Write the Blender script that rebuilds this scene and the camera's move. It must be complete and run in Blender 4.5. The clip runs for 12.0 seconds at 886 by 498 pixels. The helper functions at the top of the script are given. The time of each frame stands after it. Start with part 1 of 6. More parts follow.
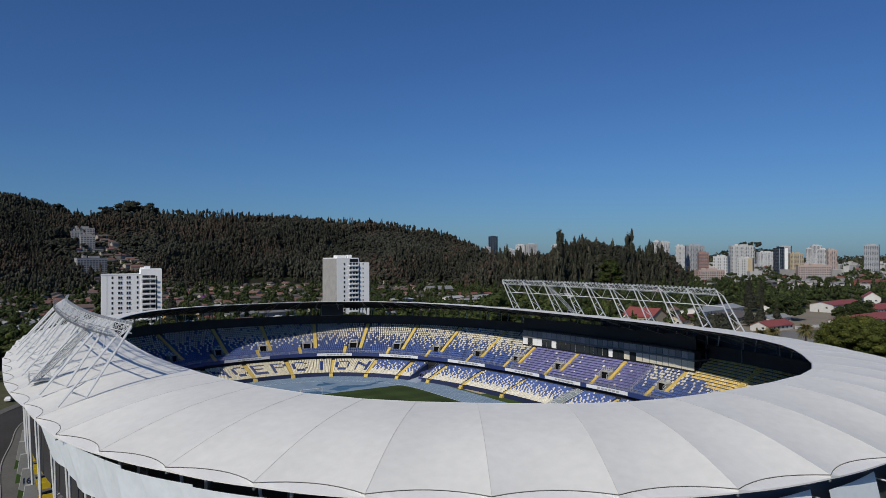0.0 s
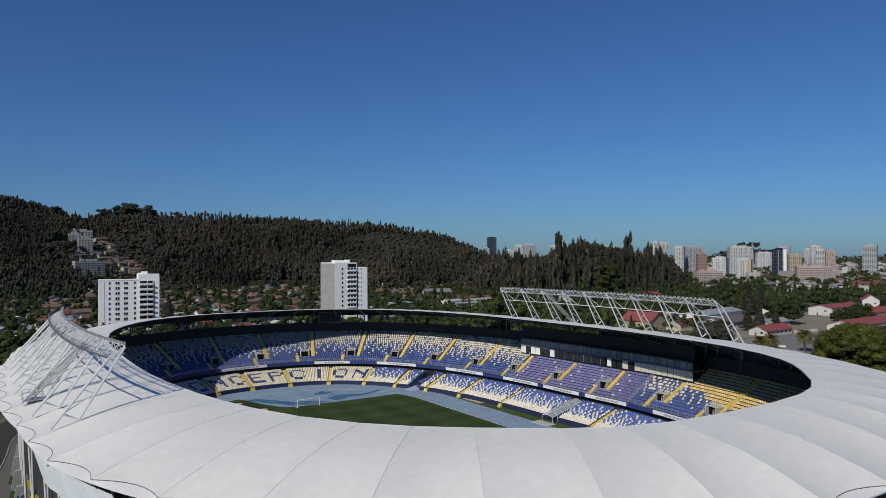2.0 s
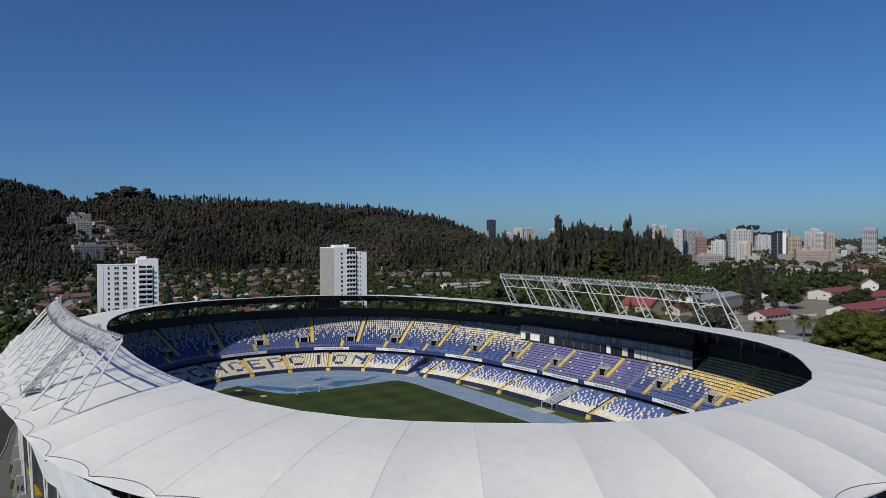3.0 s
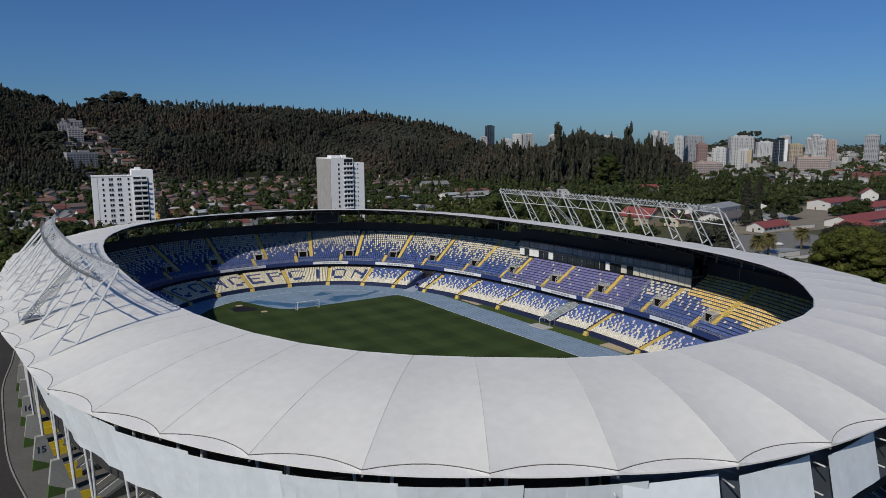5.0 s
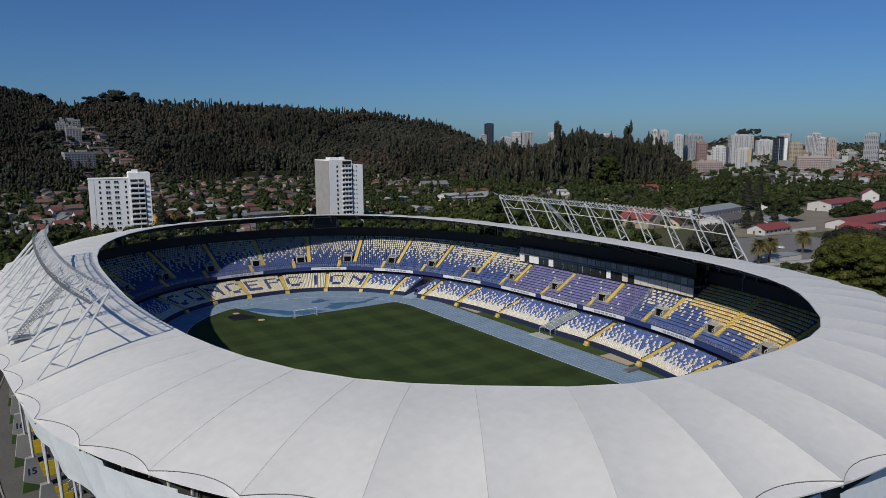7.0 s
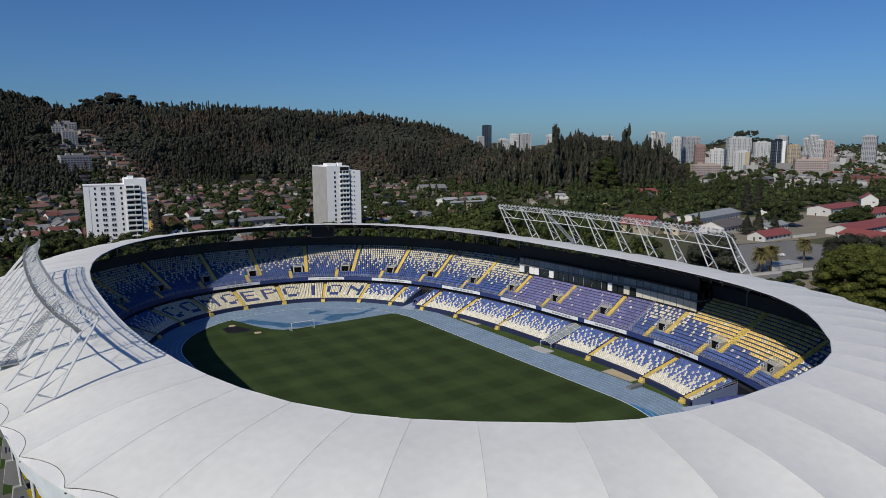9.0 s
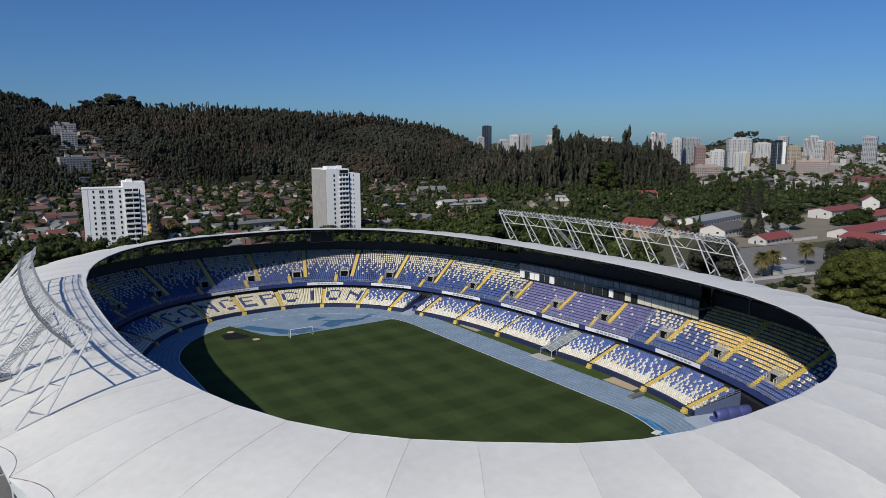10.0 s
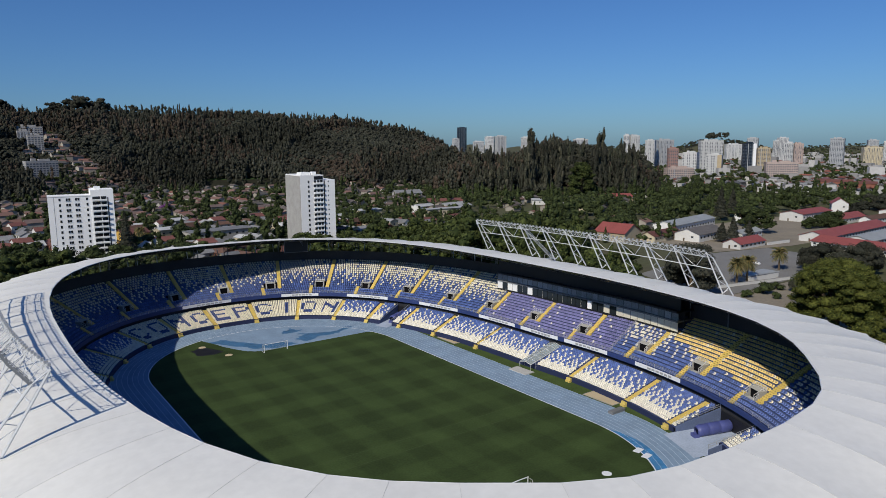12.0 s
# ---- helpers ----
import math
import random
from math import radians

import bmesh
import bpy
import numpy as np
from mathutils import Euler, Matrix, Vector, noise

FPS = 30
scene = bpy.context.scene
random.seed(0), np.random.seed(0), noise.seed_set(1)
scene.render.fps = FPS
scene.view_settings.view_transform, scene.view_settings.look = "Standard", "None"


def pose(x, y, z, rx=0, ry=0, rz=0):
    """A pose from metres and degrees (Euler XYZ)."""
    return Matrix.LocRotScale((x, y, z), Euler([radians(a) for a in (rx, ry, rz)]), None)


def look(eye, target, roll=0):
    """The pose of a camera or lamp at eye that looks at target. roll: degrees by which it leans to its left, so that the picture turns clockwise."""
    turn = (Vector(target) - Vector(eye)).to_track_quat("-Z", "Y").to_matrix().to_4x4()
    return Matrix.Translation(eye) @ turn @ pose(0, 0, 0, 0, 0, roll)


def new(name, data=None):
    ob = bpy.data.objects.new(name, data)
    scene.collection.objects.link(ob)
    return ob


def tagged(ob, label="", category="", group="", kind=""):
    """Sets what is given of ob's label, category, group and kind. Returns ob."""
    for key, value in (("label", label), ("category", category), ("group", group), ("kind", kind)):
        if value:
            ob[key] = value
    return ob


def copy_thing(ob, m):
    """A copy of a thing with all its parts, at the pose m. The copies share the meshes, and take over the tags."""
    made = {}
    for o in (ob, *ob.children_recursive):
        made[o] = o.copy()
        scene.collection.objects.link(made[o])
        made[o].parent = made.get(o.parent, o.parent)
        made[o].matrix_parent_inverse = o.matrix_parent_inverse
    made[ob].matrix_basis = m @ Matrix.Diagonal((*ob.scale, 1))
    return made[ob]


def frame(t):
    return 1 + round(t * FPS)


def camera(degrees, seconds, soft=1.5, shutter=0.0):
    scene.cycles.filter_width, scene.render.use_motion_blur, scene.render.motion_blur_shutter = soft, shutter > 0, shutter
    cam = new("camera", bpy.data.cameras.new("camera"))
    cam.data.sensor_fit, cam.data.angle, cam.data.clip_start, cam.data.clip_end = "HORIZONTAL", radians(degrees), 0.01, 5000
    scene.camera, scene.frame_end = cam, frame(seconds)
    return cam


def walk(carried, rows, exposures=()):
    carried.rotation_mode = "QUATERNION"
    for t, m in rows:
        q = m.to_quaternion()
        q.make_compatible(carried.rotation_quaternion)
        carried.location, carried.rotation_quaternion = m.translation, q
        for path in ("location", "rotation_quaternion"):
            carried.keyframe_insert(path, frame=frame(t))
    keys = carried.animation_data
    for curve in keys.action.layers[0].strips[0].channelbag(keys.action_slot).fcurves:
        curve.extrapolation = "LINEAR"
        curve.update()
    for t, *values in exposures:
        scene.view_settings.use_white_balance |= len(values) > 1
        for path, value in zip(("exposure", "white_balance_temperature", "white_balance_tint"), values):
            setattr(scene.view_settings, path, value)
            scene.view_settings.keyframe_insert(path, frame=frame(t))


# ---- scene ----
cam = camera(65.7, 12.0, soft=0.65)
PATH = [
    (0, (-84.171, -157.726, 44.422), (-83.075, -156.053, 44.444), -0.2),
    (0.5, (-84.11, -157.687, 45.058), (-83.012, -156.015, 45.08), -0.2),
    (1, (-83.901, -157.606, 45.739), (-82.803, -155.934, 45.761), -0.2),
    (1.5, (-83.661, -157.454, 46.41), (-82.563, -155.782, 46.432), -0.3),
    (2, (-83.421, -157.215, 47.096), (-82.322, -155.544, 47.119), -0.3),
    (2.5, (-83.149, -156.907, 47.811), (-82.049, -155.237, 47.833), -0.3),
    (3, (-82.928, -156.468, 48.472), (-81.828, -154.798, 48.444), -0.3),
    (3.5, (-82.828, -155.775, 49.141), (-81.728, -154.11, 49.007), -0.2),
    (5.5, (-81.403, -153.437, 52.282), (-80.312, -151.79, 51.972), -0.3),
    (6, (-81.076, -152.897, 52.989), (-79.984, -151.25, 52.679), -0.2),
    (6.5, (-80.637, -152.306, 53.633), (-79.545, -150.66, 53.324), -0.4),
    (7, (-80.177, -151.701, 54.264), (-79.084, -150.055, 53.956), -0.3),
    (9, (-78.634, -148.692, 57.009), (-77.535, -147.049, 56.704), -0.3),
    (9.5, (-78.16, -148.022, 57.797), (-77.062, -146.379, 57.491), -0.3),
    (10, (-77.573, -147.241, 58.479), (-76.474, -145.598, 58.175), -0.3),
    (10.5, (-76.913, -146.376, 59.154), (-75.803, -144.741, 58.85), -0.3),
    (11, (-76.299, -145.526, 59.843), (-75.176, -143.899, 59.539), -0.4),
    (11.5, (-75.918, -144.773, 60.536), (-74.781, -143.156, 60.233), -0.4),
    (12, (-75.851, -144.149, 61.262), (-74.694, -142.546, 60.96), -0.4),
]
walk(cam, [(t, look(eye, target, roll)) for t, eye, target, roll in PATH],
     exposures=[(0, -0.42), (2, -0.39), (3.5, -0.34), (5.5, -0.55), (6.5, -0.54), (9, -0.35), (12, -0.20)])

# ---- light ----
SUN_TO = Vector((1.09, 0.48, -0.96)).normalized()      # the way the sunlight travels
sun_data = bpy.data.lights.new("sun", "SUN")
sun_data.energy, sun_data.angle, sun_data.color = 4.35, radians(0.53), (1.0, 0.94, 0.83)
sun = new("sun", sun_data)
sun.matrix_world = look((-SUN_TO * 300)[:], (0, 0, 0))
world = bpy.data.worlds.new("world")
scene.world = world
world.use_nodes = True
wn = world.node_tree.nodes
sky = wn.new("ShaderNodeTexSky")
sky.sky_type, sky.sun_disc = "NISHITA", False
sky.sun_elevation, sky.sun_rotation = math.asin(-SUN_TO.z), math.atan2(-SUN_TO.x, -SUN_TO.y)
sky.air_density, sky.dust_density, sky.ozone_density, sky.altitude = 1.05, 0.55, 3.2, 300
wn["Background"].inputs["Strength"].default_value = 0.061
clear = wn.new("ShaderNodeVectorMath")          # a clean, dry maritime air
clear.operation = "MULTIPLY"
clear.inputs[1].default_value = (0.535, 0.905, 1.465)
world.node_tree.links.new(sky.outputs["Color"], clear.inputs[0])
world.node_tree.links.new(clear.outputs["Vector"], wn["Background"].inputs["Color"])

# ---- materials ----
def node_mat(name, color, rough=0.7, metal=0.0, vary=0.15, big=0.2, fine=3.0, bump=0.0, spread=0.0, island=False, tint=None):
    """A surface with variation at a large and a fine scale; spread: per object or island change of brightness."""
    m = bpy.data.materials.new(name)
    m.use_nodes = True
    nt = m.node_tree
    b = nt.nodes["Principled BSDF"]
    if rough >= 0.75:          # dull, powdery or leafy surfaces have hardly any sheen
        b.inputs["Specular IOR Level"].default_value = 0.15
    b.inputs["Roughness"].default_value, b.inputs["Metallic"].default_value = rough, metal
    geo = nt.nodes.new("ShaderNodeNewGeometry")
    n1, n2 = nt.nodes.new("ShaderNodeTexNoise"), nt.nodes.new("ShaderNodeTexNoise")
    n1.inputs["Scale"].default_value, n2.inputs["Scale"].default_value = big, fine
    n1.inputs["Detail"].default_value, n2.inputs["Detail"].default_value = 3, 4
    for n in (n1, n2):
        nt.links.new(geo.outputs["Position"], n.inputs["Vector"])
    add = nt.nodes.new("ShaderNodeMath")
    add.operation = "ADD"
    nt.links.new(n1.outputs["Fac"], add.inputs[0])
    nt.links.new(n2.outputs["Fac"], add.inputs[1])
    ramp = nt.nodes.new("ShaderNodeMapRange")
    ramp.inputs["From Min"].default_value, ramp.inputs["From Max"].default_value = 0.6, 1.4
    ramp.inputs["To Min"].default_value, ramp.inputs["To Max"].default_value = 1 - vary, 1 + vary
    nt.links.new(add.outputs[0], ramp.inputs["Value"])
    value = ramp.outputs["Result"]
    if spread:
        src = geo.outputs["Random Per Island"] if island else nt.nodes.new("ShaderNodeObjectInfo").outputs["Random"]
        r2 = nt.nodes.new("ShaderNodeMapRange")
        r2.inputs["To Min"].default_value, r2.inputs["To Max"].default_value = 1 - spread, 1 + spread
        nt.links.new(src, r2.inputs["Value"])
        mul = nt.nodes.new("ShaderNodeMath")
        mul.operation = "MULTIPLY"
        nt.links.new(value, mul.inputs[0])
        nt.links.new(r2.outputs["Result"], mul.inputs[1])
        value = mul.outputs[0]
    mix = nt.nodes.new("ShaderNodeVectorMath")
    mix.operation = "SCALE"
    if tint:
        cm = nt.nodes.new("ShaderNodeMix")
        cm.data_type = "RGBA"
        cm.inputs["A"].default_value, cm.inputs["B"].default_value = (*color, 1), (*tint, 1)
        src = geo.outputs["Random Per Island"] if island else n1.outputs["Fac"]
        nt.links.new(src, cm.inputs["Factor"])
        nt.links.new(cm.outputs["Result"], mix.inputs[0])
    else:
        mix.inputs[0].default_value = color
    nt.links.new(value, mix.inputs["Scale"])
    nt.links.new(mix.outputs["Vector"], b.inputs["Base Color"])
    if bump:
        bp = nt.nodes.new("ShaderNodeBump")
        bp.inputs["Strength"].default_value, bp.inputs["Distance"].default_value = bump, 0.1
        nt.links.new(n2.outputs["Fac"], bp.inputs["Height"])
        nt.links.new(bp.outputs["Normal"], b.inputs["Normal"])
    return m


MEMBRANE = node_mat("membrane", (0.71, 0.70, 0.655), 0.55, vary=0.08, big=0.07, fine=0.8)
FLAP = node_mat("membrane_flap", (0.74, 0.73, 0.70), 0.55, vary=0.05)
SHEET = node_mat("facade_sheet", (0.76, 0.81, 0.84), 0.5, vary=0.07, big=0.25, fine=1.0, spread=0.04)
ROPE = node_mat("edge_rope", (0.24, 0.23, 0.21), 0.7)
STEEL = node_mat("white_steel", (0.62, 0.63, 0.63), 0.4, vary=0.06)
DARKSTEEL = node_mat("grey_steel", (0.16, 0.165, 0.17), 0.5, vary=0.1)
GALV = node_mat("galvanised", (0.42, 0.43, 0.43), 0.4, 0.4, vary=0.1)
CONCRETE = node_mat("concrete", (0.30, 0.29, 0.27), 0.9, vary=0.2, big=0.3, fine=4, bump=0.2)
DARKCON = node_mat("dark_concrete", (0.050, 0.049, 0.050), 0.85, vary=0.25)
BLUEWALL = node_mat("blue_painted_wall", (0.022, 0.042, 0.15), 0.6, vary=0.15)
BLUESTEP = node_mat("blue_painted_terrace", (0.085, 0.115, 0.25), 0.7, vary=0.2)
WORDBLUE = node_mat("navy_seat_plastic", (0.040, 0.066, 0.19), 0.45, vary=0.1, spread=0.2, island=True)
SEATBLUE = node_mat("blue_seat_plastic", (0.080, 0.132, 0.35), 0.45, vary=0.1, spread=0.25, island=True)
SEATWHITE = node_mat("white_seat_plastic", (0.76, 0.72, 0.60), 0.45, vary=0.06, spread=0.12, island=True)
SEATCREAM = node_mat("cream_seat_plastic", (0.73, 0.67, 0.50), 0.45, vary=0.06, spread=0.12, island=True)
SEATYELLOW = node_mat("yellow_seat_plastic", (0.78, 0.60, 0.22), 0.45, vary=0.06, spread=0.15, island=True)
SEATPURPLE = node_mat("faded_purple_seat_plastic", (0.20, 0.20, 0.41), 0.45, vary=0.1, spread=0.2, island=True)
YELLOW = node_mat("yellow_step_paint", (0.66, 0.50, 0.14), 0.6, vary=0.2, big=0.6, fine=5)
BANNER = node_mat("white_banner", (0.72, 0.74, 0.76), 0.5, vary=0.06)
GRASS = node_mat("pitch_grass", (0.038, 0.060, 0.018), 0.9, vary=0.3, big=0.12, fine=2.5)
def mow(m, size):
    """Squares of lighter and darker mowing along the pitch."""
    nt = m.node_tree
    b = nt.nodes["Principled BSDF"]
    src = b.inputs["Base Color"].links[0].from_socket
    geo = nt.nodes.new("ShaderNodeNewGeometry")
    sep = nt.nodes.new("ShaderNodeSeparateXYZ")
    nt.links.new(geo.outputs["Position"], sep.inputs[0])
    waves = []
    for axis in ("X", "Y"):
        k = nt.nodes.new("ShaderNodeMath")
        k.operation = "MULTIPLY"
        k.inputs[1].default_value = math.pi / size
        nt.links.new(sep.outputs[axis], k.inputs[0])
        s = nt.nodes.new("ShaderNodeMath")
        s.operation = "SINE"
        nt.links.new(k.outputs[0], s.inputs[0])
        edge = nt.nodes.new("ShaderNodeMath")
        edge.operation = "MULTIPLY"
        edge.inputs[1].default_value = 3.0
        nt.links.new(s.outputs[0], edge.inputs[0])
        top = nt.nodes.new("ShaderNodeMath")
        top.operation = "MINIMUM"
        top.inputs[1].default_value = 1.0
        nt.links.new(edge.outputs[0], top.inputs[0])
        low = nt.nodes.new("ShaderNodeMath")
        low.operation = "MAXIMUM"
        low.inputs[1].default_value = -1.0
        nt.links.new(top.outputs[0], low.inputs[0])
        waves.append(low)
    total = nt.nodes.new("ShaderNodeMath")
    total.operation = "ADD"
    for i in range(2):
        nt.links.new(waves[i].outputs[0], total.inputs[i])
    rng = nt.nodes.new("ShaderNodeMapRange")
    rng.inputs["From Min"].default_value, rng.inputs["From Max"].default_value = -2.0, 2.0
    rng.inputs["To Min"].default_value, rng.inputs["To Max"].default_value = 0.80, 1.20
    nt.links.new(total.outputs[0], rng.inputs["Value"])
    v = nt.nodes.new("ShaderNodeVectorMath")
    v.operation = "SCALE"
    nt.links.new(src, v.inputs[0])
    nt.links.new(rng.outputs["Result"], v.inputs["Scale"])
    nt.links.new(v.outputs["Vector"], b.inputs["Base Color"])


mow(GRASS, 5.6)
TRACK = node_mat("blue_track_rubber", (0.215, 0.30, 0.40), 0.8, vary=0.2, big=0.22, fine=1.4)
TRACKDARK = node_mat("wet_dark_blue_rubber", (0.05, 0.145, 0.27), 0.6, vary=0.3, big=0.2, fine=1)
LINE = node_mat("white_line_paint", (0.75, 0.77, 0.78), 0.7, vary=0.1)
LANE = node_mat("faded_lane_paint", (0.46, 0.55, 0.66), 0.7, vary=0.1)
SAND = node_mat("sand", (0.52, 0.42, 0.27), 0.95, vary=0.15, fine=6)
GLASS = node_mat("dark_glass", (0.02, 0.025, 0.03), 0.08, vary=0.3)
BLACK = node_mat("black_panel", (0.008, 0.008, 0.01), 0.5, vary=0.2)
CURTAIN = node_mat("cream_blind", (0.62, 0.58, 0.47), 0.7, vary=0.08)
ASPHALT = node_mat("asphalt", (0.050, 0.047, 0.045), 0.95, vary=0.25, big=0.05, fine=1.5)
EARTH = node_mat("dry_ground", (0.12, 0.10, 0.065), 0.95, vary=0.35, big=0.02, fine=0.4, tint=(0.05, 0.07, 0.025))
PAVING = node_mat("pale_paving", (0.13, 0.125, 0.115), 0.9, vary=0.2, big=0.1, fine=1.5)
LEAF = node_mat("tree_leaves", (0.024, 0.035, 0.013), 0.8, vary=0.4, big=0.05, fine=0.8, spread=0.35, island=True, tint=(0.050, 0.064, 0.021))
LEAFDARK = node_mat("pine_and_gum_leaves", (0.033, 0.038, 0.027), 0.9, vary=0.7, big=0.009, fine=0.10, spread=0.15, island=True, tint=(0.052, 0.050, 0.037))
SEAM = node_mat("membrane_seam", (0.50, 0.50, 0.48), 0.6)
VERGE = node_mat("verge_grass", (0.06, 0.09, 0.025), 0.9, vary=0.3, big=0.2, fine=2.5)
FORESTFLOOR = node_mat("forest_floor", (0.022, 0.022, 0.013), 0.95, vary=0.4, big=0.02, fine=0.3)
BARK = node_mat("bark", (0.10, 0.075, 0.05), 0.95, vary=0.3)
RENDERED = node_mat("white_render", (0.84, 0.84, 0.83), 0.8, vary=0.07, spread=0.08)

# ---- tools ----
class Geo:
    """Collects vertices and faces of one mesh."""
    def __init__(self):
        self.v, self.f = [], []

    def add(self, verts, faces):
        o = len(self.v)
        self.v.extend(tuple(p) for p in verts)
        self.f.extend(tuple(i + o for i in f) for f in faces)
        return self

    def box(self, c, size, rz=0.0, up=None):
        hx, hy, hz = size[0] / 2, size[1] / 2, size[2] / 2
        cs, sn = math.cos(rz), math.sin(rz)
        vs = [(c[0] + x * cs - y * sn, c[1] + x * sn + y * cs, c[2] + z) for z in (-hz, hz) for x, y in ((-hx, -hy), (hx, -hy), (hx, hy), (-hx, hy))]
        return self.add(vs, [(3, 2, 1, 0), (4, 5, 6, 7), (0, 1, 5, 4), (1, 2, 6, 5), (2, 3, 7, 6), (3, 0, 4, 7)])

    def tube(self, p, q, r, n=6, r2=None):
        p, q = Vector(p), Vector(q)
        d = (q - p).normalized()
        a = d.orthogonal().normalized()
        b = d.cross(a)
        r2 = r if r2 is None else r2
        vs = [tuple(c + (a * math.cos(2 * math.pi * i / n) + b * math.sin(2 * math.pi * i / n)) * k) for c, k in ((p, r), (q, r2)) for i in range(n)]
        fs = [(i, (i + 1) % n, n + (i + 1) % n, n + i) for i in range(n)]
        return self.add(vs, fs + [tuple(range(n))[::-1], tuple(range(n, 2 * n))])

    def prism(self, poly, z0, z1):
        n = len(poly)
        vs = [(x, y, z) for z in (z0, z1) for x, y in poly]
        return self.add(vs, [tuple(range(n))[::-1], tuple(range(n, 2 * n))] + [(i, (i + 1) % n, n + (i + 1) % n, n + i) for i in range(n)])

    def strip(self, a, b, closed=False):
        n = len(a)
        m = n if closed else n - 1
        return self.add(list(a) + list(b), [(i, (i + 1) % n, n + (i + 1) % n, n + i) for i in range(m)])

    def mesh(self, name, material, smooth=False):
        me = bpy.data.meshes.new(name)
        me.from_pydata(self.v, [], self.f)
        me.materials.append(material)
        if smooth:
            me.polygons.foreach_set("use_smooth", [True] * len(me.polygons))
        me.update()
        return me


def part(name, geo, material, parent=None, label="", smooth=False):
    ob = new(name, geo if isinstance(geo, bpy.types.Mesh) else geo.mesh(name, material, smooth))
    ob.parent = parent
    if label:
        ob["label"] = label
    return ob


def thing(name, at, label, category, group="", kind="", rz=0.0):
    ob = new(name)
    ob.matrix_world = Matrix.Translation(at) @ Matrix.Rotation(rz, 4, "Z")
    return tagged(ob, label, category, group, kind)


def instance(name, me, parent, m):
    """Another object on the same mesh, as a part."""
    ob = new(name, me)
    ob.parent = parent
    ob.matrix_basis = m
    return ob


def fast_mesh(name, verts, quads, material, smooth=False):
    me = bpy.data.meshes.new(name)
    verts, quads = np.asarray(verts, np.float32), np.asarray(quads, np.int32)
    me.vertices.add(len(verts))
    me.vertices.foreach_set("co", verts.ravel())
    k = quads.shape[1]
    me.loops.add(quads.size)
    me.loops.foreach_set("vertex_index", quads.ravel())
    me.polygons.add(len(quads))
    me.polygons.foreach_set("loop_start", np.arange(len(quads), dtype=np.int32) * k)
    me.materials.append(material)
    if smooth:
        me.polygons.foreach_set("use_smooth", np.ones(len(quads), dtype=bool))
    me.update(calc_edges=True)
    return me


# ---- the stadium's plan: three rounded ovals about its centre ----
CX, CY = -0.9, -4.0


class Oval:
    def __init__(self, a, b, n, count=6000, dx=0.0, swell=(), near=None):
        th = np.linspace(0, 2 * np.pi, count * 4, endpoint=False)
        c, s = np.cos(th), np.sin(th)
        p = np.stack([a * np.sign(c) * np.abs(c) ** (2 / n), b * np.sign(s) * np.abs(s) ** (2 / n)], 1)
        if near:                                # squarer at the near right
            q = np.stack([a * np.sign(c) * np.abs(c) ** (2 / near), b * np.sign(s) * np.abs(s) ** (2 / near)], 1)
            u = np.clip(-p[:, 1] / 20, 0, 1)[:, None] * (p[:, :1] > 0)
            w = u * u * (3 - 2 * u)
            p = p * (1 - w) + q * w * np.array([1.02, 1.0])
        ang = np.degrees(np.arctan2(np.abs(p[:, 1]) / b, np.abs(p[:, 0]) / a))
        for mid, half, amount in swell:
            p *= (1 + amount * np.exp(-((ang - mid) / half) ** 2))[:, None]
        d = np.concatenate([[0], np.cumsum(np.hypot(*np.diff(np.vstack([p, p[:1]]), axis=0).T))])
        self.length = d[-1]
        t = np.linspace(0, self.length, count, endpoint=False)
        q = np.vstack([p, p[:1]])
        self.p = np.stack([np.interp(t, d, q[:, i]) for i in range(2)], 1) + np.array([dx, 0.0])
        tan = np.roll(self.p, -3, 0) - np.roll(self.p, 3, 0)
        tan /= np.hypot(*tan.T)[:, None]
        self.n = np.stack([tan[:, 1], -tan[:, 0]], 1)
        self.count, self.a, self.b, self.e, self.dx = count, a, b, n, dx

    def at(self, t, off=0.0):
        """The place and outward normal at arc length t, off metres outside the line."""
        k = int(round((t % self.length) / self.length * self.count)) % self.count
        return CX + self.p[k, 0] + off * self.n[k, 0], CY + self.p[k, 1] + off * self.n[k, 1]

    def many(self, t, off=0.0):
        k = np.round((np.asarray(t) % self.length) / self.length * self.count).astype(int) % self.count
        off = np.asarray(off)
        off = off[:, None] if off.ndim else off
        return self.p[k] + off * self.n[k] + np.array([CX, CY]), self.n[k]

    def near(self, x, y):
        """The arc length nearest to a place."""
        k = int(np.argmin(np.hypot(self.p[:, 0] - (x - CX), self.p[:, 1] - (y - CY))))
        return k / self.count * self.length


FRONT = Oval(51.4, 88.0, 2.45, near=2.75)
RIM = Oval(59.8, 99.0, 2.62, dx=-0.2)
OUTER = Oval(83.2, 119.6, 2.55, dx=1.0, swell=((0, 10, -0.005), (20, 7, -0.014), (28, 9, 0.0134), (45, 8, 0.0023), (60, 8, -0.0106), (76, 9, 0.0034)))
RIM_Z, EDGE_Z = 27.1, 23.5

# ---- ground, pitch and track ----
def oval_ring(o, t0, t1, count, off):
    t = np.linspace(t0, t1, count)
    p, n = o.many(t, off)
    return p


HALF, KERB, LANES = 42.2, 36.5, 10.4


def stadium_loop(r, z, n=40):
    pts = []
    for i in range(n + 1):
        a = math.pi * i / n
        pts.append((CX + r * math.cos(a), CY + HALF + r * math.sin(a), z))
    for i in range(n + 1):
        a = math.pi + math.pi * i / n
        pts.append((CX + r * math.cos(a), CY - HALF + r * math.sin(a), z))
    return pts


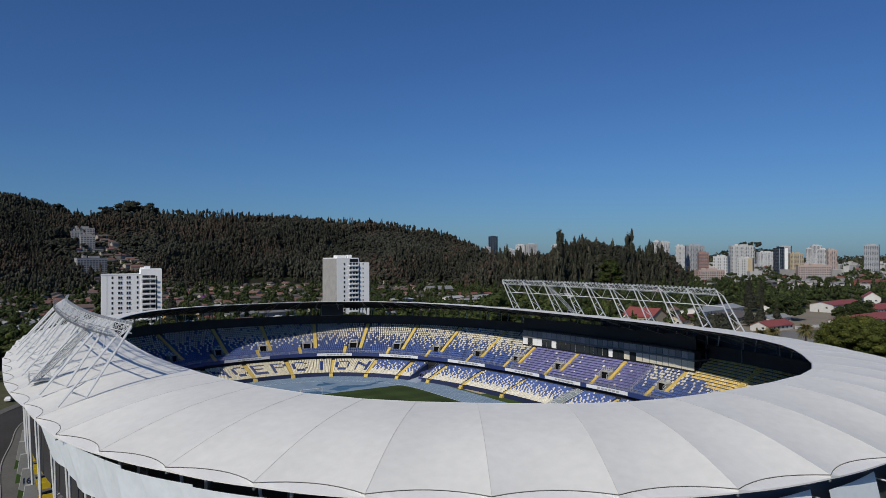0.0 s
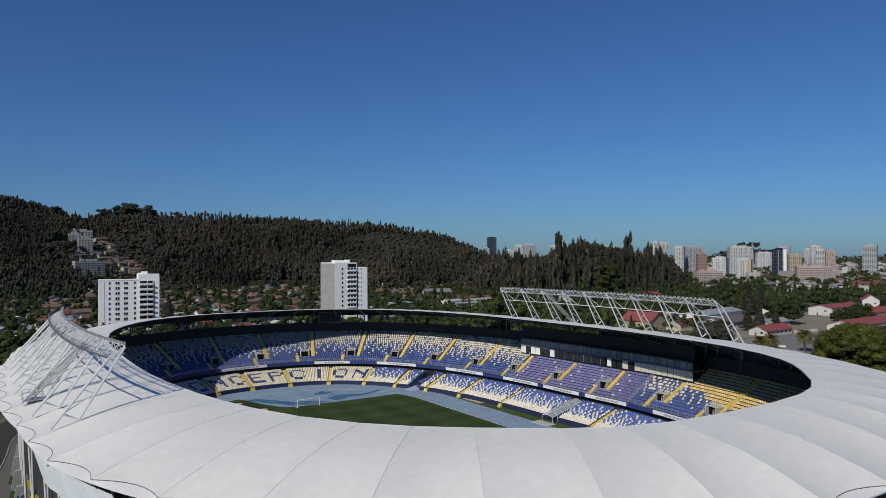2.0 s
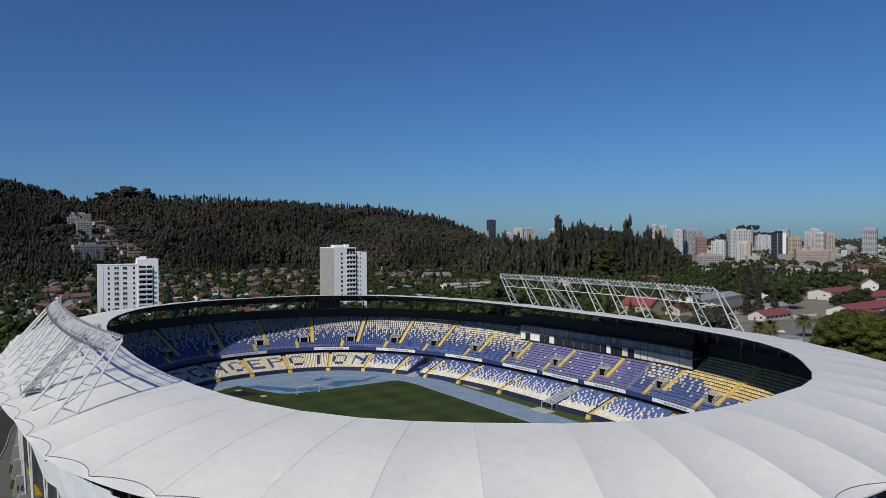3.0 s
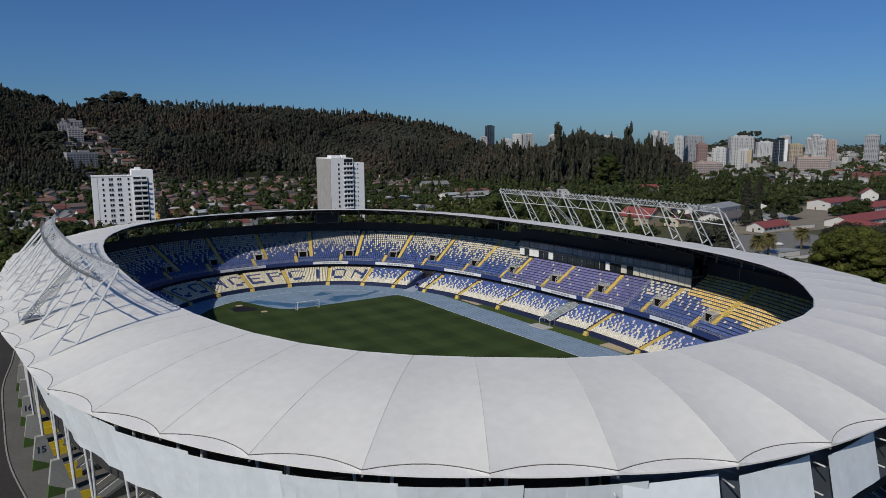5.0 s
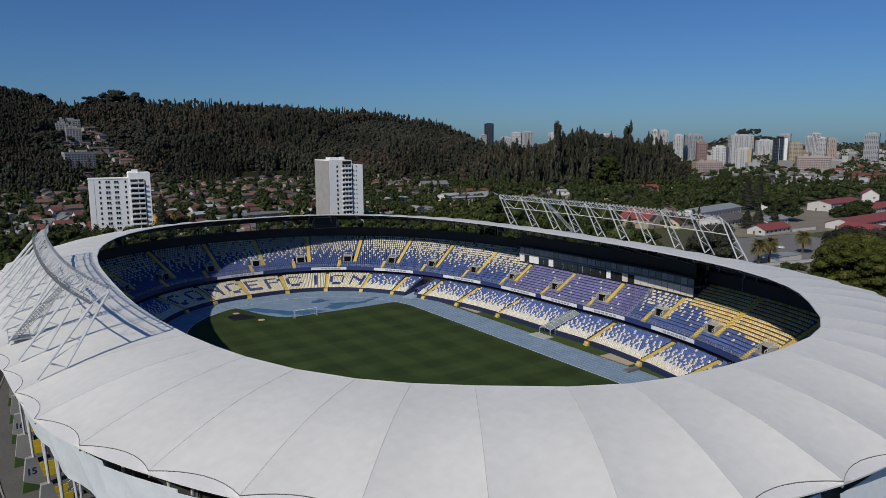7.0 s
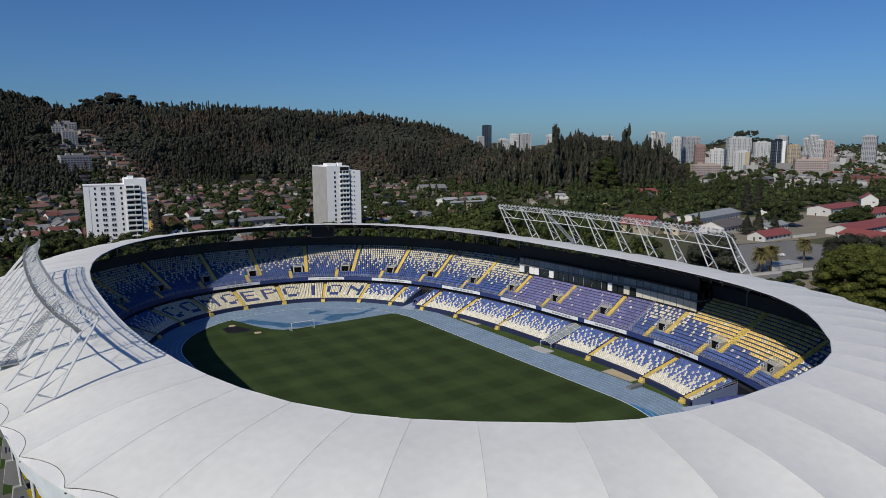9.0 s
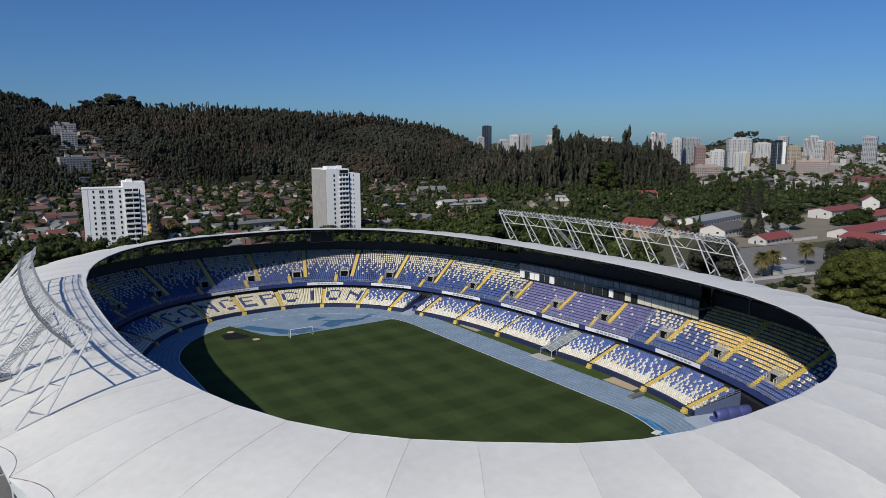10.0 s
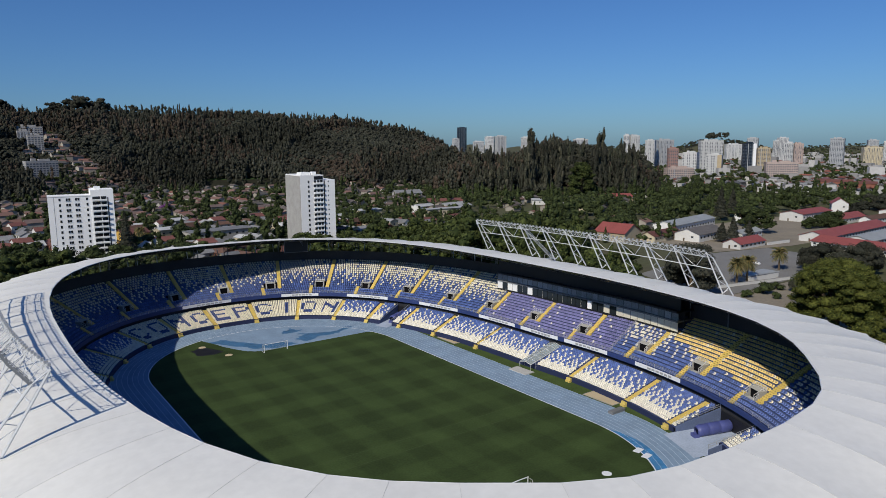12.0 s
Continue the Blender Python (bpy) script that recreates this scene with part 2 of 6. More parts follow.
def flat(pts, z):
    g = Geo()
    n = len(pts)
    g.add([(p[0], p[1], z) for p in pts], [tuple(range(n))])
    return g


apron = tagged(part("stadium_floor", flat(oval_ring(FRONT, 0, FRONT.length * (1 - 1 / 240), 240, 0.3), 0.02), VERGE), "grass verge round the running track", "grass", kind="structure")
track = tagged(part("running_track", Geo().add(stadium_loop(KERB, 0.05) + stadium_loop(KERB + LANES, 0.05), [(i, i + 82, (i + 1) % 82 + 82, (i + 1) % 82) for i in range(82)]), TRACK), "faded blue rubber running track with pale lanes", "track", kind="structure")
dends = tagged(part("track_infield", flat(stadium_loop(KERB, 0), 0.04), TRACK), "blue rubber area behind the goals", "track", kind="structure")
g = Geo()
gy0, gy1 = -75.0, 49.4
gr = []
R1 = KERB - 0.2
for i in range(81):
    a = math.pi * i / 80
    x, y = CX + R1 * math.cos(a), CY + HALF + R1 * math.sin(a)
    if y <= gy1 or x < -13.5:
        gr.append((x, y))
    elif len(gr) and gr[-1][0] > 20:
        gr += [(32.5, gy1), (14.0, gy1), (-2.0, gy1 + 0.4), (-5.0, 50.6), (-7.5, 53.0), (-9.5, 57.0), (-11.2, 61.0), (-12.6, 66.0)]
for i in range(81):
    a = math.pi + math.pi * i / 80
    gr.append((CX + R1 * math.cos(a), max(CY - HALF + R1 * math.sin(a), gy0)))
pitch = tagged(part("pitch", flat(gr, 0.06), GRASS), "dark green mown football pitch", "pitch", kind="structure")
for k in range(9):
    r = KERB + LANES * k / 8
    w = 0.09 if k else 0.2
    part("lane_line", Geo().strip(stadium_loop(r - w / 2, 0.056), stadium_loop(r + w / 2, 0.056), True), LINE if k == 0 else LANE, track)

FAINT = node_mat("worn_pitch_line", (0.055, 0.075, 0.030), 0.9, vary=0.2)
for y in (-33.4, -28.6):
    part("pitch_line", Geo().add([(-34, y - 0.06, 0.066), (34, y - 0.06, 0.066), (34, y + 0.06, 0.066), (-34, y + 0.06, 0.066)], [(0, 1, 2, 3)]), FAINT, pitch)

# shade under and behind the stands is put into this concrete's colour
SHADECON = node_mat("shade_dark_concrete", (0.032, 0.034, 0.04), 0.9, vary=0.3)
# blue wall paint, darkened for the black shadow line beside the verge
SHADOWBLUE = node_mat("blue_wall_shadow_tone", (0.014, 0.022, 0.07), 0.7, vary=0.2)
# ---- stands ----
LOW_ROWS, LOW_T, LOW_R, LOW_Z = 12, 0.86, 0.285, 1.1
UP_ROWS, UP_T, UP_R, UP_Z, UP_OFF = 17, 0.94, 0.588, 7.0, 10.6
L = FRONT.length
VOMS = (155.0, 140.4, 127.2, 113.1, 99.9, 86.9, 73.2, 58.7, 41.7, 25.2, 6.9, -12.7, -31.6, -47.7, -63.0, 170.0, 185.0, 200.0, 215.0, 230.0)


def terrace(name, rows, tread, rise, off, z, material, label, t0=0.0, t1=None, holes=()):
    t1 = L if t1 is None else t1
    whole = [np.linspace(t0, t1, max(8, int((t1 - t0) / 1.6)))]
    marks = sorted(holes)
    broken = [np.linspace(a + 1.7, b - 1.7, max(4, int((b - a) / 1.6))) for a, b in zip(marks, marks[1:] + [m + L for m in marks[:1]])]
    g = Geo()
    for r, t in ((r, t) for r in range(rows) for t in (broken if holes and 3 <= r <= 5 else whole)):
        a = [(*p, z + r * rise) for p in FRONT.many(t, off + r * tread)[0]]
        b = [(*p, z + r * rise) for p in FRONT.many(t, off + (r + 1) * tread)[0]]
        c = [(*p, z + (r + 1) * rise) for p in FRONT.many(t, off + (r + 1) * tread)[0]]
        g.strip(b, a)
        g.strip(c, b)
    return tagged(part(name, g, material), label, "stand", kind="structure")


def wall_ring(name, off, z0, z1, thick, material, label, t0=0.0, t1=None, z0b=None):
    t1 = L if t1 is None else t1
    t = np.linspace(t0, t1, max(8, int((t1 - t0) / 1.6)))
    a, b = FRONT.many(t, off)[0], FRONT.many(t, off + thick)[0]
    g = Geo()
    lo, hi = [(*p, z0) for p in a], [(*p, z1) for p in a]
    lo2, hi2 = [(*p, z0) for p in b], [(*p, z1) for p in b]
    g.strip(hi, lo)
    g.strip(hi2, hi)
    g.strip(lo2, hi2)
    g.strip(lo, lo2)
    return tagged(part(name, g, material), label, "wall", kind="structure")


wall_ring("wall_front", 4 * LOW_T - 0.25, 0, LOW_Z + 4 * LOW_R, 0.25, SHADOWBLUE, "blue wall below the shortened corner block, coloured dark as in shadow", L - 100, L - 67.4)
terrace("lower_terrace", LOW_ROWS - 4, LOW_T, LOW_R, 4 * LOW_T, LOW_Z + 4 * LOW_R, BLUESTEP, "blue painted concrete terrace of the shortened corner block", L - 100, L - 67.4)
for a, b in ((-56.8, 55.6), (60.6, L - 100)):
    wall_ring("wall_front", -0.25, 0, 1.3, 0.25, SHADOWBLUE, "blue painted wall in front of the lower stand, coloured dark as in shadow", a, b)
for a, b in ((-56.8, 55.6), (60.6, L - 100)):
    terrace("lower_terrace", LOW_ROWS, LOW_T, LOW_R, 0, LOW_Z, BLUESTEP, "blue painted concrete lower terrace", a, b)
wall_ring("wall_concourse", 10.8, 4.0, 7.0, 0.3, SHADECON, "wall behind the lower stand, coloured dark as its shadow gap")
wall_ring("wall_fascia", 9.7, 6.1, 7.3, 0.25, BLUEWALL, "dark blue parapet of the upper stand")
terrace("upper_terrace", UP_ROWS, UP_T, UP_R, UP_OFF - 0.7, UP_Z, BLUESTEP, "blue painted concrete upper terrace", holes=VOMS)
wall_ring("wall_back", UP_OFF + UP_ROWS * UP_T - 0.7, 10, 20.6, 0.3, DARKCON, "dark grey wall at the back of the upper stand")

# ---- seats ----
LOW_STAIRS = (147.0, 133.6, 120.5, 106.5, 92.4, 78.9, 66.1, 52.2, 36.6, 17.0, -20.5, -40.1, -54.5, 162.0, 177.0, 192.0, 207.0, 222.0, 237.0, -82.0)
CORNER_GAPS = ((55.6, 60.6), (L - 67.4, L - 56.8))
PRESS = (-36.4, 27.8)
PURPLE = (-24.0, 24.0)
LETTERS = {"C": "01110 10001 10000 10000 10000 10001 01110", "O": "01110 10001 10001 10001 10001 10001 01110", "N": "10001 11001 11101 10111 10011 10001 10001", "E": "11111 10000 10000 11110 10000 10000 11111", "P": "11110 10001 10001 11110 10000 10000 10000", "I": "00100 00100 00100 00100 00100 00100 00100"}
SECTORS = (((133.6, 147.0), "CO"), ((120.5, 133.6), "NC"), ((106.5, 120.5), "EP"), ((92.4, 106.5), "CI"), ((78.9, 92.4), "ON"))
SEAT_PROFILE = np.array([(-0.24, 0.32), (-0.24, 0.45), (0.14, 0.46), (0.20, 0.80), (0.27, 0.80), (0.22, 0.32)])


def seats_mesh(name, t, off, z, material, half=0.285):
    """Many L-shaped seats at arc lengths t, offsets and heights."""
    p, n = FRONT.many(t, off)
    tan = np.stack([-n[:, 1], n[:, 0]], 1)
    k = len(t)
    vs = np.zeros((k, 12, 3))
    for s, side in enumerate((-half, half)):
        for i, (y, h) in enumerate(SEAT_PROFILE):
            vs[:, s * 6 + i, :2] = p + tan * side + n * y
            vs[:, s * 6 + i, 2] = z + h
    q = [(i, i + 1, 7 + i, 6 + i) for i in range(5)] + [(0, 5, 2, 1), (2, 5, 4, 3), (6, 7, 8, 11), (8, 9, 10, 11)]
    quads = (np.array(q)[None] + (np.arange(k) * 12)[:, None, None]).reshape(-1, 4)
    return fast_mesh(name, vs.reshape(-1, 3), quads, material)


def in_gap(t, centres, half):
    return any(abs((t - c + L / 2) % L - L / 2) < half for c in centres)


def in_span(t, spans):
    return any(a <= t % L <= b for a, b in spans)


def letter_at(t, row):
    """Whether the seat shows a blue letter; None outside the lettered blocks."""
    for (a, b), pair in SECTORS:
        if a < t < b:
            f = (b - t) / (b - a) * 2
            ch = pair[min(1, int(f))]
            u = ((f % 1) - 0.16) / 0.68
            r = (row - 2) / 8.0
            if not (0 <= u < 1 and 0 <= r < 1):
                return False
            return LETTERS[ch].split()[6 - min(6, int(r * 7))][int(u * 5)] == "1"
    return None


rng = random.Random(7)
PITCH = 0.6
VIS = [(i * PITCH) % L for i in range(int(-75 / PITCH), int(262 / PITCH))]
WORDS = (78.9, 147.0)
LOWVIS = [t for t in VIS if not WORDS[0] < t < WORDS[1]] + [WORDS[0] + 0.5 * i + 0.25 for i in range(int((WORDS[1] - WORDS[0]) * 2))]
bins = {}


class Strewn:
    """Picks a share of the seats along a row, evenly spaced with some play."""
    def __init__(self):
        self.due = rng.random()

    def pick(self, share):
        self.due += share * rng.uniform(0.35, 1.65)
        if self.due >= 1:
            self.due -= 1
            return True
        return False


for row in range(LOW_ROWS):
    strewn = Strewn()
    for t in LOWVIS:
        share = 1.0 if row < 3 else (0.72, 0.5, 0.42, 0.36, 0.33, 0.28, 0.2, 0.1, 0.05)[row - 3]
        if L - 100 < t < L - 67:
            share = 1.0 if row < 8 else 0.4
        white = strewn.pick(share)
        if in_gap(t, LOW_STAIRS, 0.75) or in_span(t, CORNER_GAPS) or in_gap(t, (-6.0,), 2.4):
            continue
        if row < 4 and L - 100 < t < L - 60:
            continue
        word = letter_at(t, row)
        if word is None:
            c = "low_white" if white or row < 3 or share == 1.0 else "low_blue"
        else:
            c = "word_blue" if word else "word_cream"
        bins.setdefault(c, []).append((t, row * LOW_T + 0.42, LOW_Z + row * LOW_R))
for row in range(UP_ROWS):
    strewn = Strewn()
    for t in VIS:
        ts = t if t < L / 2 else t - L
        if PURPLE[0] < ts < PURPLE[1]:
            share = 0.06 if row % 2 else 0.0
        elif PRESS[0] < ts <= PURPLE[0]:
            share = 0.0 if row < 3 else 0.12 if row < 6 else 0.55
        elif -66 < ts <= PRESS[0]:
            share = 0.28 if ts > -46 and row > 4 else 0.10 if row > 2 else 0.0
        else:
            share = min(0.94, max(0.0, (row - 3.2) / 9.0))
        pale = strewn.pick(share)
        if in_gap(t, [v - 2.3 for v in VOMS], 0.75) and row > 2 or in_gap(t, [v + 2.2 for v in VOMS], 0.7) and row < 4:
            continue
        if in_gap(t, VOMS, 1.9) and 3 <= row <= 5:
            continue
        if PRESS[0] < ts < PRESS[1] and row > 10:
            continue
        if PURPLE[0] < ts < PURPLE[1]:
            c = "up_white" if pale else "up_purple"
        elif PRESS[0] < ts <= PURPLE[0]:
            c = "up_white" if pale else "up_blue"
        elif -66 < ts <= PRESS[0]:
            yellow = (row >= 4 + (ts + 66) * 0.1 and ts < -42) or row > 8
            c = "up_white" if pale and not (yellow and rng.random() < 0.6) else "up_yellow" if yellow else "up_blue"
        else:
            c = ("up_cream" if rng.random() < 0.45 else "up_white") if pale else "up_blue"
        bins.setdefault(c, []).append((t + 0.17 * (row % 3 - 1), UP_OFF - 0.7 + row * UP_T + 0.4, UP_Z + row * UP_R))
SEAT_LOOK = {"low_white": (SEATWHITE, "white plastic seats of the lower stand"), "low_blue": (SEATBLUE, "blue plastic seats of the lower stand"), "word_cream": (SEATCREAM, "cream plastic seats round blue seat lettering"), "word_blue": (WORDBLUE, "blue plastic seats that form lettering"), "up_white": (SEATWHITE, "white plastic seats scattered over the upper stand"), "up_cream": (SEATCREAM, "cream plastic seats of the upper stand"), "up_blue": (SEATBLUE, "blue plastic seats of the upper stand"), "up_purple": (SEATPURPLE, "faded purple seats below the press box"), "up_yellow": (SEATYELLOW, "yellow plastic seats of the upper stand")}
for key, rows in bins.items():
    a = np.array(rows)
    tagged(part("stand_seats", seats_mesh("stand_seats", a[:, 0], a[:, 1], a[:, 2], SEAT_LOOK[key][0], 0.243 if key.startswith("word") else 0.285), None), SEAT_LOOK[key][1], "seats", kind="stuff")

# ---- aisle stairs ----
def aisle(t, off, z, rows, tread, rise, width, foot=False):
    st = thing("aisle_stair", (*FRONT.at(t, off), z), "yellow painted concrete aisle steps between seat blocks", "stairs", "aisle stairs", "structure")
    (p,), (n,) = FRONT.many([t], off)
    ang = math.atan2(n[1], n[0]) - math.pi / 2
    st.matrix_world = Matrix.Translation((p[0], p[1], z)) @ Matrix.Rotation(ang, 4, "Z")
    for r in range(rows):
        me = STEP_MESH.get((tread, rise, width))
        if not me:
            g = Geo()
            g.box((0, tread * 0.27, rise * 0.28), (width, tread * 0.5, rise * 0.52))
            g.box((0, tread * 0.75, rise * 0.54), (width, tread * 0.5, rise * 1.04))
            me = STEP_MESH[(tread, rise, width)] = g.mesh("step", YELLOW)
        instance("step", me, st, Matrix.Translation((0, r * tread, r * rise)))
    if foot:
        g = Geo()
        g.box((0, -0.55, -LOW_Z / 2 - 0.02), (width * 1.05, 0.5, LOW_Z + 0.04))
        g.box((0, -0.98, -LOW_Z * 0.75), (width * 1.05, 0.36, LOW_Z * 0.5))
        part("foot_steps", g, YELLOW, st)
    return st


STEP_MESH = {}
for t in LOW_STAIRS:
    aisle(t, 0.0, LOW_Z + 0.01, LOW_ROWS, LOW_T, LOW_R, 1.35, True)
for v in VOMS:
    ts = v if v < L / 2 else v - L
    rows = 8 if PRESS[0] < ts < PRESS[1] else 14
    aisle(v - 2.3, UP_OFF - 0.7 + 3 * UP_T, UP_Z + 3 * UP_R + 0.01, rows, UP_T, UP_R, 1.3)
    aisle(v + 2.2, UP_OFF - 0.7, UP_Z + 0.01, 4, UP_T, UP_R, 1.2)

VOID = node_mat("unlit_passage", (0.004, 0.004, 0.005), 0.95, vary=0.1)
PIERCON = node_mat("pale_concrete", (0.46, 0.45, 0.42), 0.85, vary=0.12)


# ---- vomitories: openings with concrete cheeks and rails ----
def vomitory_thing(t):
    off, z = UP_OFF - 0.7 + 1.85 * UP_T, UP_Z + 1.85 * UP_R
    (p,), (n,) = FRONT.many([t], off)
    ob = thing("stand_doorway", (p[0], p[1], z), "pale concrete stand doorway caged by white steel rails", "doorway", "stand doorways")
    ob.matrix_world = Matrix.Translation((p[0], p[1], z)) @ Matrix.Rotation(math.atan2(n[1], n[0]) - math.pi / 2, 4, "Z")
    for s in (-1, 1):
        prof = [(0.95, 0.3), (3.95, 0.3), (3.95, 2.6), (2.1, 2.6), (2.1, 1.5), (0.95, 0.95)]
        g = Geo().add([(s * 1.5 + dx, y, z) for dx in (-0.2, 0.2) for y, z in prof], [(5, 4, 3, 2, 1, 0), (6, 7, 8, 9, 10, 11)] + [(k, (k + 1) % 6, (k + 1) % 6 + 6, k + 6) for k in range(6)])
        part("cheek_wall", g, CONCRETE, ob)
    part("roof_slab", Geo().box((0, 3.02, 2.68), (3.4, 1.9, 0.16)), PIERCON, ob)
    part("dark_opening", Geo().box((0, 2.4, 1.6), (2.58, 0.1, 1.98)), VOID, ob)
    part("landing", Geo().box((0, 1.65, 0.56), (2.6, 1.4, 0.12)), PIERCON, ob, "pale concrete landing")
    for s in (-1, 1):
        g = Geo()
        for h in (0.5, 1.1):
            g.tube((1.62 * s, 0.95, 0.95 + h), (1.62 * s, 3.8, 2.6 + h), 0.05, 5)
        for k in range(5):
            y = 0.95 + 2.85 * k / 4
            g.tube((1.62 * s, y, 0.9 + 0.58 * (y - 0.95)), (1.62 * s, y, 2.05 + 0.58 * (y - 0.95)), 0.05, 5)
        part("side_rail", g, STEEL, ob)
    g = Geo()
    for h in (3.1, 3.7):
        g.tube((-1.62, 3.8, h), (1.62, 3.8, h), 0.05, 5)
    for k in range(5):
        g.tube((-1.62 + 0.81 * k, 3.8, 2.7), (-1.62 + 0.81 * k, 3.8, 3.7), 0.04, 4)
    part("back_rail", g, STEEL, ob)
    return ob


first = vomitory_thing(VOMS[0])
for t in VOMS[1:]:
    off, z = UP_OFF - 0.7 + 1.85 * UP_T, UP_Z + 1.85 * UP_R
    (p,), (n,) = FRONT.many([t], off)
    copy_thing(first, Matrix.Translation((p[0], p[1], z)) @ Matrix.Rotation(math.atan2(n[1], n[0]) - math.pi / 2, 4, "Z"))

# ---- parapet rail and banners ----
rail = thing("parapet_rail", (CX, CY, 7.3), "grey steel handrail on the upper stand's parapet", "railing", kind="structure")
t = np.arange(0, L, 2.4)
p, n = FRONT.many(t, 9.85)
g = Geo()
for h in (0.35, 0.65, 0.98):
    for i in range(len(t)):
        a, b = p[i], p[(i + 1) % len(t)]
        g.tube((a[0] - CX, a[1] - CY, h), (b[0] - CX, b[1] - CY, h), 0.04, 4)
part("handrail", g, GALV, rail)
post = Geo().tube((0, 0, -0.05), (0, 0, 1.0), 0.05, 5).mesh("rail_post", GALV)
for i in range(len(t)):
    instance("rail_post", post, rail, Matrix.Translation((p[i][0] - CX, p[i][1] - CY, 0)))
for a, b in ((97.3, 86.6), (77.8, 63.7), (51.5, 35.4), (26.3, 10.9), (8.4, -7.0), (-9.4, -23.8), (-33.0, -47.0), (127.0, 112.0)):
    tt = np.linspace(a, b, 12)
    pp, nn = FRONT.many(tt, 9.62)
    g = Geo()
    g.strip([(*q, 7.25) for q in pp], [(*q, 6.25) for q in pp])
    qq = FRONT.many(tt, 9.7)[0]
    g.strip([(*q, 7.25) for q in qq], [(*q, 7.25) for q in pp])
    ban = tagged(part("banner", g, BANNER), "white advertising banner on the blue parapet", "banner", "parapet banners")
    for k in range(3, 9):
        x0, x1 = pp[k] - nn[k] * 0.012, pp[k + 1] - nn[k + 1] * 0.012
        e = (x1 - x0) * 0.12
        part("print_bar", Geo().add([(*(x0 + e), 6.45), (*(x1 - e), 6.45), (*(x1 - e), 6.95), (*(x0 + e), 6.95)], [(0, 1, 2, 3)]), GALV, ban)

# ---- press box ----
press = thing("press_box", (CX, CY, 14.0), "black glazed press box above the purple seats", "press box")
POFF = UP_OFF - 0.7 + 11 * UP_T - 0.2


def arc_band(g, t0, t1, off, z0, z1, depth, n=24):
    tt = np.linspace(t0, t1, n)
    a, b = FRONT.many(tt, off)[0], FRONT.many(tt, off + depth)[0]
    A0, A1 = [(x - CX, y - CY, z0 - 14) for x, y in a], [(x - CX, y - CY, z1 - 14) for x, y in a]
    B0, B1 = [(x - CX, y - CY, z0 - 14) for x, y in b], [(x - CX, y - CY, z1 - 14) for x, y in b]
    g.strip(A1, A0)
    g.strip(B1, A1)
    g.strip(A0, B0)
    g.add([A0[0], A1[0], B1[0], B0[0]], [(0, 1, 2, 3)])
    g.add([A0[-1], A1[-1], B1[-1], B0[-1]], [(3, 2, 1, 0)])
    return g


part("base", arc_band(Geo(), *PRESS, POFF, 12.6, 14.1, 5), BLACK, press)
part("middle_slab", arc_band(Geo(), *PRESS, POFF - 0.25, 16.55, 16.95, 5), DARKSTEEL, press)
part("roof_slab", arc_band(Geo(), *PRESS, POFF - 0.6, 19.0, 19.5, 6), BLACK, press)
part("upper_fascia", arc_band(Geo(), *PRESS, POFF + 0.6, 19.5, 23.2, 0.4), BLACK, press)
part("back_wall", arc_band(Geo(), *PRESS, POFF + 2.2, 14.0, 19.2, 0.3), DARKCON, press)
# grey panes whose colour is lifted to stand for the sky's reflection
SKYGLASS = node_mat("grey_glass_sky_tone", (0.24, 0.26, 0.28), 0.12, vary=0.3, spread=0.3)
prng = random.Random(3)
NP = 32
for k in range(NP):
    t0 = PRESS[0] + (PRESS[1] - PRESS[0]) * (k + 0.04) / NP
    t1 = PRESS[0] + (PRESS[1] - PRESS[0]) * (k + 0.96) / NP
    cream = k < 11 and k != 9 or k in (13, 25, 28, 29, 31)
    part("lower_window", arc_band(Geo(), t0, t1 if k != 13 else t0 + 1.4, POFF + 0.02, 14.15, 16.5, 0.08, 2), CURTAIN if cream and k < 11 else RENDERED if cream else GLASS, press)
    part("upper_window", arc_band(Geo(), t0, t1, POFF + 0.1, 17.0, 18.9, 0.08, 2), SKYGLASS, press)
    if k % 2:
        part("mullion", arc_band(Geo(), t0 - 0.09, t0 + 0.02, POFF + 0.15, 14.1, 16.55, 0.15, 2), RENDERED if k > 11 else DARKSTEEL, press)
for t in PURPLE:
    fence = thing("divider_fence", (*FRONT.at(t, 10), 7), "grey mesh fence beside the purple seats", "fence", "divider fences")
    g = Geo()
    q0 = Vector((*FRONT.at(t, 10), 7))
    for r in range(0, 11):
        a = Vector((*FRONT.at(t, UP_OFF - 0.3 + r * UP_T), UP_Z + r * UP_R)) - q0
        b = Vector((*FRONT.at(t, UP_OFF - 0.3 + (r + 1) * UP_T), UP_Z + (r + 1) * UP_R)) - q0
        g.tube(a, a + Vector((0, 0, 1.6)), 0.05, 5)
        for h in (0.5, 0.8, 1.1, 1.6):
            g.tube(a + Vector((0, 0, h)), b + Vector((0, 0, h)), 0.035, 4)
    part("fence_mesh", g, GALV, fence)

# ---- roof ----
BAYS = 60
PHASE = OUTER.near(-56.45, -102.8)


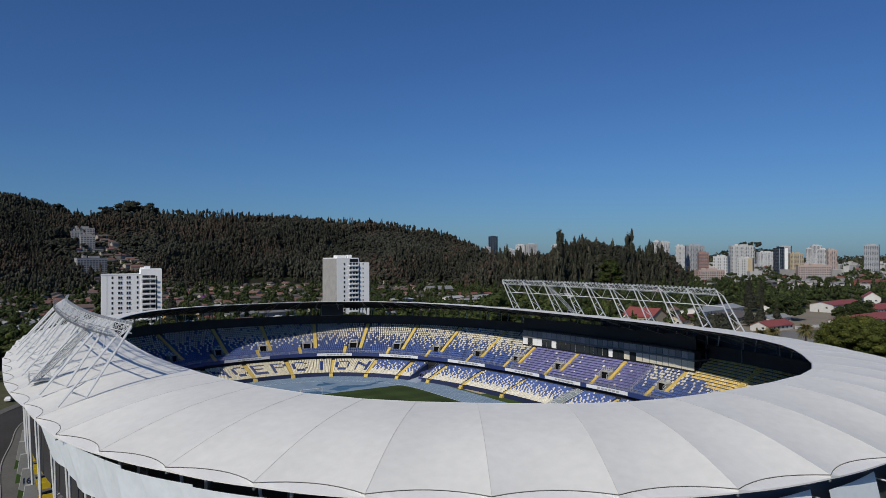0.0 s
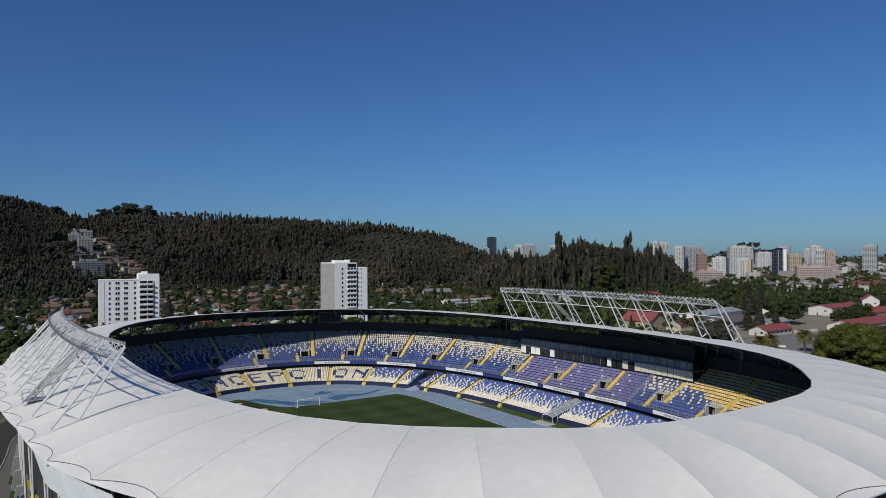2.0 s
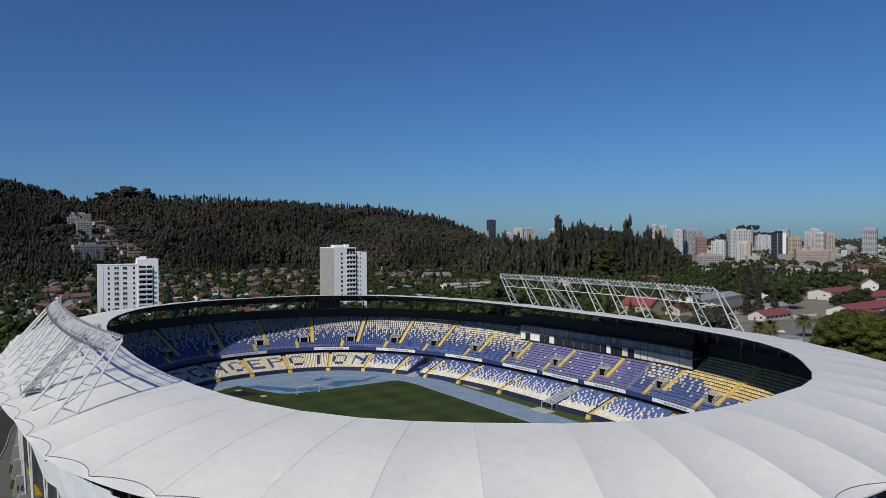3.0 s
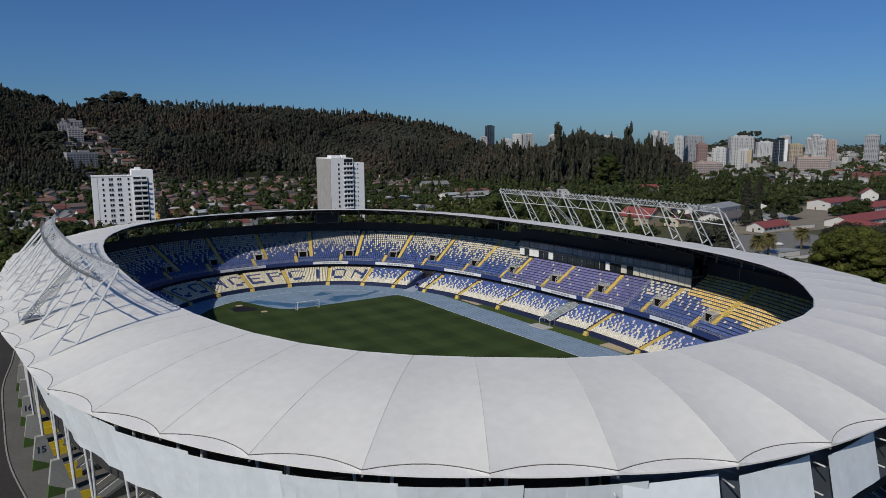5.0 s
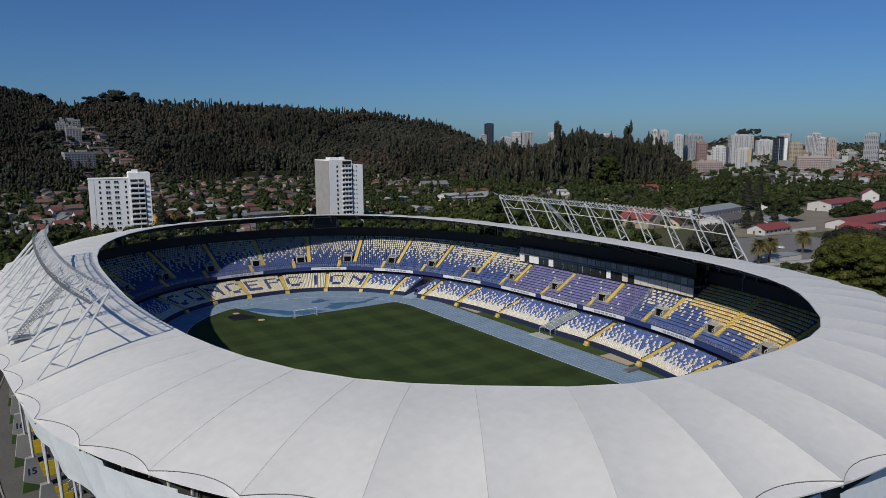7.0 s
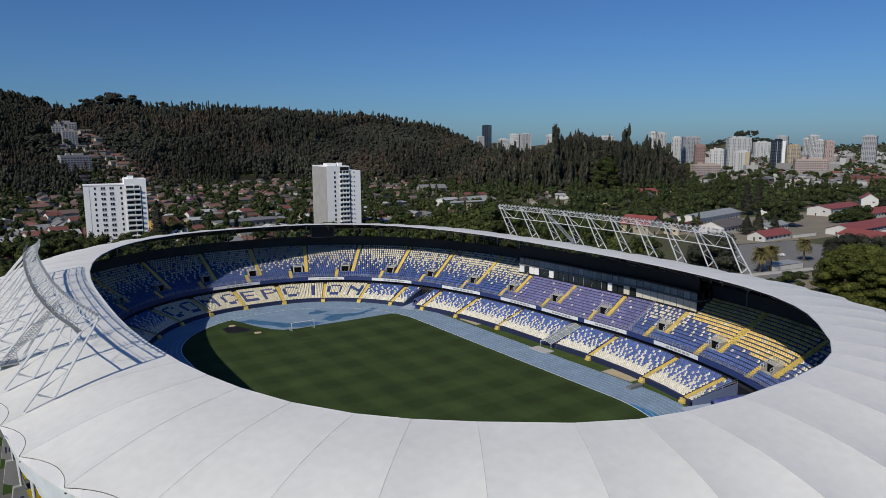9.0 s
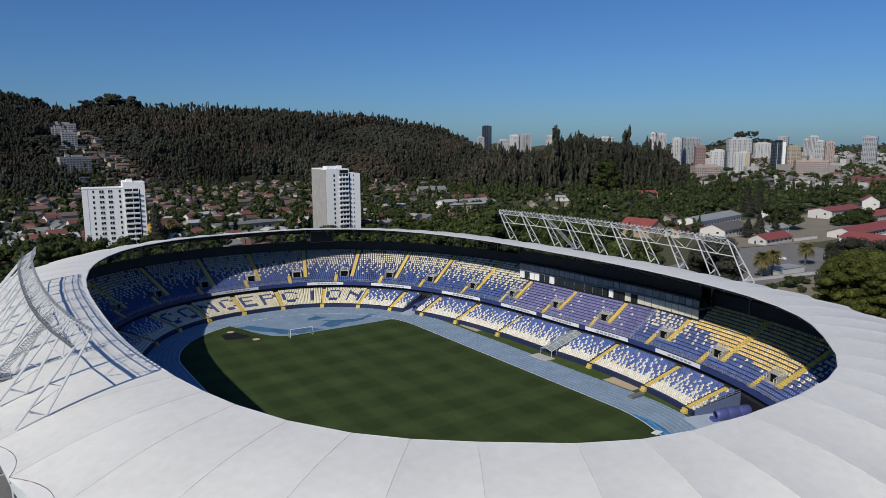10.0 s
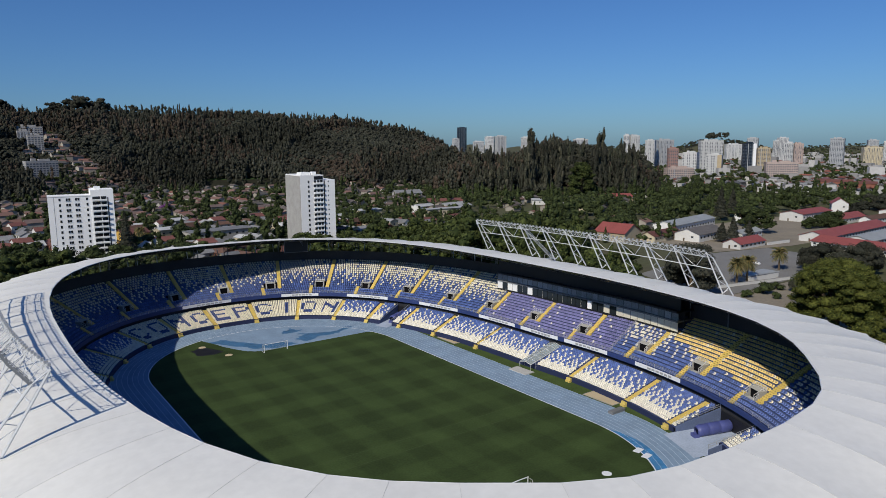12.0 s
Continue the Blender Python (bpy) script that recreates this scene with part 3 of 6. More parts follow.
def normal_to_rim(x, y, nx, ny):
    """Where the line from the outer edge inwards meets the rim."""
    lo, hi = 5.0, 45.0
    for _ in range(40):
        m = (lo + hi) / 2
        near_end = y - ny * m < CY
        u, v = abs(x - nx * m - CX - RIM.dx) / RIM.a, abs(y - ny * m - CY) / RIM.b
        e = 2.59 if near_end else RIM.e
        if near_end:                            # a little fuller at the near corners, flatter between
            ang = math.degrees(math.atan2(v, u))
            w = 1 + min(1.0, ang / 25) * (0.008 + 0.009 * math.exp(-((ang - 38) / 10) ** 2) - 0.014 * math.exp(-((ang - 58) / 9) ** 2))
            u, v = u / w, v / w
        if u ** e + v ** e > 1:
            lo = m
        else:
            hi = m
    return x - nx * lo, y - ny * lo


JOINTS = []
for i in range(BAYS):
    (p,), (n,) = OUTER.many([PHASE + OUTER.length * i / BAYS])
    q = normal_to_rim(p[0], p[1], n[0], n[1])
    JOINTS.append((Vector((p[0], p[1], EDGE_Z)), Vector((q[0], q[1], RIM_Z)), Vector((n[0], n[1], 0))))

roof = thing("stadium_roof", (CX, CY, 0), "white tensile membrane ring roof in scalloped panels over steel", "roof")


def local(p):
    return (p[0] - CX, p[1] - CY, p[2])


for i in range(BAYS):
    (o0, i0, n0), (o1, i1, n1) = JOINTS[i], JOINTS[(i + 1) % BAYS]
    NU, NV = 8, 8
    vs = []
    for a in range(NU + 1):
        f = a / NU
        arch = 4 * f * (1 - f)
        for b in range(NV + 1):
            k = b / NV
            pin, pout = i0.lerp(i1, f), o0.lerp(o1, f)
            nn = n0.lerp(n1, f)
            pout = pout - nn * (1.5 * arch)
            p = pin.lerp(pout, k)
            p.z += 0.9 * math.sin(math.pi * k) - 0.11 * arch * math.sin(math.pi * min(1, k * 0.9 + 0.05)) ** 0.8
            vs.append(local(p))
    fs = [(a * (NV + 1) + b, (a + 1) * (NV + 1) + b, (a + 1) * (NV + 1) + b + 1, a * (NV + 1) + b + 1) for a in range(NU) for b in range(NV)]
    fs = [f[::-1] for f in fs]
    part("roof_panel", Geo().add(vs, fs), MEMBRANE, roof, smooth=True)
    # edge flap between the scallop and the straight gutter line
    edge = [Vector(vs[a * (NV + 1) + NV]) + Vector((0, 0, -0.05)) for a in range(NU + 1)]
    line = [Vector(local(o0.lerp(o1, a / NU))) + Vector((0, 0, -0.25 - 0.15 * 4 * a / NU * (1 - a / NU))) for a in range(NU + 1)]
    low = [p + Vector((0, 0, -0.16)) for p in line]
    g = Geo()
    g.strip([tuple(p) for p in edge], [tuple(p) for p in line])
    g.strip([tuple(p) for p in line], [tuple(p) for p in low])
    part("edge_flap", g, FLAP, roof)
    g = Geo()
    for a in range(NU):
        g.tube(edge[a] + Vector((0, 0, 0.08)), edge[a + 1] + Vector((0, 0, 0.08)), 0.026, 4)
    part("edge_rope", g, ROPE, roof)
    g = Geo()
    pts = [Vector(vs[b]) + Vector((0, 0, 0.02)) for b in range(NV + 1)]
    for b in range(NV):
        g.tube(pts[b], pts[b + 1], 0.013, 4)
    part("seam", g, SEAM, roof)
    g = Geo()
    g.tube(Vector(local(i0)) + Vector((0, 0, -0.1)), Vector(local(i1)) + Vector((0, 0, -0.1)), 0.11, 6)
    part("rim_tube", g, STEEL, roof)
    # radial truss under the seam, column and ties
    g = Geo()
    a0, b0 = Vector(local(i0)) + Vector((0, 0, -0.5)), Vector(local(o0)) + Vector((0, 0, -0.6))
    col = a0.lerp(b0, 0.74)
    foot = Vector((col.x, col.y, 17.0))
    g.tube(a0, b0, 0.12)
    mid = a0.lerp(b0, 0.45) + Vector((0, 0, -1.6))
    g.tube(a0, mid, 0.1)
    g.tube(mid, col + Vector((0, 0, -2.4)), 0.1)
    g.tube(col, foot, 0.16)
    for k in (0.2, 0.35, 0.55, 0.66):
        top = a0.lerp(b0, k)
        bot = a0.lerp(mid, k / 0.45) if k < 0.45 else mid.lerp(col + Vector((0, 0, -2.4)), (k - 0.45) / 0.29)
        g.tube(top, bot, 0.06, 4)
        g.tube(bot, a0.lerp(b0, min(0.74, k + 0.12)), 0.06, 4)
    part("radial_truss", g, DARKSTEEL, roof)

# dark sheet added below the membrane: underside shade, and less bounced light
SHADESHEET = node_mat("underside_shade_sheet", (0.035, 0.036, 0.04), 0.9, vary=0.2)
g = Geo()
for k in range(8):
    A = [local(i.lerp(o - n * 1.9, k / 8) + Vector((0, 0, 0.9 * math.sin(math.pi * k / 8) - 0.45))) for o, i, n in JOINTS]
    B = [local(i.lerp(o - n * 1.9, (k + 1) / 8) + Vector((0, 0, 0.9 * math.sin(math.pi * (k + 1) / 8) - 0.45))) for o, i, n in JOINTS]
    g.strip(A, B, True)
part("roof_lining", g, SHADESHEET, roof, "dark sheet added for the shade under the membrane", smooth=True)

SLATE = node_mat("slate_cladding", (0.085, 0.105, 0.14), 0.5, vary=0.08)
# ---- facade of hanging white panels ----
facade = thing("stadium_facade", (CX, CY, 0), "white facade sheets hung below the roof edge", "facade")
for i in range(BAYS):
    (o0, i0, n0), (o1, i1, n1) = JOINTS[i], JOINTS[(i + 1) % BAYS]
    right = o0.x > -45 and o0.y < 0
    if o0.y > -43 and not (o0.x > 0 and o0.y < 0):
        continue
    a0, a1 = o0 - n0 * (0.5 if right else -0.05), o1 - n1 * (1.5 if right else 0.5)
    if right:
        a0, a1 = a0.lerp(a1, 0.06), a0.lerp(a1, 0.92)
    else:                                       # the sheets break a quarter of a bay past the joints
        o2, _, n2 = JOINTS[(i + 2) % BAYS]
        a0, a1 = o0.lerp(o1, 0.27) + n0 * 0.05, o1.lerp(o2, 0.27) - n1 * 0.5
    g = Geo()
    ends = [21.8 if right else 23.25 - 1.2 * min(1.0, max(0.0, (-66 - a.y) / 14)) for a in (a0, a1)]
    top = [a0.lerp(a1, k / 6) for k in range(7)]
    # the sheets grow deeper towards the near end
    deep = [0.0 if right else min(1.0, max(0.0, (-51 - o.y) / 35)) for o in (o0, o1)]
    foot = [(17.0 if right else 19.8 - 5.6 * d, -1.1 if right else 0.9 + 0.7 * d) for d in deep]
    bot = [(a0 - n0 * foot[0][1]).lerp(a1 - n1 * foot[1][1], k / 6) + n0 * ((0.03 if right else 0.2) * math.sin(k * 2.1 + i)) for k in range(7)]
    A = [local((p.x, p.y, ends[0] + (ends[1] - ends[0]) * k / 6 - 0.15 * math.sin(math.pi * k / 6))) for k, p in enumerate(top)]
    B = [local((p.x, p.y, foot[0][0] + (foot[1][0] - foot[0][0]) * k / 6)) for k, p in enumerate(bot)]
    g.strip(A, B)
    g.strip([(p[0] - n0.x * 0.05, p[1] - n0.y * 0.05, p[2]) for p in B], [(p[0] - n0.x * 0.05, p[1] - n0.y * 0.05, p[2]) for p in A])
    part("facade_panel", g, SHEET, facade)
    if right:
        # slate cladding behind the spaced sheets, and the arms that hold them
        c0, c1 = o0 - n0 * 2.2, o1 - n1 * 2.2
        g = Geo().strip([local((c0.x, c0.y, 23.1)), local((c1.x, c1.y, 23.1))], [local((c0.x, c0.y, 15.0)), local((c1.x, c1.y, 15.0))])
        part("slate_cladding", g, SLATE, facade, "dark slate-blue cladding sheet")
        for z in (20.9, 18.0):
            for c, e in ((c0, o0 - n0 * 0.4), (c1, o1 - n1 * 1.2)):
                part("holding_arm", Geo().tube(local((c.x, c.y, z)), local((e.x, e.y, z)), 0.09, 6), STEEL, facade)

# ---- floodlight trusses on the roof ----
LAMP = node_mat("floodlight_housing", (0.45, 0.46, 0.47), 0.35, 0.3)
WALKWAY = node_mat("mesh_walkway", (0.20, 0.21, 0.21), 0.6, 0.2)


def roof_z(off, width=24.0):
    k = min(1.0, max(0.0, off / width))
    return RIM_Z + (EDGE_Z - RIM_Z) * k + 0.9 * math.sin(math.pi * k)


def flood_truss(side, y0, y1, frames, out=0.0, drop=0.0):
    ob = thing("floodlight_truss", (CX + side * 70, CY, 25), "white tubular steel floodlight truss leaning over the roof", "floodlight truss", "floodlight trusses")
    o = Vector((CX + side * 70, CY, 25))
    ys = [y0 + (y1 - y0) * i / (frames - 1) for i in range(frames)]
    arcs = []
    for y in ys:
        k = np.argmin(np.abs(RIM.p[:, 1] - (y - CY)) + (np.sign(RIM.p[:, 0]) != side) * 1000)
        arcs.append(k / RIM.count * RIM.length)

    def at(t, off, z):
        x, y = RIM.at(t, off + out)
        return Vector((x, y, z)) - o

    tip = [at(t, 10.0, 35.7 - drop) for t in arcs]
    back = [at(t, 12.2, 34.3 - drop) for t in arcs]
    fa = [at(t, 16.0, roof_z(16.0) - 0.1) for t in arcs]
    fb = [at(t, 19.5, roof_z(19.5) - 0.1) for t in arcs]
    low = [tip[i].lerp(fa[i], 0.40) for i in range(frames)]
    for i in range(frames):
        g = Geo()
        g.tube(tip[i], fa[i], 0.19)
        g.tube(back[i], fb[i], 0.19)
        g.tube(tip[i], back[i], 0.1)
        g.tube(fa[i], fa[i].lerp(fb[i], 0.5) + Vector((0, 0, 1.2)), 0.07, 5)
        g.tube(fb[i].lerp(back[i], 0.22), fa[i], 0.07, 5)
        g.tube(fb[i].lerp(back[i], 0.22), fa[i].lerp(tip[i], 0.35), 0.07, 5)
        g.tube(fb[i].lerp(back[i], 0.55), fa[i].lerp(tip[i], 0.35), 0.07, 5)
        part("frame", g, STEEL, ob)
    for i in range(frames - 1):
        g = Geo()
        m = low[i].lerp(low[i + 1], 0.5)
        g.tube(low[i], low[i + 1], 0.11)
        g.tube(tip[i], m, 0.07, 5)
        g.tube(tip[i + 1], m, 0.07, 5)
        part("lower_bracing", g, STEEL, ob)
        g = Geo()
        up = Vector((0, 0, 0.15))
        g.tube(tip[i] + up, tip[i + 1] + up, 0.08)
        g.tube(back[i], back[i + 1], 0.08)
        dn = Vector((0, 0, -1.0))
        g.tube(tip[i] + dn, tip[i + 1] + dn, 0.08, 5)
        for k in range(4):
            a, b = k / 4, (k + 1) / 4
            p, q = tip[i].lerp(tip[i + 1], a), back[i].lerp(back[i + 1], (a + b) / 2)
            g.tube(p + up, q, 0.05, 4)
            g.tube(q, tip[i].lerp(tip[i + 1], b) + up, 0.05, 4)
            g.tube(p + up, p.lerp(tip[i].lerp(tip[i + 1], b), 0.5) + dn, 0.05, 4)
            g.tube(p.lerp(tip[i].lerp(tip[i + 1], b), 0.5) + dn, tip[i].lerp(tip[i + 1], b) + up, 0.05, 4)
        part("gantry_lattice", g, STEEL, ob)
        g = Geo()
        w = (back[i] - tip[i]).normalized()
        w = Vector((w.x, w.y, 0)).normalized() * 0.3
        A = [back[i] - w, back[i + 1] - w]
        B = [back[i] + w, back[i + 1] + w]
        g.strip([tuple(v + Vector((0, 0, 0.1))) for v in A], [tuple(v + Vector((0, 0, 0.1))) for v in B])
        g.strip([tuple(v + Vector((0, 0, 0.04))) for v in B], [tuple(v + Vector((0, 0, 0.04))) for v in A])
        g.tube(B[0] + Vector((0, 0, 1.1)), B[1] + Vector((0, 0, 1.1)), 0.04, 4)
        g.tube(B[0] + Vector((0, 0, 0.6)), B[1] + Vector((0, 0, 0.6)), 0.03, 4)
        for k in range(5):
            q = B[0].lerp(B[1], k / 4)
            g.tube(q, q + Vector((0, 0, 1.1)), 0.03, 4)
        part("walkway", g, WALKWAY, ob, "grey grating walkway with handrail")
        for k in range(7):
            q = tip[i].lerp(tip[i + 1], (k + 0.5) / 7) + Vector((0, 0, 0.55))
            a = (back[i] - tip[i]).normalized()
            ang = math.atan2(a.y, a.x)
            instance("floodlight", FLOOD, ob, Matrix.Translation(q) @ Matrix.Rotation(ang, 4, "Z"))
    return ob, o, arcs, at


g = Geo()
g.box((0, 0, -0.12), (0.28, 0.46, 0.38))
g.box((-0.19, 0, -0.14), (0.10, 0.52, 0.44))
g.tube((0.05, 0, -0.5), (0.05, 0, -0.2), 0.04, 5)
FLOOD = g.mesh("floodlight", LAMP)
left_truss, lo, larcs, lat = flood_truss(-1, -49.4, 36.0, 10, 0.0, 1.1)
right_truss, ro, rarcs, rat = flood_truss(1, -49.6, 34.5, 10, 1.5)


def ladder(truss, o, foot, head):
    g = Geo()
    f, h = Vector(foot) - o, Vector(head) - o
    d = (h - f).normalized()
    s = d.cross(Vector((0, 0, 1))).normalized() * 0.55
    u = s.cross(d).normalized() * 0.9
    N = 26
    for k in (-1, 1):
        g.tube(f + s * k, h + s * k, 0.07, 5)
        g.tube(f + s * k + u, h + s * k + u, 0.06, 5)
    for i in range(N):
        p, q = f.lerp(h, i / N), f.lerp(h, (i + 1) / N)
        g.tube(p - s, p + s, 0.05, 4)
        for k in (-1, 1):
            g.tube(p + s * k, p + s * k + u, 0.045, 4)
            g.tube(p + s * k + u, q + s * k, 0.04, 4)
        g.tube(p - s + u, p + s + u, 0.04, 4)
    part("access_stair", g, GALV, truss, "lattice access stair up to the lamp gantry")
    for x, y in ((-1.4, -1.4), (1.4, -1.4), (1.4, 1.4), (-1.4, 1.4)):
        part("cage_post", Geo().tube(f + Vector((x, y, -0.2)), f + Vector((x, y, 1.3)), 0.05, 4), GALV, truss)
    c = [f + Vector((x, y, 1.3)) for x, y in ((-1.4, -1.4), (1.4, -1.4), (1.4, 1.4), (-1.4, 1.4))]
    for i in range(4):
        part("cage_rail", Geo().tube(c[i], c[(i + 1) % 4], 0.04, 4), GALV, truss)
    part("landing", Geo().box(tuple(f), (2.8, 2.8, 0.1)), GALV, truss)


ladder(left_truss, lo, (-78.0, -30.8, 25.0), (-70.4, -33.0, 33.2))
ladder(right_truss, ro, (78.6, 11.0, 24.9), (71.6, 16.0, 34.2))

# ---- land ----
EYE0 = (-84.0, -158.0)


def bearing(x, y):
    return math.degrees(math.atan2(x - EYE0[0], y - EYE0[1])), math.hypot(x - EYE0[0], y - EYE0[1])


def smooth01(v):
    v = min(1.0, max(0.0, v))
    return v * v * (3 - 2 * v)


RIDGE = ((-40, 125), (-10, 138), (0, 130), (2.4, 119), (4.5, 104), (5.6, 98), (7.5, 100), (9.5, 102), (11, 103), (13.5, 102), (18, 101), (24.6, 93), (29.3, 84), (32, 75), (34, 61), (36, 42), (37.7, 30), (40, 21), (41.5, 24), (43, 36), (45, 44), (46.5, 38), (48, 36), (50, 28), (51.9, 20), (53, 0), (100, 0))


def ridge(az):
    for (a0, h0), (a1, h1) in zip(RIDGE, RIDGE[1:]):
        if a0 <= az <= a1:
            return h0 + (h1 - h0) * (az - a0) / (a1 - a0)
    return 0.0


KNOLL = (EYE0[0] + 3300 * math.sin(radians(57.2)), EYE0[1] + 3300 * math.cos(radians(57.2)))


def land(x, y):
    az, r = bearing(x, y)
    knoll = 74 * math.exp(-((x - KNOLL[0]) ** 2 + (y - KNOLL[1]) ** 2) / 2 / 130 ** 2)
    far_rise = 66 * smooth01((r - 3600) / 1000) * max(0.2, 0.7 * noise.noise((az * 0.35, 0.2, 5.0)) + 0.5)
    if r < 500:
        return 0.0
    h = ridge(az)
    near_spur = smooth01((az - 33) / 5)
    fold = smooth01((az - 9) / 4)
    r0, r1 = 860 + 100 * fold - 140 * near_spur, 1350 - 310 * near_spur
    up = smooth01((r - r0) / (r1 - r0))
    n = noise.noise((x * 0.004, y * 0.004, 3.1)) * 18 + noise.noise((x * 0.012, y * 0.012, 1.7)) * 6
    down = 1 - 0.8 * smooth01((r - r1 * 1.1) / 900)
    return max(0.0, h * up * down + n * 0.5 * up * down * min(1, h / 60)) + knoll + far_rise if h > 0 else knoll + far_rise


az_list = [a * 1.0 for a in range(-60, 121)]
rs = [240, 500, 600, 700, 780, 850, 900, 950, 1000, 1060, 1120, 1180, 1240, 1300, 1360, 1430, 1520, 1700, 2000, 2400, 2800, 3050, 3200, 3350, 3500, 3700, 4100, 4500, 4800]
g = Geo()
vs = []
for a in az_list:
    for r in rs:
        x, y = EYE0[0] + r * math.sin(radians(a)), EYE0[1] + r * math.cos(radians(a))
        vs.append((x, y, land(x, y) - 0.1))
fs, hill = [], []
K = len(rs)
for i in range(len(az_list) - 1):
    for j in range(K - 1):
        q = (i * K + j, (i + 1) * K + j, (i + 1) * K + j + 1, i * K + j + 1)[::-1]
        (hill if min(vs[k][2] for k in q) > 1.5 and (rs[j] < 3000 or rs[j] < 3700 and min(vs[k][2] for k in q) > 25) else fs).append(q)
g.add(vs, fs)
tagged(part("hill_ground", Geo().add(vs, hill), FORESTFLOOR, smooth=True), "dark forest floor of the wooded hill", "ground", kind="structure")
far = 4800
g.add([(-far, -far, -0.3), (far, -far, -0.3), (far, far, -0.3), (-far, far, -0.3)], [(0, 1, 2, 3)])
tagged(part("ground", g, EARTH, smooth=True), "dry ground with patchy grass rising to a hill", "ground", kind="structure")

# concourse, road and pavement round the stadium
def ring_patch(name, o0, o1, z, material, label, kind="structure"):
    t = np.linspace(0, OUTER.length, 180)
    a, b = OUTER.many(t, o0)[0], OUTER.many(t, o1)[0]
    return tagged(part(name, Geo().strip([(*p, z) for p in b], [(*p, z) for p in a]), material), label, "paving", kind=kind)


ring_patch("pavement", -24, 0.2, 0.02, PAVING, "pale concrete concourse under the stands")
ring_patch("kerb", 0.2, 0.45, 0.16, CONCRETE, "concrete kerb along the road")
ring_patch("road", 0.45, 10, 0.03, ASPHALT, "dark asphalt road round the stadium")
ring_patch("pavement", 10, 13, 0.12, PAVING, "pale concrete pavement across the road")

# ---- trees ----
TRNG = np.random.default_rng(11)
ICO_V = np.array([(0, 0, 1), (0.894, 0, 0.447), (0.276, 0.851, 0.447), (-0.724, 0.526, 0.447), (-0.724, -0.526, 0.447), (0.276, -0.851, 0.447), (0.724, 0.526, -0.447), (-0.276, 0.851, -0.447), (-0.894, 0, -0.447), (-0.276, -0.851, -0.447), (0.724, -0.526, -0.447), (0, 0, -1)])
ICO_F = np.array([(0, 1, 2), (0, 2, 3), (0, 3, 4), (0, 4, 5), (0, 5, 1), (1, 6, 2), (2, 7, 3), (3, 8, 4), (4, 9, 5), (5, 10, 1), (2, 6, 7), (3, 7, 8), (4, 8, 9), (5, 9, 10), (1, 10, 6), (6, 11, 7), (7, 11, 8), (8, 11, 9), (9, 11, 10), (10, 11, 6)])


def crown_geo(height, radius, lobes, cards, card, shape="round", seed=0):
    """Leaf clumps of one crown, about its foot: cores of a few lobes and many small leaf sprays round them."""
    r = np.random.default_rng(seed)
    vs, fs, n = [], [], 0
    centres = []
    for i in range(lobes):
        a, k = r.uniform(0, 2 * np.pi), (i + 0.5) / lobes
        if shape == "tall":
            z = height * (0.22 + 0.72 * k)
            w = radius * (1.0 - 0.45 * k) * r.uniform(0.7, 1.15)
            c = np.array([math.cos(a) * radius * 0.32, math.sin(a) * radius * 0.32, z])
            s = np.array([w * 0.75, w * 0.75, height * 0.16])
        elif shape == "cone":
            z = height * (0.12 + 0.82 * k)
            w = radius * (1.05 - 0.98 * k)
            c = np.array([math.cos(a) * w * 0.15, math.sin(a) * w * 0.15, z])
            s = np.array([w, w, height * 0.85 / lobes])
        elif shape == "full":
            prof = radius * math.sqrt(max(0.1, 1 - ((k - 0.36) / 0.68) ** 2))
            d = prof * 0.74 * math.sqrt(r.uniform(0.25, 1))
            c = np.array([math.cos(a) * d, math.sin(a) * d, height * (0.15 + 0.74 * k)])
            w = radius * r.uniform(0.7, 1.25) / lobes ** 0.40
            s = np.array([w, w, w * 0.72])
        else:
            d = radius * (0.62 if lobes < 20 else 0.82) * math.sqrt(r.uniform(0.05, 1))
            c = np.array([math.cos(a) * d, math.sin(a) * d, height * (0.45 + 0.37 * r.uniform(0, 1) * (1 - (d / radius) ** 2 * 0.8))])
            w = radius * r.uniform(0.75, 1.2) / lobes ** 0.42
            s = np.array([w, w, w * 0.78])
        centres.append((c, s))
        v = ICO_V * s * 0.9 * r.uniform(0.82, 1.12, (12, 1)) + c
        vs.append(v)
        fs.append(ICO_F + n)
        n += 12
    per = cards // lobes
    for c, s in centres:
        d = r.normal(size=(per, 3))
        d[:, 2] = np.abs(d[:, 2]) * 0.9 - 0.25
        d /= np.linalg.norm(d, axis=1)[:, None]
        p = c + d * s * r.uniform(0.84, 1.28 if cards > 1000 else 1.16, (per, 1))
        if cards > 1000:
            d = d + r.normal(size=(per, 3)) * 0.65
            d /= np.linalg.norm(d, axis=1)[:, None]
        t1 = np.cross(d, r.normal(size=(per, 3)))
        t1 /= np.linalg.norm(t1, axis=1)[:, None]
        t2 = np.cross(d, t1) * 0.75 + d * r.uniform(-0.6, 0.6, (per, 1))
        sz = card * r.uniform(0.6, 1.3, (per, 1))
        v = np.stack([p + t1 * sz, p + t2 * sz * 0.8 - t1 * sz * 0.5, p - t2 * sz * 0.8 - t1 * sz * 0.4], 1).reshape(-1, 3)
        vs.append(v)
        fs.append(np.arange(per * 3).reshape(-1, 3) + n)
        n += per * 3
    return np.vstack(vs), np.vstack(fs)


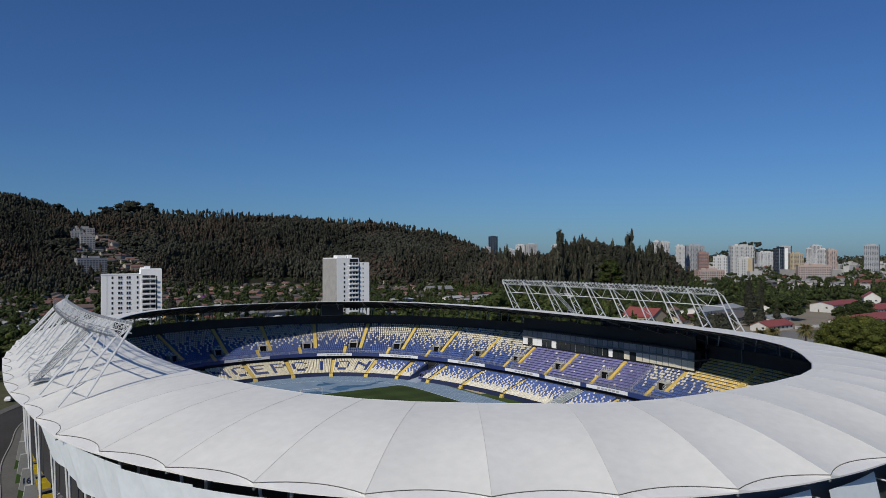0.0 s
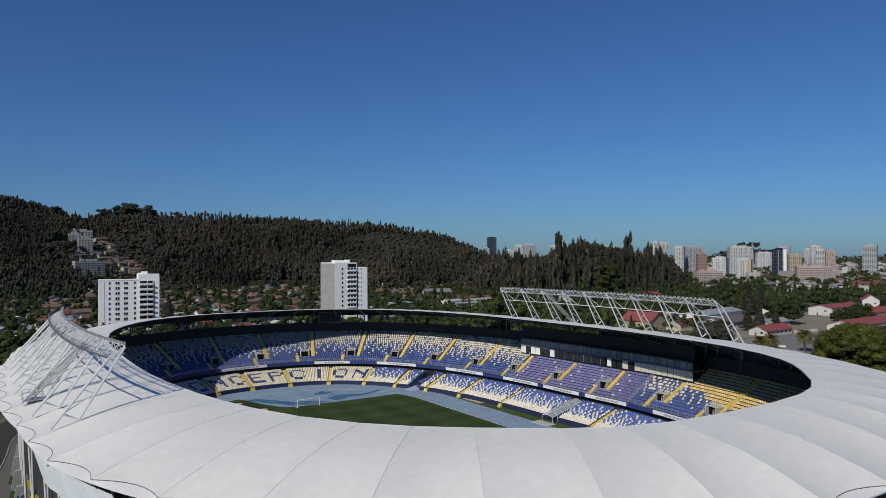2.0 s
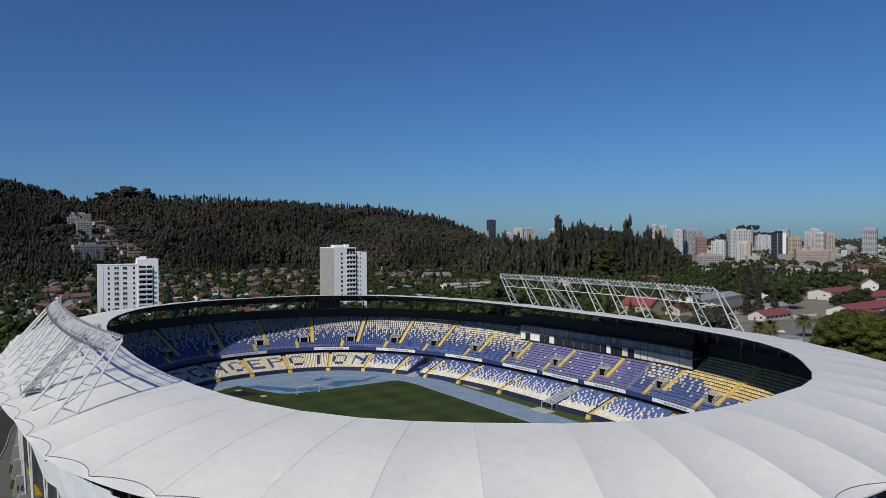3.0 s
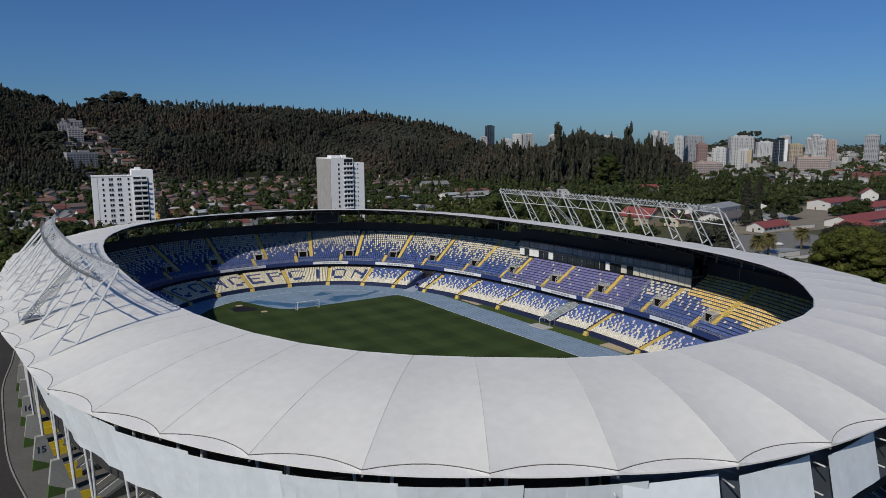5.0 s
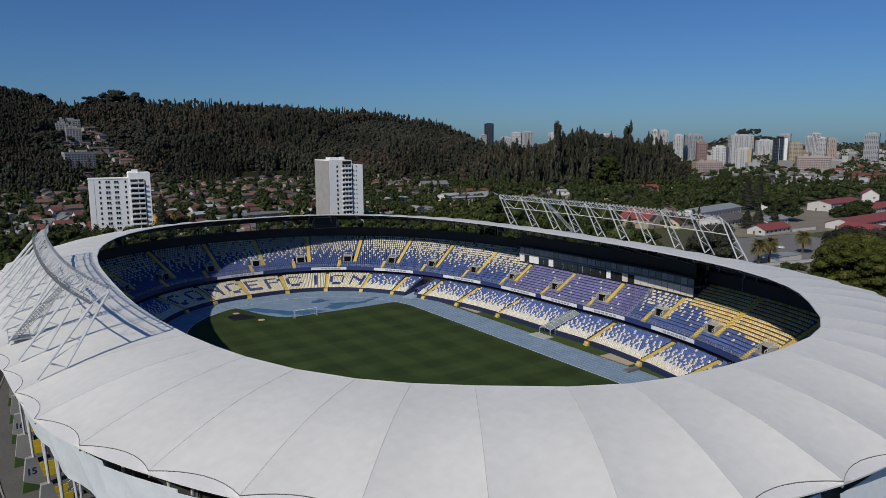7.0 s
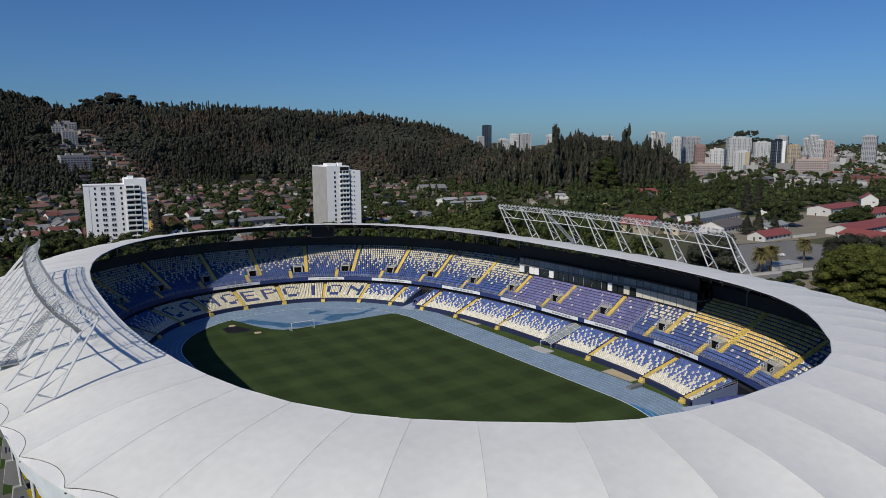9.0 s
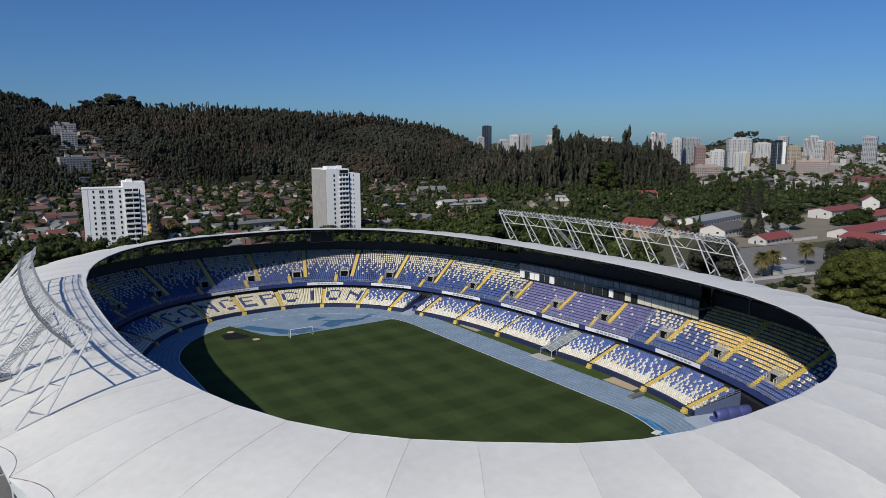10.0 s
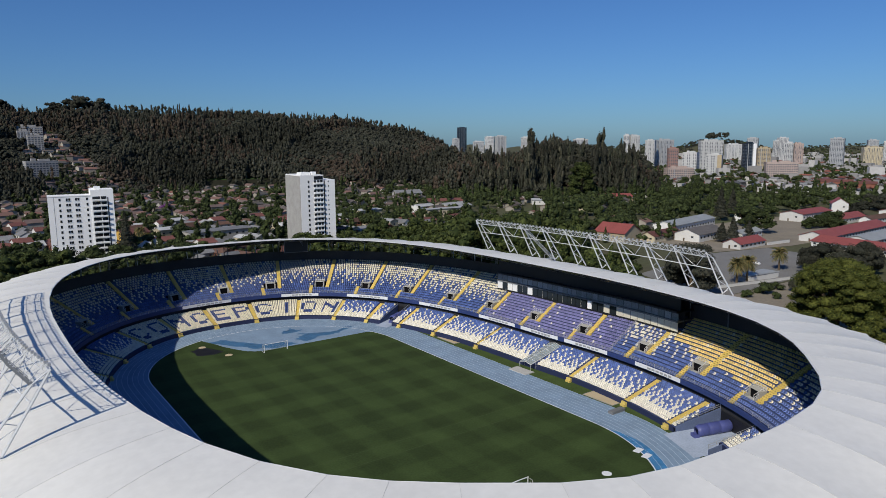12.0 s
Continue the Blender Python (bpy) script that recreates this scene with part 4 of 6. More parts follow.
def wood_mass(name, spots, kinds, material, label, category):
    """Many trees in one mesh; spots: x, y, z, scale, kind, turn."""
    V, F, n = [], [], 0
    for x, y, z, sc, k, turn in spots:
        v, f = kinds[k]
        c, s = math.cos(turn), math.sin(turn)
        w = np.stack([(v[:, 0] * c - v[:, 1] * s) * sc + x, (v[:, 0] * s + v[:, 1] * c) * sc + y, v[:, 2] * sc + z], 1)
        V.append(w)
        F.append(f + n)
        n += len(v)
    return tagged(part(name, fast_mesh(name, np.vstack(V), np.vstack(F), material, True), None), label, category, kind="stuff")


FAR_KINDS = [crown_geo(23, 3.8, 3, 30, 1.35, "tall", s) for s in range(5)] + [crown_geo(16, 5.0, 4, 30, 1.4, "round", s) for s in range(4)]
MID_KINDS = [crown_geo(9, 4.2, 6, 150, 0.75, "round", 20 + s) for s in range(6)] + [crown_geo(13, 3.0, 6, 150, 0.7, "cone", 30), crown_geo(14, 3.2, 5, 150, 0.7, "tall", 31)]

tr = random.Random(5)


def polar(az, r):
    return EYE0[0] + r * math.sin(radians(az)), EYE0[1] + r * math.cos(radians(az))


def in_street(az, r):
    """The built-up fold that climbs the hill."""
    return 840 < r < 1222 and 4.7 + max(0, 1200 - r) * 0.0036 < az < 6.9 + (1200 - r) * 0.0185


# the wooded hill, its ridge and the spur towards the town
spots = []
while len(spots) < 25000:
    az = tr.uniform(-9, 53)
    spur = smooth01((az - 33) / 5)
    r0 = 850 + 105 * smooth01((az - 9) / 4) - 135 * spur
    r = r0 + (1430 - 300 * spur - r0) * tr.random() ** 0.85
    x, y = polar(az, r)
    z = land(x, y)
    cut = noise.noise((az * 0.3, r * 0.006, 8.0))
    if z < 5 and tr.random() < 0.8 and spur < 0.2:
        continue
    if in_street(az, r) and tr.random() < 0.93:
        continue
    if (17 < az < 22.6 and r < 1045 or 34.2 < az < 38.2 and r < 885) and tr.random() < 0.95:
        continue
    if spur > 0.5 and (tr.random() < 0.62 or 45.2 < az < 48.4 and r < 870):
        continue
    if cut > 0.42 and tr.random() < 0.5:
        continue
    k = tr.randrange(0, 5) if noise.noise((x * 0.006, y * 0.006, 1.0)) > -0.15 else tr.randrange(5, 9)
    clump = min(1.2, 1 + 0.5 * noise.noise((x * 0.013, y * 0.013, 4.0)) + 0.3 * noise.noise((x * 0.04, y * 0.04, 6.0)))
    spots.append((x, y, z - 1.5, tr.uniform(0.55, 1.1) * clump, k, tr.uniform(0, 6.28)))
HILLGUM = node_mat("brown_gum_leaves", (0.052, 0.043, 0.031), 0.9, vary=0.55, big=0.010, fine=0.10, spread=0.15, island=True, tint=(0.078, 0.058, 0.042))
brown = [noise.noise((s[0] * 0.007, s[1] * 0.007, 12.0)) + 0.35 * tr.uniform(-1, 1) > 0.2 for s in spots]
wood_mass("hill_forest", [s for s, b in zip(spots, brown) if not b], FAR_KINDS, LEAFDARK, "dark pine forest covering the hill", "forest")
wood_mass("hill_forest", [s for s, b in zip(spots, brown) if b], FAR_KINDS, HILLGUM, "brownish eucalyptus woods on the hill", "forest")
ridge_spots = []
for i in range(420):
    az = tr.uniform(0, 36)
    r = 1340 + tr.uniform(-50, 60)
    x, y = polar(az, r)
    ridge_spots.append((x, y, land(x, y) - 1, tr.uniform(0.8, 1.35), tr.randrange(0, 5), tr.uniform(0, 6)))
UMBRELLA = [crown_geo(26, 10.5, 16, 520, 1.1, "round", 140 + s) for s in range(4)]
umbrella_spots = []
for i, (az, size) in enumerate(((3.9, 0.9), (6.8, 1.0), (7.2, 1.05), (7.6, 0.95), (8.1, 1.3), (8.5, 1.4), (8.9, 1.35), (9.2, 1.1), (9.7, 1.15), (10.1, 1.2), (10.5, 0.9), (12.2, 0.8))):
    x, y = polar(az, 1325 + 12 * (i % 3))
    umbrella_spots.append((x, y, land(x, y) + 7, size * 1.2, i % 4, i * 1.3))
THIN = [crown_geo(27, 2.1, 6, 110, 0.8, "tall", 50 + s) for s in range(3)]
thin_spots = []
for i in range(130):
    x, y = polar(tr.uniform(-3, 36), 1345 + tr.uniform(-30, 30))
    thin_spots.append((x, y, land(x, y) - 1, tr.uniform(0.75, 1.2), tr.randrange(0, 3), tr.uniform(0, 6)))
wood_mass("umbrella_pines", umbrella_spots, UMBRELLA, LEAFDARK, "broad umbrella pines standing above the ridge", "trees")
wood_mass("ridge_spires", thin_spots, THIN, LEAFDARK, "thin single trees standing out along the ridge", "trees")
SPIRES = [crown_geo(30, 2.9, 9, 300, 0.85, "tall", 60 + s) for s in range(4)] + [crown_geo(23, 7.5, 14, 420, 1.0, "full", 66 + s) for s in range(2)]
spur_spots = []
for i in range(480):
    az = tr.uniform(37.6, 51.6)
    x, y = polar(az, 900 + tr.uniform(-75, 110))
    stand = 0.95 + 0.45 * noise.noise((az * 1.9, 2.0, 0.5))
    dark = 45.4 < az < 47.6
    if 45.2 < az < 48.4 and math.hypot(x - EYE0[0], y - EYE0[1]) < 870:
        continue
    k = tr.randrange(4, 6) if dark and tr.random() < 0.7 else tr.randrange(0, 4)
    top = 1.02 if 42 < az < 49 else 0.95 if az > 49 else 0.85
    spur_spots.append((x, y, land(x, y) - 1, top * (tr.uniform(1.1, 1.5) if k > 3 else stand * tr.uniform(0.6, 1.55)), k, tr.uniform(0, 6)))
GUM = node_mat("dusty_gum_leaves", (0.036, 0.043, 0.027), 0.9, vary=0.4, big=0.03, fine=0.2, spread=0.3, island=True, tint=(0.070, 0.066, 0.046))
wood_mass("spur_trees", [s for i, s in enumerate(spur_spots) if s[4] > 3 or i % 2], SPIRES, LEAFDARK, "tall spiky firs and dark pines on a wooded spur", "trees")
wood_mass("gum_trees", [s for i, s in enumerate(spur_spots) if s[4] < 4 and not i % 2], SPIRES, GUM, "tall thin brownish gum trees on a wooded spur", "trees")
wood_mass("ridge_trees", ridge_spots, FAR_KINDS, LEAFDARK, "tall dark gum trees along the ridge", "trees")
spots = []
for i in range(900):
    a, d = tr.uniform(0, 6.28), 330 * math.sqrt(tr.random())
    x, y = KNOLL[0] + d * math.cos(a), KNOLL[1] + d * math.sin(a)
    spots.append((x, y, land(x, y) - 5, tr.uniform(0.8, 1.3) * (2.3 if d < 48 else 0.9), tr.randrange(5, 9), tr.uniform(0, 6)))
for i in range(900):
    x, y = polar(tr.uniform(47, 82), tr.uniform(3300, 4600))
    spots.append((x, y, land(x, y) - 3, tr.uniform(0.9, 1.7), tr.randrange(5, 9), tr.uniform(0, 6)))
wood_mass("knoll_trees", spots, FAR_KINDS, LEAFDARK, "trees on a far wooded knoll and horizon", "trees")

# ---- houses ----
ROOFRED = node_mat("red_roof_sheet", (0.15, 0.058, 0.045), 0.7, vary=0.25, big=0.3, fine=2, spread=0.3)
ROOFBROWN = node_mat("brown_roof_tile", (0.11, 0.065, 0.05), 0.85, vary=0.3, big=0.3, fine=2, spread=0.3)
ROOFGREY = node_mat("grey_roof_sheet", (0.20, 0.20, 0.20), 0.7, vary=0.25, big=0.3, fine=2, spread=0.35)
ROOFPALE = node_mat("pale_roof_sheet", (0.42, 0.42, 0.41), 0.6, vary=0.2, spread=0.25)
WALLCREAM = node_mat("cream_house_wall", (0.45, 0.39, 0.28), 0.85, vary=0.15, spread=0.3)
WALLWHITE = node_mat("white_house_wall", (0.60, 0.59, 0.56), 0.85, vary=0.12, spread=0.15)
WALLBRICK = node_mat("brick_house_wall", (0.25, 0.11, 0.075), 0.9, vary=0.2, spread=0.3)
WALLOCHRE = node_mat("ochre_house_wall", (0.52, 0.32, 0.08), 0.85, vary=0.15)
ROOFS, WALLS = (ROOFRED, ROOFBROWN, ROOFGREY, ROOFPALE, ROOFRED, ROOFGREY, ROOFGREY), (WALLCREAM, WALLWHITE, WALLBRICK)


def gable(w, d, h, rise, over=0.5):
    """Roof slabs of a gabled house with overhang, ridge along x."""
    g = Geo()
    x, y, e = w / 2 + over, d / 2 + over, rise * over / (d / 2)
    t = 0.18
    for s in (-1, 1):
        a = [(-x, s * y, h - e), (x, s * y, h - e), (x, 0, h + rise), (-x, 0, h + rise)]
        b = [(p[0], p[1], p[2] + t) for p in a]
        g.add(a + b, [(0, 1, 2, 3), (7, 6, 5, 4), (0, 4, 5, 1), (1, 5, 6, 2), (3, 2, 6, 7), (0, 3, 7, 4)] if s < 0 else [(3, 2, 1, 0), (4, 5, 6, 7), (1, 5, 4, 0), (2, 6, 5, 1), (7, 6, 2, 3), (4, 7, 3, 0)])
    return g


def walls(w, d, h, rise):
    g = Geo()
    x, y = w / 2, d / 2
    vs = [(-x, -y, -2), (x, -y, -2), (x, y, -2), (-x, y, -2), (-x, -y, h), (x, -y, h), (x, y, h), (-x, y, h), (-x, 0, h + rise), (x, 0, h + rise)]
    return g.add(vs, [(0, 1, 5, 4), (2, 3, 7, 6), (1, 2, 6, 9, 5), (3, 0, 4, 8, 7)])


HOUSE_WIN = Geo().box((0, 0, 0), (1.5, 0.1, 1.1)).mesh("window", GLASS)
HOUSE_DOOR = Geo().box((0, 0, 0), (1.0, 0.1, 2.0)).mesh("door", BARK)


def house_mould(w, d, h, rise, roof, wall, label, group="town houses"):
    ob = thing("house", (0, 0, -500), label, "house", group)
    part("wall", walls(w, d, h, rise), wall, ob)
    part("roof", gable(w, d, h, rise), roof, ob)
    for k in range(max(1, int(w / 4))):
        x = -w / 2 + w * (k + 0.5) / max(1, int(w / 4))
        for s in (-1, 1):
            instance("window", HOUSE_WIN, ob, Matrix.Translation((x, s * (d / 2 + 0.03), h * 0.55)))
    for s in (-1, 1):
        instance("window", HOUSE_WIN, ob, Matrix.Translation((s * (w / 2 + 0.03), 0, h * 0.55)) @ Matrix.Rotation(math.pi / 2, 4, "Z"))
    return ob


MOULDS = []
NAMES = {ROOFRED.name: "red sheet roof", ROOFBROWN.name: "brown tiled roof", ROOFGREY.name: "grey sheet roof", ROOFPALE.name: "pale sheet roof", WALLCREAM.name: "cream", WALLWHITE.name: "white", WALLBRICK.name: "brick"}
for i in range(14):
    w, d, h = tr.uniform(9, 17), tr.uniform(7, 10), tr.choice((3.0, 3.2, 5.4))
    ro, wa = ROOFS[i % 7], WALLS[i % 3]
    MOULDS.append((house_mould(w, d, h, tr.uniform(1.3, 2.4), ro, wa, f"{NAMES[wa.name]} suburban house under a {NAMES[ro.name]}"), w))
KEEPOUT = [(-16, 284, 34), (104, 242, 32), (66, 310, 30), (18, 326, 22)]
WALLMIX = node_mat("distant_house_walls", (0.38, 0.34, 0.28), 0.85, vary=0.15, spread=0.35, island=True, tint=(0.32, 0.30, 0.27))
ROOFMIX = node_mat("distant_roofs", (0.17, 0.165, 0.155), 0.8, vary=0.2, spread=0.55, island=True, tint=(0.13, 0.060, 0.045))
FARWALL, FARROOF = Geo(), Geo()


def far_house(x, y, z, rz):
    w, d, h, rise = tr.uniform(8, 17), tr.uniform(7, 10), tr.choice((3.0, 3.2, 5.4)), tr.uniform(1.3, 2.4)
    c, s = math.cos(rz), math.sin(rz)
    for src, dst in ((walls(w, d, h, rise), FARWALL), (gable(w, d, h, rise), FARROOF)):
        dst.add([(x + p[0] * c - p[1] * s, y + p[0] * s + p[1] * c, z + p[2]) for p in src.v], src.f)


count = 0
placed = []
for row in range(32):
    r = 395 + row * 19.5
    for col in range(40):
        az = -3.5 + col * (41.0 / 40) * (1.0 if r > 500 else 1.0) + tr.uniform(-0.35, 0.35)
        if tr.random() < (0.30 if az < 24 else 0.55) + (0.15 if r < 470 else 0):
            continue
        x, y = polar(az, r + tr.uniform(-6, 6))
        if any(math.hypot(x - kx, y - ky) < kr for kx, ky, kr in KEEPOUT):
            continue
        if ((x - CX) / 100) ** 2 + ((y - CY) / 140) ** 2 < 1.15 or 26 < az < 45 and r < 460:
            continue
        if r > 850 + 150 * smooth01((az - 9) / 3) or az > 33.5 and r > 820:
            continue
        rz = radians(12 + tr.choice((0, 90)) + tr.uniform(-4, 4))
        placed.append((x, y))
        if r > 590:
            far_house(x, y, land(x, y), rz)
            continue
        m, w = MOULDS[tr.randrange(14)]
        copy_thing(m, Matrix.Translation((x, y, land(x, y))) @ Matrix.Rotation(rz, 4, "Z"))
        count += 1
# houses climbing the street on the hill
for k in range(24):
    az, r = tr.uniform(39, 52), tr.uniform(500, 760)
    x, y = polar(az, r)
    far_house(x, y, 0, radians(tr.uniform(0, 30)))
hillside = []
while len(hillside) < 112:
    az, r = tr.uniform(4.5, 13), tr.uniform(845, 1222)
    if not in_street(az, r) or abs(az - (7.9 - 0.0105 * (r - 920))) < 0.7:
        continue
    x, y = polar(az, r)
    if all(math.hypot(x - a, y - b) > 9 for a, b in hillside):
        hillside.append((x, y))
        far_house(x, y, land(x, y) + 0.3, radians(tr.uniform(0, 30)))
tagged(part("far_house_walls", FARWALL, WALLMIX), "cream and white walls of the farther houses", "houses", kind="stuff")
tagged(part("far_house_roofs", FARROOF, ROOFMIX), "red and grey gabled roofs of the farther houses", "roofs", kind="stuff")
for m, w in MOULDS:
    x, y = polar(tr.uniform(8, 20), 800 + tr.uniform(0, 20))
    m.matrix_world = Matrix.Translation((x, y, land(x, y)))

# trees between the houses, and the green belts round the stadium
spots = []
while len(spots) < 1900:
    az, r = tr.uniform(-6, 38), 380 + 620 * tr.random() ** 1.05
    x, y = polar(az, r)
    if any(math.hypot(x - a, y - b) < 5.5 for a, b in placed) or any(math.hypot(x - kx, y - ky) < kr * 0.75 for kx, ky, kr in KEEPOUT):
        continue
    spots.append((x, y, land(x, y) - 0.6, tr.uniform(0.55, 1.35), tr.choice((0, 1, 2, 3, 4, 5, 5, 6, 7)), tr.uniform(0, 6)))
for k in range(170):
    az, r = tr.uniform(4.5, 12), tr.uniform(850, 1215)
    if in_street(az, r):
        x, y = polar(az, r)
        spots.append((x, y, land(x, y) - 0.6, tr.uniform(0.6, 1.2), tr.randrange(0, 8), tr.uniform(0, 6)))
FOOT = ((269, 333), (326, 416), (302, 362), (272, 368), (348, 512), (392, 296), (420, 362), (452, 322), (486, 336), (546, 358), (474, 400), (204, 351))
for k in range(520):                     # between the sheds below the spur
    az, r = tr.uniform(33, 54), tr.uniform(450, 815)
    x, y = polar(az, r)
    open_view = all(math.hypot(x - a, y - b) > 19 and not (abs(az - bearing(a, b)[0]) < 2.1 and bearing(a, b)[1] - 110 < r < bearing(a, b)[1]) for a, b in FOOT)
    if open_view and not (34 < az < 38.3 and r > 770):
        spots.append((x, y, land(x, y) - 0.6, tr.uniform(0.55, 1.0) if r < 640 else tr.uniform(0.9, 1.6), tr.randrange(0, 8), tr.uniform(0, 6)))
wood_mass("garden_trees", spots, MID_KINDS, LEAF, "mixed green garden trees between the houses", "trees")
spots = []
for i in range(90):                      # row behind the far end of the stadium
    az, r = tr.uniform(-4, 27), tr.uniform(322, 352)
    x, y = polar(az, r)
    if ((x - CX) / 92) ** 2 + ((y - CY) / 130) ** 2 < 1.1 or any(math.hypot(x - kx, y - ky) < kr * 0.6 for kx, ky, kr in KEEPOUT[:2]):
        continue
    spots.append((x, y, -0.5, tr.uniform(0.7, 1.25), tr.randrange(0, 6), tr.uniform(0, 6)))
for i in range(80):                      # thick planting beside the near left of the town
    az, r = tr.uniform(-7, 8), tr.uniform(295, 395)
    x, y = polar(az, r)
    if ((x - CX) / 96) ** 2 + ((y - CY) / 134) ** 2 > 1.15 and not any(math.hypot(x - kx, y - ky) < kr * 0.6 for kx, ky, kr in KEEPOUT[:2]):
        spots.append((x, y, -0.5, tr.uniform(0.9, 1.6), tr.randrange(0, 6), tr.uniform(0, 6)))
for i in range(190):                     # dense tall belt beyond the far right of the ring
    az, r = tr.uniform(24, 47), tr.uniform(345, 450)
    x, y = polar(az, r)
    if ((x - CX) / 95) ** 2 + ((y - CY) / 132) ** 2 < 1.25:
        continue
    spots.append((x, y, -0.5, (tr.uniform(1.7, 2.7) if r < 425 else 1.3) if 36.5 < az < 44 else tr.uniform(1.3, 2.0) if az > 33 else tr.uniform(0.9, 1.5), tr.randrange(0, 6), tr.uniform(0, 6)))
for i in range(120):
    az, r = tr.uniform(40, 50.5), tr.uniform(275, 420)
    x, y = polar(az, r)
    if x < 118 or x > 225 or az > 46.8 and r > 325:
        continue
    spots.append((x, y, -0.5, tr.uniform(1.2, 1.8), tr.randrange(0, 8), tr.uniform(0, 6)))
OLIVE = node_mat("olive_leaves", (0.026, 0.041, 0.011), 0.8, vary=0.45, big=0.045, fine=0.8, spread=0.35, island=True, tint=(0.058, 0.070, 0.019))
BELT_KINDS = [crown_geo(9.5, 4.4, 14, 620, 0.40, "full", 120 + s) for s in range(6)] + [crown_geo(13, 3.0, 8, 420, 0.42, "cone", 130), crown_geo(14, 3.2, 8, 420, 0.42, "tall", 131)]
wood_mass("belt_trees", spots, BELT_KINDS, OLIVE, "dense broadleaf trees beside the stadium", "trees")
COMPOUND = ((470, 131), (492, 130), (470, 102), (495, 98), (432, 152), (566, 143), (575, 95), (460, 65), (455, 42), (420, 17), (872, 280), (905, 318), (855, 230))
spots = []
while len(spots) < 900:                  # park beyond the red-roofed compound
    az, r = tr.uniform(44, 76), 470 + 520 * tr.random()
    x, y = polar(az, r)
    if r < 560 and az > 54 and tr.random() < 0.85 or x < 470 and 55 < y < 165:
        continue
    if any(math.hypot(x - a, y - b) < 24 or abs(az - bearing(a, b)[0]) < 1.9 and bearing(a, b)[1] - 130 < r < bearing(a, b)[1] for a, b in COMPOUND):
        continue
    tall = 1 + 0.5 * noise.noise((x * 0.02, y * 0.02, 9.0))
    spots.append((x, y, -0.5, tr.uniform(0.8, 1.6) * tall, tr.choice((0, 1, 2, 3, 4, 5, 6, 6, 7)), tr.uniform(0, 6)))
wood_mass("park_trees", spots, MID_KINDS, LEAF, "dark green park trees beyond the compound", "trees")
spots = []
while len(spots) < 4600:
    az, r = tr.uniform(45, 82), 1000 + 3650 * tr.random()
    x, y = polar(az, r)
    spots.append((x, y, land(x, y) - 0.5, tr.uniform(0.6, 1.2), tr.randrange(5, 9), tr.uniform(0, 6)))
wood_mass("town_trees", spots, FAR_KINDS, LEAF, "scattered trees through the distant town", "trees")

# ---- slab and tower blocks ----
SLIT = Geo().box((0, 0, 0), (0.9, 0.12, 1.4)).mesh("window", GLASS)
PAIRWIN = Geo().box((0, 0, 0), (0.95, 0.12, 1.35)).mesh("window", GLASS)
TALLWIN = Geo().box((0, 0, 0), (1.45, 0.12, 1.5)).mesh("window", GLASS)
PAIRSILL = Geo().box((0, 0, 0), (2.5, 0.2, 0.12)).mesh("window_sill", RENDERED)
GREYLINE = node_mat("grey_render_joint", (0.45, 0.45, 0.45), 0.85)
RAWCON = node_mat("raw_concrete_wall", (0.36, 0.35, 0.33), 0.9, vary=0.2, big=0.25, fine=1.5)


def tower_a():
    ob = thing("apartment_block", (-16.5, 276.5, 0), "white twelve-storey apartment block with stacked balconies", "apartment block", rz=radians(-6))
    part("body", Geo().box((-5.6, 7, 16.7), (21, 14, 35.4)), RENDERED, ob)
    part("body", Geo().box((10.4, 7.3, 18.4), (11.4, 15, 38.8)), RENDERED, ob)
    part("roof_house", Geo().box((6.6, 5, 36.8), (4.0, 5, 3.6)), RENDERED, ob)
    part("groove", Geo().box((-13.2, -0.02, 16.9), (0.22, 0.1, 34.6)), GREYLINE, ob)
    part("groove", Geo().box((13.2, -0.22, 17.0), (0.5, 0.1, 33.0)), BLACK, ob)
    part("parapet", Geo().box((-5.6, 7, 34.65), (21.3, 14.3, 0.5)), RENDERED, ob)
    part("tank_room", Geo().box((8.2, 3.2, 38.5), (3.2, 3.0, 2.0)), RENDERED, ob)
    for f in range(11):
        z = 3.4 + f * 2.95
        for x in (-10.4, 2.9):
            instance("window", SLIT, ob, Matrix.Translation((x, -0.04, z)))
        for x in (-6.9, -5.7, -2.5, -1.3):
            instance("window", PAIRWIN, ob, Matrix.Translation((x, -0.04, z)))
        for x in (-6.3, -1.9):
            instance("window_sill", PAIRSILL, ob, Matrix.Translation((x, -0.12, z - 0.78)))
        part("balcony_recess", Geo().box((9.0, -0.24, z + 0.25), (7.0, 0.1, 1.75)), GLASS, ob)
        bal = part("balcony", Geo().box((9.0, -0.9, z - 1.2), (7.4, 1.7, 0.18)).box((9.0, -1.7, z - 0.75), (7.4, 0.1, 0.85)), RENDERED, ob)
        part("divider", Geo().box((9.6, -0.8, z + 0.2), (0.25, 1.3, 1.9)), RENDERED, bal)
    return ob


